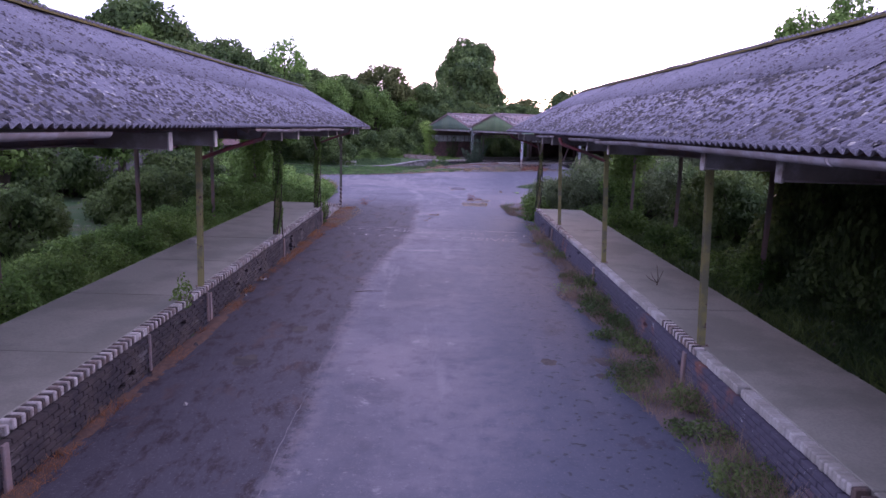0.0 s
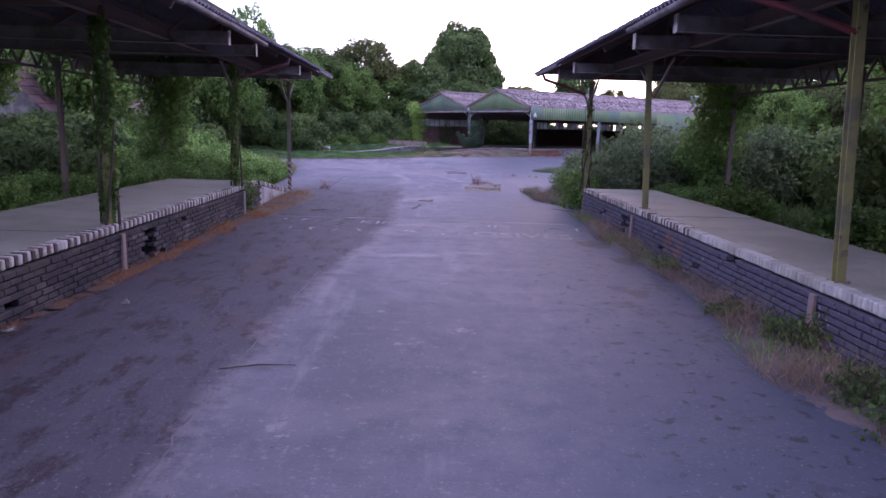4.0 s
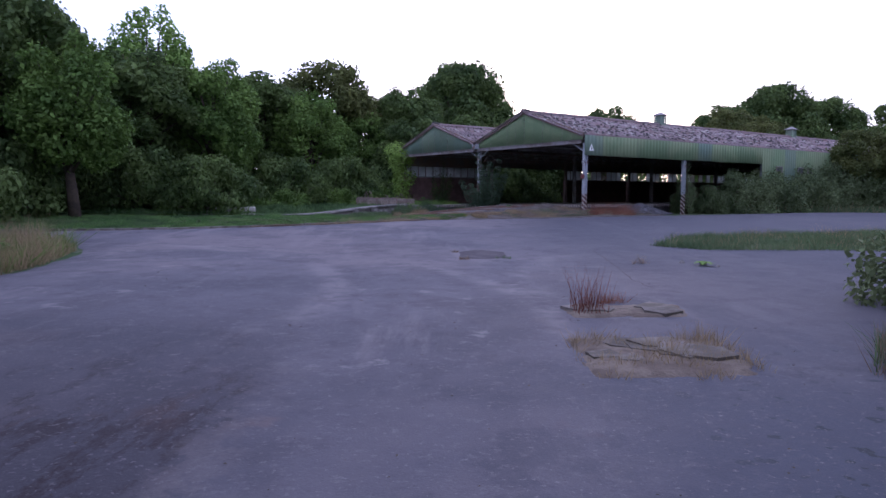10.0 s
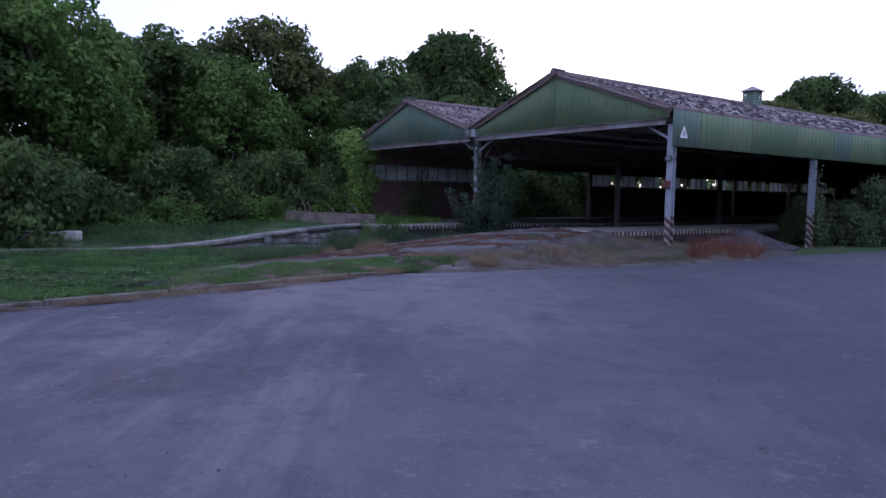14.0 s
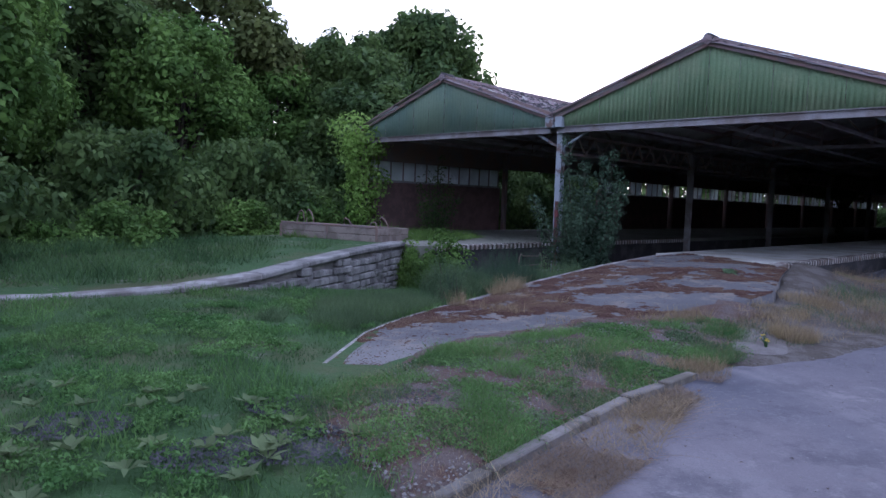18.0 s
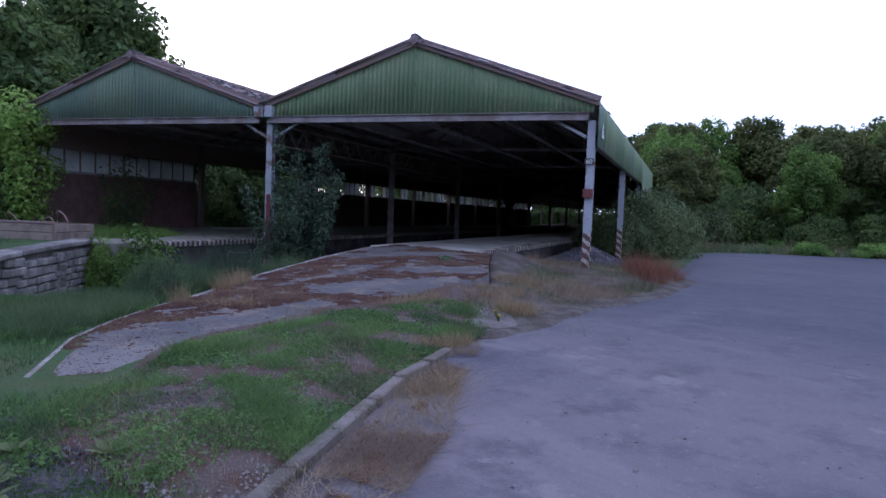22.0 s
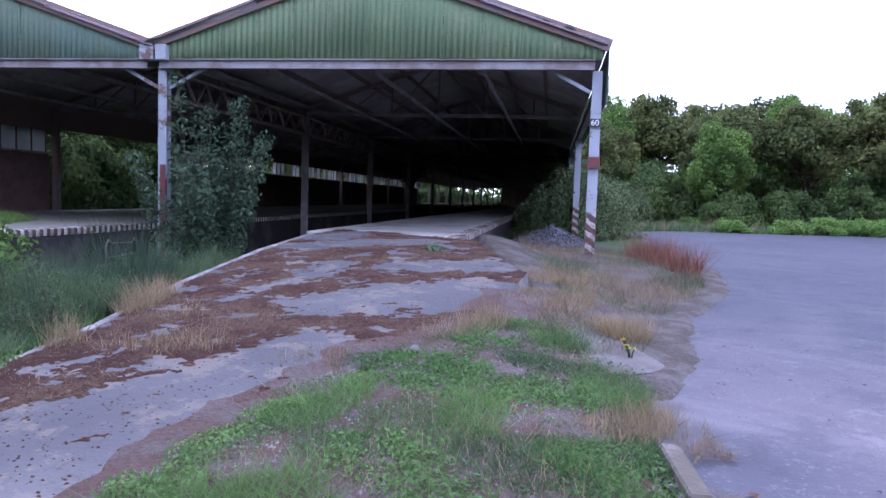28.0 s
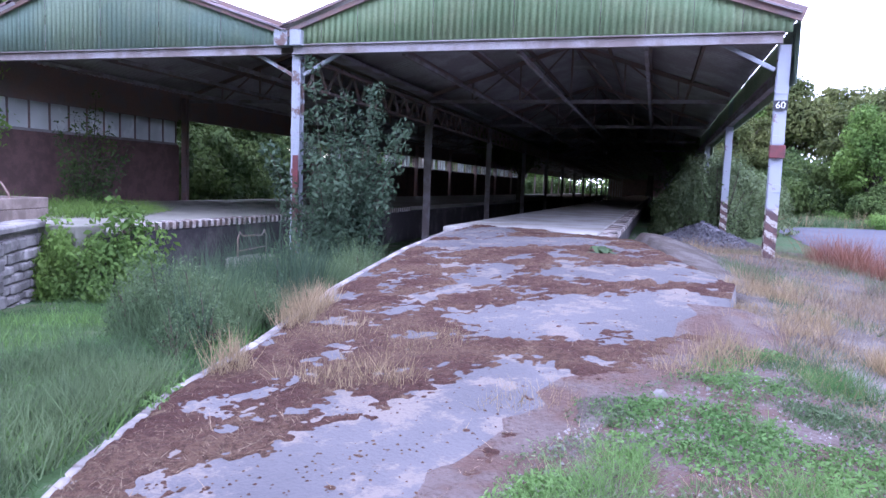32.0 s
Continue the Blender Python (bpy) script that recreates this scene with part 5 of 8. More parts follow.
def make_ramp():
    g, n = Geo(), 12
    rows = []
    for i in range(len(RAMP_Z) - 1):
        for k in range(6):
            t = k / 6
            rows.append((Vector((*RAMP_L[i], RAMP_ZL[i])).lerp(Vector((*RAMP_L[i + 1], RAMP_ZL[i + 1])), t), Vector((*RAMP_R[i], RAMP_Z[i])).lerp(Vector((*RAMP_R[i + 1], RAMP_Z[i + 1])), t)))
    rows.append((Vector((*RAMP_L[-1], RAMP_ZL[-1])), Vector((*RAMP_R[-1], RAMP_Z[-1]))))
    for a, b in rows:
        for j in range(n + 1):
            p = a.lerp(b, j / n)
            t = j / n
            z = p.z - 0.05 * max(0, t - 0.75) * 4 * 0.6 + 0.012 * noise.noise(Vector((p.x, p.y, 5)))
            g.v.append((p.x, p.y, z))
        g.v.append((b.x + 0.05, b.y - 0.05, 0.0))
    k = n + 2
    g.f = [(i * k + j, i * k + j + 1, (i + 1) * k + j + 1, (i + 1) * k + j) for i in range(len(rows) - 1) for j in range(n + 1)]
    ramp = thing("ramp", g, RAMP, "cracked concrete ramp under red-brown moss climbing to the dock", "ramp", kind="structure", smooth=True)
    pts = [r[0] for r in rows]
    i = 0
    while i < len(pts) - 2:
        a, b = pts[i], pts[i + 2]
        w = Geo().bar((a.x, a.y, a.z - 0.29), (b.x, b.y, b.z - 0.29), 0.055, 0.60, 0.012)
        part("edge_block", w, KERB_EDGE, ramp)
        i += 2

    def surface(p, q):
        """A point of the ramp: p along it (in rows), q across from its kerb."""
        i = min(int(p), len(rows) - 2)
        a, b = rows[i][0].lerp(rows[i + 1][0], p - i), rows[i][1].lerp(rows[i + 1][1], p - i)
        v = a.lerp(b, q)
        v.z += -0.12 * max(0, q - 0.75) + 0.012 * noise.noise(Vector((v.x, v.y, 5)))
        return v

    # stony earth that has crept over the free edge
    earth, wide = Geo(), 7
    for i, (a, b) in enumerate(rows[:34]):
        out = Vector((b.x - a.x, b.y - a.y, 0)).normalized()
        q0 = 0.90 + 0.07 * noise.noise(Vector((i * 0.55, 2, 0)))
        z0 = surface(min(i, len(rows) - 2), 1.0).z
        for k in range(wide + 1):
            t = k / wide
            p = a.lerp(b, q0) if k == 0 else b + out * (0.62 * (t - 0.14))
            z = surface(min(i, len(rows) - 2), q0).z - 0.003 if k == 0 else z0 + 0.016 + (max(mound_z(p.x, p.y), ground_z(p.x, p.y)) - 0.004 - z0 - 0.016) * smooth01((t - 0.14) * 1.2)
            earth.v.append((p.x, p.y, z + 0.006 * noise.noise(Vector((p.x * 9, p.y * 9, 8)))))
    earth.f = [(i * (wide + 1) + k, i * (wide + 1) + k + 1, (i + 1) * (wide + 1) + k + 1, (i + 1) * (wide + 1) + k) for i in range(33) for k in range(wide)]
    thing("earth_shoulder", earth, EARTH_RED, "stony reddish earth crept over the ramp's edge", "earth", kind="structure", smooth=True)

    # bare concrete: runs from one point to another, with a half width
    bare = ((-2.2, 51.55, -1.5, 52.6, 0.42), (-1.5, 52.62, -0.75, 52.8, 0.34), (-0.75, 52.82, 0.2, 53.0, 0.30), (1.1, 53.75, 2.1, 53.35, 0.48), (2.5, 54.5, 3.05, 53.95, 0.36),
            (2.9, 56.7, 4.2, 56.0, 0.40), (0.98, 54.75, 1.25, 54.8, 0.12), (-0.78, 53.3, -0.62, 53.28, 0.10), (-1.0, 53.62, -0.82, 53.68, 0.07), (3.6, 57.2, 4.4, 57.6, 0.35), (1.6, 54.9, 2.2, 55.2, 0.16))

    def mossy(x, y):
        f = 9.0
        for x0, y0, x1, y1, r in bare:
            dx, dy = x1 - x0, y1 - y0
            t = max(0.0, min(1.0, ((x - x0) * dx + (y - y0) * dy) / (dx * dx + dy * dy)))
            f = min(f, math.hypot(x - x0 - t * dx, y - y0 - t * dy) - r)
        f += 0.13 * noise.noise(Vector((x * 2.2, y * 2.2, 1))) + 0.16 * noise.noise(Vector((x * 6, y * 6, 2))) + 0.15 * noise.noise(Vector((x * 15, y * 15, 3))) + 0.07 * noise.noise(Vector((x * 38, y * 38, 7)))
        # small bald spots inside the mat and crumbs outside it
        hole = noise.noise(Vector((x * 3.4, y * 3.4, 11))) + 0.6 * noise.noise(Vector((x * 12, y * 12, 12))) + 0.3 * noise.noise(Vector((x * 30, y * 30, 13)))
        f = min(f, (0.36 - 0.14 * smooth01((y - 53.6) / 1.5) - hole) * 0.3)
        if f < 0:
            f = max(f, (noise.noise(Vector((x * 9, y * 9, 21))) + 0.5 * noise.noise(Vector((x * 25, y * 25, 22))) - 0.62) * 0.2)
        return f

    mat_geo, index = Geo(), {}
    steps, cross = 560, 180
    last = len(rows) - 1.001

    def knot(i, j):
        if (i, j) not in index:
            p, q = last * (i / steps) ** 1.5, 0.02 + 0.98 * j / cross
            v = surface(p, q)
            f = mossy(v.x, v.y)
            h = max(-0.008, min(0.015, f * 0.15)) if f < 0.03 else 0.0045 + 0.011 * smooth01((f - 0.03) / 0.12) + 0.006 * noise.noise(Vector((v.x * 24, v.y * 24, 4))) + 0.004 * noise.noise(Vector((v.x * 60, v.y * 60, 6)))
            index[i, j] = (len(mat_geo.v), f)
            mat_geo.v.append((v.x, v.y, v.z + h))
        return index[i, j]

    for i in range(steps):
        for j in range(cross):
            c = [knot(i, j), knot(i + 1, j), knot(i + 1, j + 1), knot(i, j + 1)]
            if any(k[1] > 0 for k in c):
                mat_geo.f.append(tuple(k[0] for k in c))
    part("moss_mat", mat_geo, DRY_MOSS, ramp, "dry red-brown moss mat with bald spots", smooth=True, kind="stuff")
    # dry needles and stalks caught in the moss
    rng = np.random.default_rng(44)
    spots, hs = [], []
    for _ in range(14000):
        v = surface(last * rng.random() ** 1.5, rng.uniform(0.02, 1.0))
        if mossy(v.x, v.y) > 0.03:
            spots.append((v.x, v.y, v.z + 0.004))
    spots = np.array(spots)
    part("moss_fringe", array_mesh("moss_fringe", blades(spots, rng.uniform(0.008, 0.028, len(spots)), 0.0022, 45, 1.3), 3, WEED_BROWN), None, ramp, "dry stalks in the moss", kind="stuff")
    loose = Geo()
    for _ in range(1800):
        v = surface(last * rng.random() ** 1.5, rng.uniform(0.03, 1.0))
        s = rng.uniform(0.003, 0.012)
        ring = [(v.x + s * rng.uniform(0.6, 1.4) * math.cos(k * 1.257), v.y + s * rng.uniform(0.6, 1.4) * math.sin(k * 1.257), v.z - 0.002) for k in range(5)]
        loose.add(ring + [(v.x, v.y, v.z + s * 0.45)], [(k, (k + 1) % 5, 5) for k in range(5)])
    part("moss_crumbs", loose, DRY_MOSS, ramp, "loose crumbs of moss and grit", kind="stuff")


make_ramp()

# rubble wall along the second ramp: foot, then height of its top
WALL_PTS = ((-0.55, 60.6, 0.64), (-1.2, 59.4, 0.63), (-1.9, 58.2, 0.59), (-2.6, 57.05, 0.52), (-3.25, 56.05, 0.43), (-4.2, 55.25, 0.34), (-5.6, 54.75, 0.27), (-7.6, 54.4, 0.26), (-9.4, 54.4, 0.25))


def rubble_wall():
    wall = empty("rubble_wall", Matrix(), "old rubble stone wall along a grassy ramp", "wall", kind="structure")
    for (x0, y0, z0), (x1, y1, z1) in zip(WALL_PTS, WALL_PTS[1:]):
        d = Vector((x1 - x0, y1 - y0, 0))
        L = d.length
        d.normalize()
        nrm = Vector((-d.y, d.x, 0))
        if nrm.x < 0:
            nrm = -nrm
        part("core", Geo().bar((x0 - nrm.x * 0.2, y0 - nrm.y * 0.2, (z0 + z1) / 4 - 0.28), (x1 - nrm.x * 0.2, y1 - nrm.y * 0.2, (z0 + z1) / 4 - 0.28), 0.34, (z0 + z1) / 2 + 0.5), MORTAR, wall)
        base = -0.45
        row = 0
        z = base
        while z < max(z0, z1) - 0.12:
            h = random.uniform(0.10, 0.16)
            t = random.uniform(-0.15, 0)
            while t < L:
                w = random.uniform(0.16, 0.36)
                zt = z0 + (z1 - z0) * max(0, min(1, (t + w / 2) / L))
                if z + h < zt - 0.05:
                    p = Vector((x0, y0, 0)) + d * (t + w / 2) + nrm * random.uniform(-0.03, 0.02)
                    m = Matrix.Translation((p.x, p.y, z + h / 2)) @ pose(0, 0, 0, random.uniform(-3, 3), random.uniform(-3, 3), math.degrees(math.atan2(d.y, d.x)))
                    part("stone", Geo().box((-w / 2 + 0.006, -0.06, -h / 2 + 0.006), (w / 2 - 0.006, 0.07, h / 2 - 0.006), m, 0.02), STONE, wall)
                t += w
            z += h
        cope = Geo().bar((x0 - nrm.x * 0.1, y0 - nrm.y * 0.1, z0 - 0.015), (x1 - nrm.x * 0.1, y1 - nrm.y * 0.1, z1 - 0.015), 0.34, 0.09, 0.02)
        part("coping", cope, KERB_EDGE if x0 < -3 else STONE, wall)
    # behind it the ramp's earth fill
    g = Geo()
    for x, y, z in WALL_PTS:
        g.v += [(x - 0.25, y + 0.2, z - 0.02), (x - 2.4, y + 2.6, z - 0.03), (x - 7.0, y + 6.5, 0.26)]
    g.f = [(3 * i + 3 + j, 3 * i + j, 3 * i + 1 + j, 3 * i + 4 + j) for i in range(len(WALL_PTS) - 1) for j in (0, 1)]
    thing("earth_bank", g, EARTH, "grassy earth fill of the old ramp", "bank", kind="structure", smooth=True)
    low = empty("low_wall", Matrix(), "low weathered concrete block wall in the grass", "wall")
    for i in range(5):
        x = -8.7 + i * 0.42
        part("block", Geo().box((x, 55.9, 0.0), (x + 0.40, 56.2, 0.60 - 0.02 * (i % 2)), None, 0.03), CONCRETE_PALE, low)


rubble_wall()


def kerbs():
    run = empty("kerb", Matrix(), "row of pale mossy kerb stones between asphalt and grass", "kerb", kind="structure")
    for (x0, y0), (x1, y1) in zip(KERB_LINE, KERB_LINE[1:]):
        d = Vector((x1 - x0, y1 - y0, 0))
        n = max(1, round(d.length / 0.62))
        for i in range(n):
            a, b = Vector((x0, y0, 0)) + d * (i / n), Vector((x0, y0, 0)) + d * ((i + 1) / n)
            za, zb = ground_z(a.x, a.y) - 0.045 + random.uniform(-0.012, 0.012), ground_z(b.x, b.y) - 0.045
            s = (b - a).normalized() * 0.008
            part("kerb_stone", Geo().bar((a.x + s.x, a.y + s.y + random.uniform(-0.012, 0.012), za), (b.x - s.x, b.y - s.y, zb), 0.082, 0.150, 0.009), KERB, run)


kerbs()


# ---- loose things ----
def gravel_heap():
    g, n, rings = Geo(), 40, 12
    for r in range(rings + 1):
        for k in range(n):
            t = 6.2832 * k / n
            rr = r / rings
            z = 0.46 * (1 - rr) ** 1.15 + 0.035 * noise.noise(Vector((3 * rr * math.cos(t), 3 * rr * math.sin(t), 2))) * (rr < 0.97)
            g.v.append((1.55 * rr * math.cos(t), 1.1 * rr * math.sin(t), z))
    g.f = [(r * n + k, (r + 1) * n + k, (r + 1) * n + (k + 1) % n, r * n + (k + 1) % n) for r in range(rings) for k in range(n)]
    heap = thing("gravel_heap", g, GRAVEL, "low heap of dark grey gravel on the yard", "gravel heap", Matrix.Translation((9.5, 57.4, ground_z(9.5, 57.4) - 0.01)) @ pose(0, 0, 0, 0, 0, 35), smooth=True)
    rng = np.random.default_rng(8)
    h = Geo()
    for _ in range(1500):
        t, rr = rng.random() * 6.2832, math.sqrt(rng.random()) * 1.06
        z = 0.46 * max(0, 1 - rr) ** 1.15
        s = rng.uniform(0.012, 0.03)
        h.box((-s, -s * 0.8, -s * 0.6), (s, s * 0.8, s * 0.6), Matrix.Translation((1.55 * rr * math.cos(t), 1.1 * rr * math.sin(t), z + 0.01)) @ Euler(rng.uniform(0, 6, 3)).to_matrix().to_4x4())
    part("loose_gravel", h, GRAVEL, heap, kind="stuff")


gravel_heap()


def trough():
    """The weathered timber box with hoops that stands on the dock's end."""
    top = empty("timber_trough", Matrix.Translation((-1.05, 61.0, 0.61)) @ pose(0, 0, 0, 0, 0, 139), "weathered low timber crate with rusty hoops on the dock's end", "crate")
    L, W, H = 2.75, 1.2, 0.30
    for i in range(2):
        z0, z1 = i * H / 2 + 0.004, (i + 1) * H / 2 - 0.004
        part("board", Geo().box((0, 0, z0), (L, 0.04, z1), None, 0.006), TIMBER, top)
        part("board", Geo().box((0, -W, z0), (L, -W + 0.04, z1), None, 0.006), TIMBER, top)
        part("board", Geo().box((-0.04, -W, z0), (-0.002, 0.04, z1), None, 0.006), TIMBER, top)
        part("board", Geo().box((L + 0.002, -W, z0), (L + 0.04, 0.04, z1), None, 0.006), TIMBER, top)
    for x in (0.0, L / 2, L):
        part("corner_strap", Geo().box((x - 0.03, 0.042, 0), (x + 0.03, 0.052, H), None, 0.002), STEEL_DARK, top)
    part("rim", Geo().box((0.0, -0.02, H + 0.002), (L, 0.05, H + 0.05), None, 0.008), STEEL_DARK, top, "rusty steel rim")
    part("fill", Geo().box((0.02, -W + 0.05, 0.01), (L - 0.02, -0.01, H - 0.06), None, 0.0), LITTER_RED, top)
    for x, s, lean in ((0.15, 0.32, 0.1), (0.5, 0.2, -0.05), (1.15, 0.26, 0.12), (2.3, 0.42, 0.08), (2.62, 0.40, -0.02)):
        pts = [(x - 0.11 + lean * 0, -0.5, H - 0.08)] + [(x + lean * math.sin(t) - 0.11 * math.cos(t), -0.5, H - 0.08 + s * math.sin(t) ** 0.7) for t in (0.3, 0.9, 1.57, 2.2, 2.85)] + [(x + 0.11, -0.5, H - 0.08)]
        part("hoop", Geo().tube(pts, [0.014] * len(pts), 6), STEEL_DARK, top, smooth=True)


trough()


def bed_frame():
    """A bent tubular frame that leans in the sunken lane."""
    top = empty("scrap_frame", SHED @ Matrix.Translation((-1.0, 0.6, -0.02)), "bent rusty tubular frame on a concrete stub in the lane", "scrap metal")
    part("stub", Geo().box((-0.1, -0.5, -0.35), (0.25, 0.5, 0.03), None, 0.02), CONCRETE, top)
    for s in (0,):
        pts = [(0.08, -0.42, 0.03), (0.08, -0.42, 0.34), (0.08, -0.36, 0.44), (0.08, -0.28, 0.38), (0.08, 0.28, 0.36), (0.08, 0.36, 0.44), (0.08, 0.42, 0.34), (0.08, 0.42, 0.03)]
        part("rail", Geo().tube(pts, [0.016] * len(pts), 6), STEEL_DARK, top, smooth=True)
    part("crossbar", Geo().tube(((0.08, -0.42, 0.14), (0.08, 0.42, 0.17)), (0.013, 0.013), 6), STEEL_DARK, top)


bed_frame()


def island(seed, x0, y0, x1, y1, n, label):
    """Broken bits of old paving in a patch of dry soil."""
    rng = np.random.default_rng(seed)
    out = ((x0, y0), (x1, y0 + 0.05), (x1 + 0.08, y1), (x0 + 0.05, y1 + 0.06))
    top = empty("paving_island", Matrix(), label, "paving", kind="structure")
    part("soil", ragged_mat(out, 0.03, 0.12, 0.02, seed + 0.5, 0.3), worn("island_soil", (0.12, 0.094, 0.075), (0.19, 0.155, 0.125), 4.0, 0.95, 40.0, 0.9), top, smooth=True)
    for _ in range(n):
        x, y = rng.uniform(x0 + 0.15, x1 - 0.1), rng.uniform(y0 + 0.12, y1 - 0.1)
        r, k = rng.uniform(0.10, 0.24), int(rng.integers(4, 7))
        t0 = rng.uniform(0, 6.28)
        ring = [(x + r * rng.uniform(0.7, 1.2) * math.cos(t0 + 6.2832 * i / k), y + r * rng.uniform(0.7, 1.2) * math.sin(t0 + 6.2832 * i / k)) for i in range(k)]
        z = ground_z(x, y)
        hi = z + rng.uniform(0.02, 0.04)
        g = Geo().add([(a, b, z - 0.03) for a, b in ring] + [(a, b, hi + rng.uniform(-0.006, 0.006)) for a, b in ring], [tuple(range(k, 2 * k))] + [(i, (i + 1) % k, k + (i + 1) % k, k + i) for i in range(k)])
        part("paving_slab", g, KERB, top)


island(7, 1.15, 32.15, 2.25, 33.2, 9, "broken paving bits and dry soil in the asphalt")
island(9, 1.42, 34.1, 2.55, 34.75, 5, "strip of broken paving with red weeds")
PATCH = ((0.66, 39.5), (0.74, 39.15), (1.2, 39.12), (1.54, 39.36), (1.63, 40.4), (1.15, 40.85), (0.68, 40.4))
thing("patch", sheet(PATCH, 0.1, 0.006, 0.1, drop=0.012), worn("dark_patch", (0.070, 0.060, 0.068), (0.100, 0.088, 0.094), 3.0, 0.9, 60.0, 0.5),
      "rough darker asphalt patch with grass at its rim", "asphalt patch", kind="structure", smooth=True)


def road_marks():
    line = Geo()
    n = 40
    for i in range(n):
        a, b = -3.55 + 6.5 * i / n, -3.55 + 6.5 * (i + 1) / n
        y, e = (24.99 - 0.03 * q - 0.045 * max(0.0, q + 0.5) ** 1.3 for q in (a, b))
        line.add([(a, y - 0.024, 0.006), (b, e - 0.024, 0.006), (b, e + 0.024, 0.006), (a, y + 0.024, 0.006)], [(0, 1, 2, 3)])
    thing("road_line", line, LINE_PAINT, "thin worn white line across the asphalt", "road marking", kind="structure")
    for text, x, y, size, wide in (("KING", -0.90, 24.36, 0.64, 0.80), ("THIS", 1.12, 24.2, 0.66, 0.78), ("EXPLOSIVES", 1.07, 23.08, 0.78, 0.80)):
        me = lettering(text, size, LETTER_PAINT, "road_letters")
        ob = thing("road_letters", me, None, "faded white letters painted on the asphalt", "road marking", kind="structure")
        ob.matrix_world = Matrix.Translation((x, y, 0.002)) @ pose(0, 0, 0, 0, 0, -5.5) @ Matrix.Diagonal((wide, 1.0, 1.0, 1.0))
    bars, rng = Geo(), np.random.default_rng(17)
    for xs, y in (((-3.1, -2.7, -2.4, -2.05, 2.4, 2.65, 3.0), 24.3), ((-2.75, -2.35, -1.85, -1.4), 23.15)):
        for x in xs:
            t = rng.uniform(-0.1, 0.1)
            L = rng.uniform(0.16, 0.26)
            yy = y - 0.11 * x
            bars.bar((x + t, yy - L, 0.004), (x - t, yy + L * rng.uniform(0.2, 1), 0.004), 0.055, 0.004)
            bars.bar((x - t, yy + L * 0.4, 0.003), (x - t + rng.uniform(0.08, 0.18), yy + L * rng.uniform(0.2, 0.6), 0.003), 0.05, 0.004)
    thing("letter_bars", bars, LETTER_PAINT, "worn strokes of unreadable road lettering", "road marking", kind="structure")
    # long cracks in the asphalt
    for name, pts in (("a", ((3.25, 40.6), (3.18, 39.79), (3.0, 38.4), (2.89, 37.4), (2.79, 36.8), (2.78, 36.2), (2.83, 35.8), (3.1, 35.4))), ("b", ((-1.72, 6.0), (-1.70, 10.5), (-1.64, 14.2), (-1.60, 17.5), (-1.5, 20.0)))):
        v = []
        for (x0, y0), (x1, y1) in zip(pts, pts[1:]):
            n = max(2, int(abs(y1 - y0) / 0.12))
            for i in range(n):
                t = i / n
                v.append((x0 + (x1 - x0) * t + 0.05 * noise.noise(Vector((y0 + t * 3, x0, 1))) + rng.uniform(-0.012, 0.012), y0 + (y1 - y0) * t))
        g = Geo()
        for x, y in v:
            wd = 0.003 + 0.006 * rng.random()
            g.v += [(x - wd, y, ground_z(x, y) + 0.003), (x + wd, y, ground_z(x, y) + 0.003)]
        g.f = [(2 * i, 2 * i + 1, 2 * i + 3, 2 * i + 2) for i in range(len(v) - 1)]
        thing("road_crack", g, SOIL_DARK if name == "a" else SAND_PALE, "long crack across the asphalt" if name == "a" else "old joint in the asphalt filled with pale grit", "crack", kind="structure")


SOIL_DARK = worn("crack_soil", (0.04, 0.036, 0.038), (0.065, 0.055, 0.05), 4.0)
SAND_PALE = worn("pale_grit", (0.125, 0.114, 0.12), (0.075, 0.069, 0.078), 2.0)
road_marks()


# ---- plants ----
def leaf_cloud(lobes, count, size, seed, droop=0.2, narrow=0.55):
    """Corners of many small bent leaves on the shells of lobes (x, y, z, rx, ry, rz)."""
    rng = np.random.default_rng(seed)
    lobes = np.array(lobes, float)
    area = (lobes[:, 3] * lobes[:, 5]) ** 1.0
    pick = rng.choice(len(lobes), count, p=area / area.sum())
    d = rng.normal(size=(count, 3))
    d /= np.linalg.norm(d, axis=1)[:, None]
    r = rng.uniform(0.40, 1.08, count) ** 0.7 + 0.22 * (rng.random(count) < 0.07)
    lob = lobes[pick]
    c = lob[:, :3] + d * lob[:, 3:] * r[:, None]
    nrm = d + rng.normal(size=(count, 3)) * 0.65 + (0, 0, 0.35)
    nrm /= np.linalg.norm(nrm, axis=1)[:, None]
    t = np.cross(nrm, rng.normal(size=(count, 3)))
    t /= np.linalg.norm(t, axis=1)[:, None] + 1e-9
    b = np.cross(nrm, t)
    s = size * rng.uniform(0.55, 1.45, count)[:, None]
    tip = c + t * s - nrm * s * droop
    tail = c - t * s - nrm * s * droop
    l, r_ = c + b * s * narrow, c - b * s * narrow
    return np.stack([tail, r_, tip, l], 1).reshape(-1, 3)


def crown_lobes(rng, rx, rz, n, zc):
    """Lobes of a crown that fills rx and rz, knobbly outside, with gaps between."""
    out = [(0, 0, zc - rz * 0.1, rx * 0.55, rx * 0.55, rz * 0.6)]
    for k in range(int(n * 1.9)):
        t, ph = rng.uniform(0, 6.2832), math.asin(rng.uniform(-0.8, 1.0))
        s = rng.uniform(0.13, 0.34)
        q = 1.0 - s - rng.uniform(0.0, 0.12)
        out.append((rx * q * math.cos(t) * math.cos(ph), rx * q * math.sin(t) * math.cos(ph), zc + rz * q * math.sin(ph), rx * s, rx * s, rz * s * 0.85))
    return out


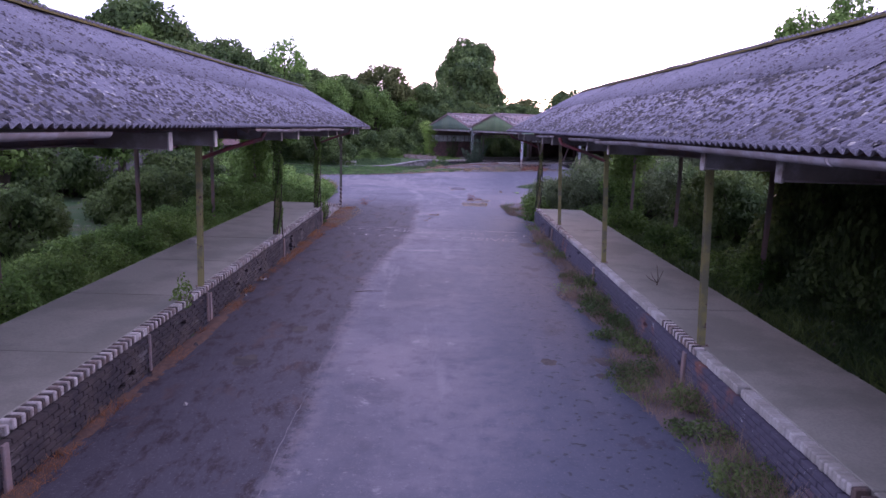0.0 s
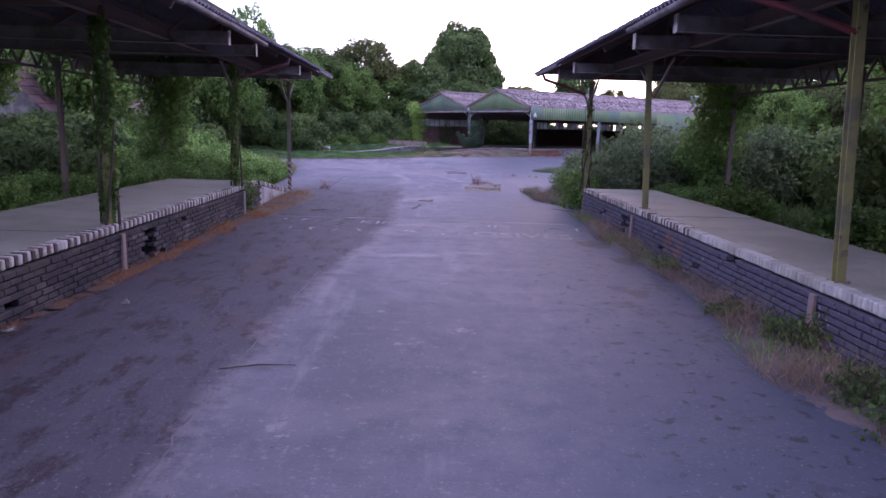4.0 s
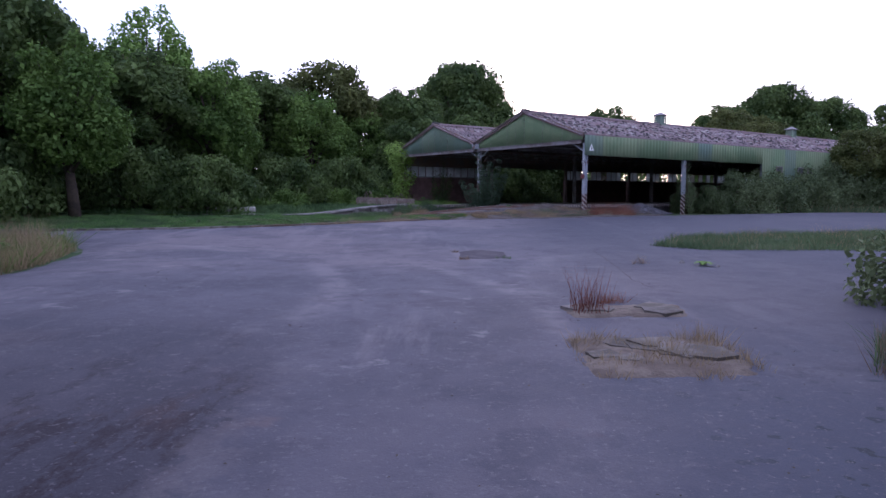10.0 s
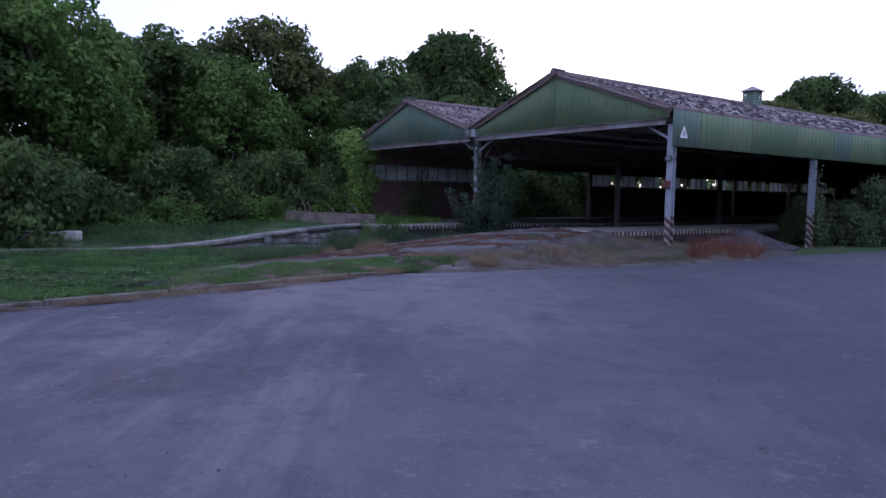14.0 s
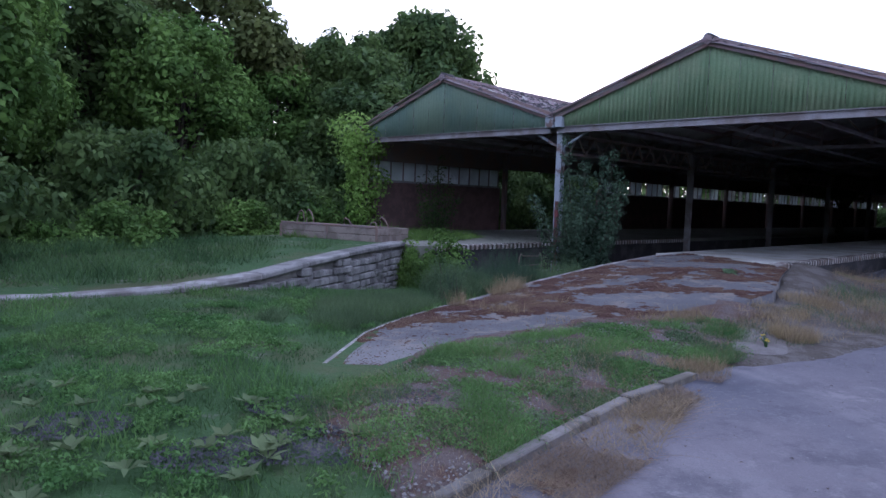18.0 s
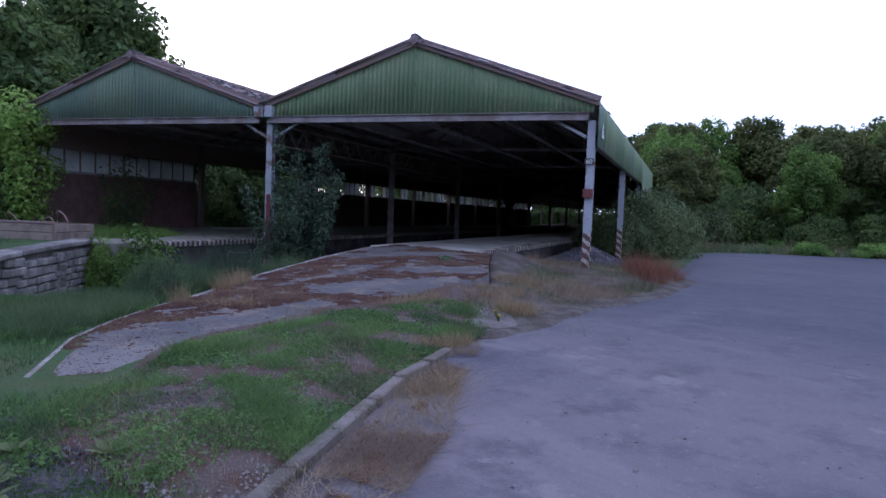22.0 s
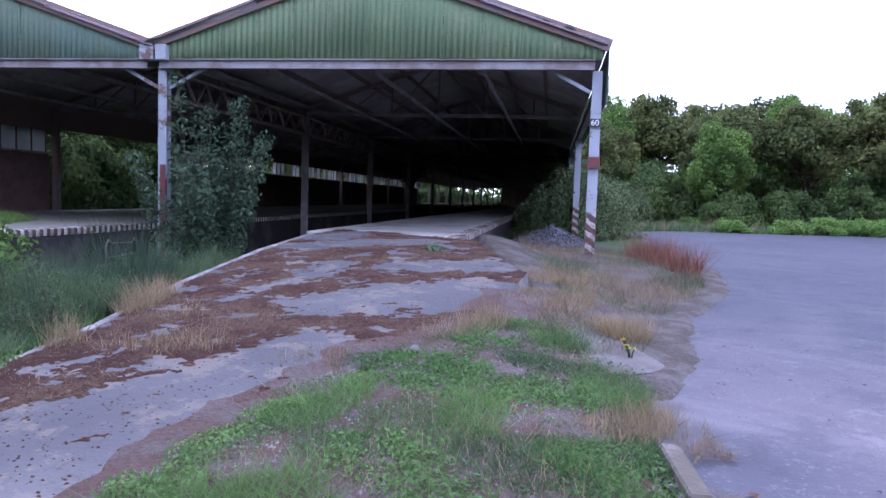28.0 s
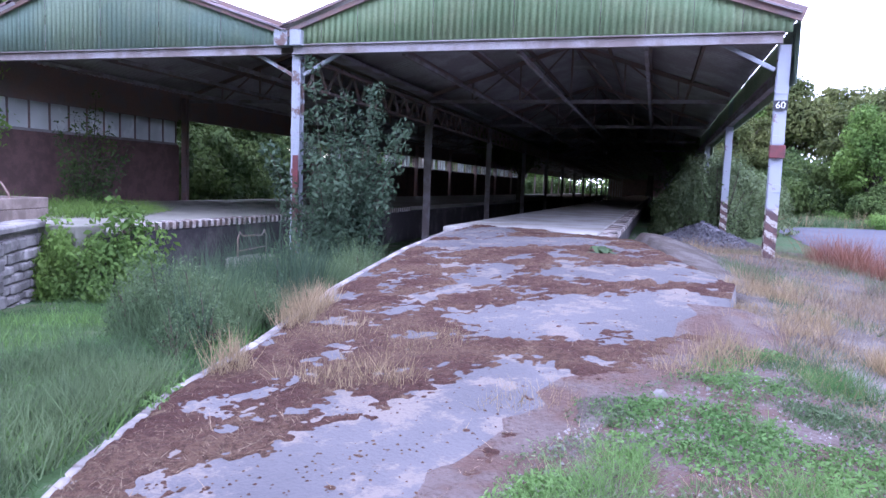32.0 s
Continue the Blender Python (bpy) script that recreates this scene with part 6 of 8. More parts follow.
def bush_lobes(rng, rx, rz, n):
    """A spreading mass that reaches the ground."""
    out = [(0, 0, rz * 0.7, rx * 0.7, rx * 0.7, rz * 0.75)]
    for k in range(n):
        t, q = rng.uniform(0, 6.2832), rng.uniform(0.35, 0.95)
        s = rng.uniform(0.22, 0.42)
        top = rz * 1.75 * (1 - 0.65 * q * q)
        out.append((rx * q * math.cos(t), rx * q * math.sin(t), top * rng.uniform(0.12, 0.95), rx * s, rx * s, rz * s * 1.1))
    return out


def tree_shape(name, rx, rz, zc, leaves, size, material, seed, label, lobes=16, trunk=True):
    """A tree of unit plan: trunk, limbs and a crown of lobes of leaves; stands at the origin."""
    rng = np.random.default_rng(seed)
    top = empty(name, Matrix(), label, "tree" if trunk else "bush")
    ls = crown_lobes(rng, rx, rz, lobes, zc) if trunk else bush_lobes(rng, rx, rz, lobes + 10)
    g = Geo()
    lean = rng.normal(0, 0.15, 2)
    mid = (lean[0], lean[1], zc * 0.6)
    if trunk:
        g.tube(((0, 0, -0.2), (lean[0] * 0.4, lean[1] * 0.4, zc * 0.3), mid, (lean[0] * 1.5, lean[1] * 1.5, zc + rz * 0.4)), (0.055 * zc, 0.042 * zc, 0.032 * zc, 0.008 * zc), 8)
    for l in ls[1:]:
        b = Vector((lean[0], lean[1], zc * rng.uniform(0.35, 0.7))) if trunk else Vector((0, 0, -0.05))
        e = Vector(l[:3])
        m = b.lerp(e, 0.5) + Vector((0, 0, 0.12 * rz))
        w = 0.016 * zc if trunk else 0.02
        g.tube((b, m, e), (w, w * 0.6, w * 0.2), 5)
    part("trunk" if trunk else "branchwork", g, BARK, top, smooth=True, kind="" if trunk else "stuff")
    part("crown", array_mesh("crown", leaf_cloud(ls, leaves, size, seed), 4, material), None, top)
    return top


def put(shape, x, y, s=1.0, sz=None, turn=None, z=None):
    """A copy of a plant at a place."""
    t = random.uniform(0, 360) if turn is None else turn
    m = Matrix.Translation((x, y, ground_z(x, y) - 0.05 if z is None else z)) @ pose(0, 0, 0, 0, 0, t) @ Matrix.Diagonal((s / shape.scale[0], s / shape.scale[1], (sz or s) / shape.scale[2], 1))
    return copy_thing(shape, m)


def planted(shape, spots, group=""):
    """Copies of a shape at all spots but the first, where the shape itself is moved."""
    if group:
        tagged(shape, group=group)
    for x, y, s, sz in spots[1:]:
        put(shape, x, y, s, sz)
    x, y, s, sz = spots[0]
    shape.matrix_world = Matrix.Translation((x, y, ground_z(x, y) - 0.05)) @ pose(0, 0, 0, 0, 0, 40) @ Matrix.Diagonal((s, s, sz, 1))


# shapes are about 8 m high (trees) and 1 m high (bushes)
oak = tree_shape("tree", 3.4, 3.5, 5.0, 21000, 0.125, LEAF_DARK, 1, "tall dark-leaved broad tree at the yard's edge", 20)
planted(oak, ((3.3, 81.9, 1.30, 1.37), (4.6, 118, 1.75, 2.16), (-15.5, 54, 1.05, 1.06), (-13.0, 60, 0.98, 0.90), (-19, 62, 1.22, 1.26), (-21, 50, 1.40, 1.42), (-17, 46, 0.95, 1.03),
              (-9.5, 70, 1.0, 0.98), (41, 107, 1.65, 1.7), (50, 112, 1.6, 1.6), (60, 110, 1.7, 1.7), (-26, 44, 1.3, 1.3), (34, 104, 1.3, 1.35), (72, 100, 1.8, 1.7), (-14, 74, 1.1, 1.1)), "trees round the yard")
ash = tree_shape("tree", 2.6, 3.6, 4.8, 18000, 0.105, LEAF_MID, 2, "green young ash tree among the others", 22)
planted(ash, ((-9.8, 62, 0.9, 0.92), (-12, 52.5, 0.85, 0.79), (-6.5, 69, 0.9, 0.87), (-16, 67, 1.15, 1.1), (-17, 40, 1.0, 1.08), (-3.5, 73, 0.9, 0.80), (-10.5, 66, 0.85, 0.88),
              (28.0, 61.0, 0.60, 0.60), (36.5, 60.5, 0.85, 0.85), (36, 71, 0.95, 0.95), (29.5, 68.5, 0.75, 0.75), (43, 62, 0.95, 1.0), (48, 58, 1.0, 1.05), (-1.5, 79, 0.8, 0.75), (-12.5, 36, 0.8, 0.85), (-13, 29, 0.85, 0.9), (22, 41, 1.35, 1.45),
              (15, 18, 1.0, 1.0), (16, 28, 1.0, 1.0), (14.5, 8, 1.1, 1.0), (-13.5, 22, 0.8, 0.85), (-14, 14, 0.9, 0.95), (-13.5, 6, 0.9, 0.9)), "trees round the yard")
lit = tree_shape("tree", 2.3, 3.9, 5.2, 12000, 0.105, LEAF_LIGHT, 3, "airy light green tree above the dark ones", 20)
planted(lit, ((-14.5, 66.3, 1.15, 1.27), (-21, 57, 1.1, 1.2), (31, 70.5, 0.75, 0.76)), "trees round the yard")
brown = tree_shape("tree", 3.2, 3.1, 5.0, 18000, 0.12, LEAF_BROWN, 4, "round-headed tree with olive-brown leaves", 18)
planted(brown, ((-6.1, 73.2, 1.15, 1.20), (24.0, 64.6, 0.60, 0.58), (30.4, 61.6, 0.75, 0.74), (31.6, 58.4, 0.72, 0.74), (32.6, 54.8, 0.80, 0.82), (33.5, 51.0, 0.82, 0.88), (29, 91, 1.15, 1.15), (37.5, 74, 1.0, 1.0), (-11, 80, 1.0, 1.0), (45, 68, 1.0, 1.05), (24, 76, 0.85, 0.85), (12.2, 105, 0.9, 0.98), (40.5, 70, 1.0, 1.05), (33, 71.5, 0.9, 0.9), (50, 66, 1.1, 1.15), (54, 60, 1.1, 1.2)), "trees round the yard")

bush = tree_shape("bush", 0.62, 0.52, 0.52, 7000, 0.032, LEAF_MID, 11, "dense green bush at the edge of the asphalt", 14, False)
planted(bush, ((-8.3, 33.2, 1.5, 1.3), (-7.4, 35.0, 1.3, 1.2), (-8.6, 36.6, 1.6, 1.3), (-7.2, 38.4, 1.2, 0.9), (-9.6, 34.6, 1.7, 1.5), (-7.6, 31.4, 1.2, 1.1), (-9.3, 30.0, 1.5, 1.3), (-6.9, 29.0, 1.0, 0.9),
               (-10.5, 38.5, 1.6, 1.2), (-8.0, 27.6, 1.2, 1.0), (-9.9, 41.2, 1.6, 1.0), (-11.5, 44, 1.8, 1.2), (-9.5, 56.8, 1.5, 1.3), (-8.3, 57.8, 1.2, 1.2), (6.6, 24.8, 1.4, 1.3), (6.4, 28.2, 1.2, 1.0),
               (7.0, 21, 1.5, 1.3), (7.5, 17, 1.6, 1.4), (-11.2, 58.4, 2.0, 1.6), (-6.3, 61.0, 1.7, 1.4), (-4.2, 64.4, 1.8, 1.5), (-2.4, 66.5, 1.8, 1.7), (0.5, 69.8, 1.8, 1.9), (3.6, 73.5, 2.2, 2.4)), "bushes along the edge")
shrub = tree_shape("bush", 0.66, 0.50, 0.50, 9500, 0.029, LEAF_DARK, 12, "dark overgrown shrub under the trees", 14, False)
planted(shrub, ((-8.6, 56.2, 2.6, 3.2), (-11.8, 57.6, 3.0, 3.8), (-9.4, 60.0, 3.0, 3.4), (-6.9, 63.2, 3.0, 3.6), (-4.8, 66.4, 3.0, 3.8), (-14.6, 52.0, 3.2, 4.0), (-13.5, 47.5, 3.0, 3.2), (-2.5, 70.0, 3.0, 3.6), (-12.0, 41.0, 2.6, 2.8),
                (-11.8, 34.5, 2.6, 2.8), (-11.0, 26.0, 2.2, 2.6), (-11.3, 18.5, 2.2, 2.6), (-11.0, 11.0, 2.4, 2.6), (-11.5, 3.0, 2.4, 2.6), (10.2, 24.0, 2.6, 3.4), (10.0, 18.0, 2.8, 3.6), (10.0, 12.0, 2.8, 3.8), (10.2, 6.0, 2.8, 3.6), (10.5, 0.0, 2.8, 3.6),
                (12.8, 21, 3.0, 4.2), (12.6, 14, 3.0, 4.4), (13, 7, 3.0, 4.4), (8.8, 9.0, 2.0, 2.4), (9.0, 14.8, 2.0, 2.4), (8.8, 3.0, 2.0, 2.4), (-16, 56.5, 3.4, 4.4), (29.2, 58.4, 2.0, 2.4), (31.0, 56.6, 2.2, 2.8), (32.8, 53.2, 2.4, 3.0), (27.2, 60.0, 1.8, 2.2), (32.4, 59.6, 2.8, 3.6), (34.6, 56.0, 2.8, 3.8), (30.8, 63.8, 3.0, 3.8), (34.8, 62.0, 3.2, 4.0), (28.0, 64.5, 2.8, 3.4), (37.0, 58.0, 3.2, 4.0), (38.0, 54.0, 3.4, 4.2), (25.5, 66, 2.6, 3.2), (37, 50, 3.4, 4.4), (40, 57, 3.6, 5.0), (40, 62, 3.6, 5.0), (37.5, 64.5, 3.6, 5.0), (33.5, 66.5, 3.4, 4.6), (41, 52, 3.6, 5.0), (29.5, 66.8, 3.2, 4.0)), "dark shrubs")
willow = tree_shape("bush", 0.70, 0.55, 0.55, 9000, 0.026, LEAF_GREY, 13, "loose grey-green buddleia bush", 18, False)
planted(willow, ((4.9, 32.2, 1.3, 1.2), (5.6, 34.4, 1.5, 1.5), (6.4, 32.0, 2.0, 2.2), (4.6, 30.4, 1.0, 1.1), (5.6, 31.2, 1.7, 2.0), (6.9, 30.4, 2.0, 2.4), (7.6, 32.8, 2.3, 2.7), (5.3, 33.4, 1.3, 1.5), (9.6, 33.4, 2.4, 3.0), (11.6, 35.6, 2.4, 2.6), (5.0, 29.2, 1.1, 1.3), (8.9, 29.8, 2.2, 2.6), (15.2, 59.8, 1.8, 2.3), (17.2, 61.2, 2.0, 2.5), (19.6, 62.8, 2.2, 2.8), (22.5, 64.3, 2.4, 3.0), (25, 64.0, 2.0, 2.0), (20.9, 62.9, 1.4, 1.3),
                 (13.6, 59.4, 1.2, 1.5), (12.3, 59.5, 0.9, 1.6)), "buddleia bushes")
# the hedge's sunlight is in its pale leaf colour
hedge = tree_shape("bush", 0.7, 0.42, 0.35, 7000, 0.030, LEAF_LIGHT, 14, "low bramble hedge by the verge, sunlight put into its leaf colour", 14, False)
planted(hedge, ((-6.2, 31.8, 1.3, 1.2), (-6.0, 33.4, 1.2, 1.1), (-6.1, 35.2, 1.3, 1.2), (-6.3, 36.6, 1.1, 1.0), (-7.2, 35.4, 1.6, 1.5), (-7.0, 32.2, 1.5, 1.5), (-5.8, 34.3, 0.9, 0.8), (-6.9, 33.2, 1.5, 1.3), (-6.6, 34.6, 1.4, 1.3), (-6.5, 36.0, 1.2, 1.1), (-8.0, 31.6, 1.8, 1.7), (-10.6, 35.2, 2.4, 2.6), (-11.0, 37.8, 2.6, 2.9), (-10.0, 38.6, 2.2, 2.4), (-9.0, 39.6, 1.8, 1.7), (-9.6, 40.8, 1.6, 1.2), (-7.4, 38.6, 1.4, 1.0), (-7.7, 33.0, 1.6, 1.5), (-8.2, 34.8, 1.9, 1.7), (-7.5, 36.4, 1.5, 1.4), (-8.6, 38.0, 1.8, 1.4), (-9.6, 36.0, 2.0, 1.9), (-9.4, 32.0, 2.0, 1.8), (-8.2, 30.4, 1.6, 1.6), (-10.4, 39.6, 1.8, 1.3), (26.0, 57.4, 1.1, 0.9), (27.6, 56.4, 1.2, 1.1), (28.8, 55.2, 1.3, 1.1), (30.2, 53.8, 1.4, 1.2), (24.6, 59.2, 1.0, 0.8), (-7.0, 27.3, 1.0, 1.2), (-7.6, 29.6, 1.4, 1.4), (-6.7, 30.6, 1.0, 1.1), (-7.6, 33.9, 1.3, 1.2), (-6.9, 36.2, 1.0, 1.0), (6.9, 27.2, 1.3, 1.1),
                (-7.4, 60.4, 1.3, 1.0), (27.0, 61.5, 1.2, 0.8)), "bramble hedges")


def behind_shed():
    """Trees and shrubs that close the view through the warehouse's open rear side, oaks added to keep sky light out,
    and the woods beyond.
    """
    rng = np.random.default_rng(77)
    for k in range(20):
        sx = -1.0 + 6.0 * k
        for a, shape, s, sz in ((-9.6, shrub, 2.6, 3.0), (-13.0, (ash, oak, brown)[k % 3], 0.8, 0.85)):
            aa, ss = a + rng.uniform(-0.8, 0.8), sx + rng.uniform(-1.5, 1.5)
            put(shape, VX + aa * UX + ss * WX, VY + aa * UY + ss * WY, s * rng.uniform(0.9, 1.15), sz * rng.uniform(0.85, 1.15))
    for a, ss, sc in ((-8.8, 5.0, 2.2), (-9.2, 7.4, 2.6), (-8.9, 10.0, 2.4), (-9.4, 12.6, 2.4), (-12.0, 6.0, 3.2), (-12.0, 9.4, 3.2), (-12.2, 13.0, 3.2), (-15.0, 4.0, 3.6), (-15.0, 8.0, 3.6), (-15.0, 12.0, 3.6), (-11.5, 2.0, 3.0), (-11.0, -1.5, 2.8), (-14.0, 16.5, 3.4), (-11.0, 17.0, 3.0)):
        put(shrub, VX + a * UX + ss * WX, VY + a * UY + ss * WY, sc, sc * 1.45)
    # oaks added over these shrubs so their crowns keep the sky off
    for a, ss, sc in ((-11.0, 3.5, 0.85), (-10.6, 7.2, 0.9), (-10.8, 10.8, 0.85), (-11.2, 14.4, 0.9)):
        put(oak, VX + a * UX + ss * WX, VY + a * UY + ss * WY, sc, sc * 0.8)
    for x, y, sc in ((-11.3, 30.2, 2.6), (-12.0, 32.8, 2.8), (-10.6, 27.6, 2.2), (-10.4, 24.6, 2.2)):
        put(shrub, x, y, sc, sc * 1.1)
    for k in range(11):
        put(hedge, -8.4 + rng.uniform(-0.5, 0.5), 3.5 + 2.2 * k, 1.5, 1.3)
    for x, y in ((10.6, 30.4), (12.6, 30.0), (13.6, 33.0), (15.6, 34.4), (11.8, 27.0)):
        put(shrub, x, y, 2.6, 3.2)
    for k in range(8):
        put(shrub, 9.3 + rng.uniform(-0.3, 0.3), -1.0 + 2.5 * k, 2.0, 4.8)
    # oaks added above the bed by the +x dock to block the sky
    for k in range(6):
        put(oak, 10.4 + rng.uniform(-0.3, 0.3), -2.0 + 4.0 * k, 0.78, 0.74)
    for k in range(3):
        put(shrub, VX + (1.5 - 4 * k) * UX + 116 * WX, VY + (1.5 - 4 * k) * UY + 116 * WY, 3.0, 3.0)
    for x, y in ((-20, 57), (-18, 51), (-17.5, 60), (-15, 62), (-12, 65), (-9, 67.5), (-7, 72), (-16, 43), (-18, 38), (-17, 32), (-16, 25), (-16, 18), (-16, 10), (-16, 2)):
        put(shrub, x, y, 3.2, 4.2)
    lobes = []
    for k in range(110):
        t = 6.2832 * k / 110
        r = 150 + rng.uniform(-25, 25)
        h = rng.uniform(5, 8)
        lobes.append((10 + r * math.sin(t), 50 + r * math.cos(t), h * 0.6, 9, 9, h))
    ob = new("far_woods", array_mesh("far_woods", leaf_cloud(lobes, 45000, 0.75, 78), 4, LEAF_DARK))
    tagged(ob, "distant woods all round the site", "woods", kind="stuff")


behind_shed()


def sapling(x, y, h, leaves, material, label, seed, spread=0.9, size=0.045):
    """A young tree of upright stems with leaves along them."""
    rng = np.random.default_rng(seed)
    top = empty("sapling", Matrix.Translation((x, y, ground_z(x, y) - 0.03)), label, "sapling")
    g, lobes = Geo(), []
    for k in range(13):
        t, r = rng.uniform(0, 6.2832), spread * rng.uniform(0.15, 1.0)
        hh = h * rng.uniform(0.55, 1.0) * (1.08 - 0.45 * r / spread)
        pts = [(0.05 * math.cos(t), 0.05 * math.sin(t), 0)] + [(r * math.cos(t) * q ** 0.8, r * math.sin(t) * q ** 0.8, hh * q) for q in (0.3, 0.6, 0.85, 1.0)]
        g.tube(pts, (0.016, 0.013, 0.009, 0.006, 0.003), 5)
        for q in np.linspace(0.12, 1.0, 9):
            s = 0.27 * (1.15 - 0.6 * q)
            lobes.append((r * math.cos(t) * q ** 0.8, r * math.sin(t) * q ** 0.8, hh * q, s, s, s * 0.9))
    part("branchwork", g, BARK, top, smooth=True, kind="stuff")
    part("leaves", array_mesh("leaves", leaf_cloud(lobes, leaves, size, seed, 0.1, 0.42), 4, material), None, top)


sapling(3.05, 59.4, 3.35, 17000, LEAF_SLATE, "blue-green sapling against the valley post", 21, 1.8, 0.038)
sapling(11.9, 58.35, 2.7, 1500, LEAF_GREY, "thin sapling climbing beside the second post", 22, 0.5)
sapling(1.2, 66.0, 2.7, 2500, LEAF_DARK, "small tree growing inside the open shed", 23, 1.0)


def ivy(name, x, y, z0, z1, r, leaves, material, label, seed, size=0.06, fall=1.0):
    rng = np.random.default_rng(seed)
    lobes = []
    n = max(5, int((z1 - z0) / 0.25))
    for k in range(n):
        t = rng.uniform(0, 6.2832)
        q = k / (n - 1)
        rr = r * (0.55 + 0.55 * q ** fall) * rng.uniform(0.75, 1.15)
        lobes.append((x + 0.35 * rr * math.cos(t), y + 0.35 * rr * math.sin(t), z0 + (z1 - z0) * q, rr, rr, 0.3 + 0.3 * rr))
    top = empty(name, Matrix(), label, "ivy")
    part("leaves", array_mesh("leaves", leaf_cloud(lobes, leaves, size, seed, 0.25), 4, material), None, top)
    g = Geo()
    for k in range(4):
        t = 1.57 * k
        g.tube([(x + 0.12 * math.cos(t + q), y + 0.12 * math.sin(t + q), z0 + (z1 - z0) * q / 3) for q in range(4)], (0.02, 0.016, 0.012, 0.006), 5)
    part("vine", g, BARK, top)


# back-post ivy takes paler leaves than the rest, for sunlight on it
ivy("ivy", -8.05, 31.4, 0.0, 3.3, 0.95, 6500, LEAF_LIGHT, "thick ivy hanging over a back post, leaves coloured pale for sunlight", 41, 0.07)
ivy("ivy", 7.7, 28.7, 0.0, 3.4, 0.95, 6500, LEAF_LIGHT, "thick ivy hanging over a back post, leaves coloured pale for sunlight", 42, 0.07)
# leaf colour raised to stand for sun shining through the creeper
ivy("ivy", -0.98, 65.9, 0.6, 3.45, 0.62, 4200, foliage("creeper_leaf_backlit", (0.20, 0.34, 0.07), (0.26, 0.38, 0.09), 0.5), "creeper covering the gable's corner post, coloured bright as if lit from behind", 43, 0.06, 0.6)
ivy("ivy", -4.31, 19.23, 0.62, 3.1, 0.105, 4200, LEAF_MID, "ivy climbing a dock post", 44, 0.035, 0.2)
ivy("ivy", -4.31, 25.33, 0.6, 3.1, 0.10, 3600, LEAF_MID, "ivy climbing a dock post", 45, 0.035, 0.2)
ivy("ivy", 4.0, 27.78, 0.5, 2.6, 0.075, 900, LEAF_DARK, "ivy climbing a dock post", 46, 0.04, 0.2)
ivy("ivy", 3.95, 28.3, 0.0, 0.7, 0.5, 1300, LEAF_MID, "ivy mound at the foot of a post", 47, 0.05, 0.1)
ivy("ivy", -4.28, 12.2, 0.05, 0.75, 0.16, 500, LEAF_MID, "tuft of creeper over the dock edge", 48, 0.035, 0.2)
ivy("ivy", -4.2, 25.7, 0.05, 0.7, 0.25, 700, LEAF_MID, "tuft of creeper over the dock edge", 49, 0.04, 0.2)
ivy("ivy", -0.35, 60.45, -0.2, 0.5, 0.22, 700, LEAF_MID, "creeper hanging down the stone wall", 50, 0.04, 0.2)
ivy("ivy", 0.35, 60.1, -0.3, 0.55, 0.4, 1300, LEAF_MID, "creeper hanging down the stone wall", 51, 0.05, 0.2)


def scatter(poly, n, seed):
    """Random points inside an outline."""
    rng = np.random.default_rng(seed)
    p = np.array(poly, float)
    got, have = [], 0
    while have < n:
        q = rng.uniform(p.min(0), p.max(0), (max(200, n), 2))
        odd = np.zeros(len(q), bool)
        for (x0, y0), (x1, y1) in zip(p, np.roll(p, 1, 0)):
            if y0 != y1:
                odd ^= ((y0 > q[:, 1]) != (y1 > q[:, 1])) & (q[:, 0] < (x1 - x0) * (q[:, 1] - y0) / (y1 - y0) + x0)
        got.append(q[odd])
        have += len(got[-1])
    return np.concatenate(got)[:n]


def turf(name, poly, n, h, width, material, label, seed, clump=0.5, height=ground_z, lift=-0.03, lean=0.45, thresh=-1.0, freq=1.2):
    """Blades over an outline, taller and thicker in clumps."""
    rng = np.random.default_rng(seed)
    pts = scatter(poly, n, seed)
    k = np.array([noise.noise(Vector((x * freq, y * freq, seed))) for x, y in pts])
    keep = k > thresh
    pts, k = pts[keep], k[keep]
    z = np.array([height(x, y) + lift for x, y in pts])
    hs = h * rng.uniform(0.45, 1.2, len(pts)) * (1 + clump * k * 1.6).clip(0.3, 2.2)
    ob = new(name, array_mesh(name, blades(np.column_stack([pts, z]), hs, width, seed, lean), 3, material))
    return tagged(ob, label, "grass", kind="stuff")


LAWN = ((-14, 45.14), (-9, 45.75), (-6.5, 46.34), (-4.6, 47.23), (-3.4, 48.21), (-2.3, 49.04), (-1.69, 49.59), (-1.52, 50.73), (-2.11, 51.02), (-2.84, 51.11), (-2.4, 51.9), (-2.0, 52.92), (-1.15, 54.0), (0.6, 55.55), (1.54, 57.06), (0.61, 59.51), (-0.5, 59.86), (-2.4, 56.94), (-3.2, 55.93), (-5.6, 54.63), (-9.4, 54.22), (-14, 54))
turf("lawn_grass", LAWN, 130000, 0.05, 0.004, GRASS, "rough green grass beside the ramp", 61, 0.7)
turf("lawn_tufts", LAWN, 70000, 0.075, 0.0045, GRASS_BRIGHT, "brighter tufts in the rough grass", 62, 0.9, thresh=0.1)
turf("ramp_side_weeds", ((-2.25, 52.7), (-1.55, 53.6), (-0.9, 54.25), (-1.3, 55.0), (-2.4, 54.4), (-3.2, 53.4)), 12000, 0.13, 0.0034, LEAF_WEED, "grey-green weeds along the ramp's edge", 160, 0.9, thresh=-0.1, lean=0.5)
EARTH_DRY = worn("dry_weedy_earth", (0.082, 0.068, 0.058), (0.130, 0.114, 0.104), 3.2, 0.95, 38.0, 1.0, 0.42, 0.6, dist=0.03)
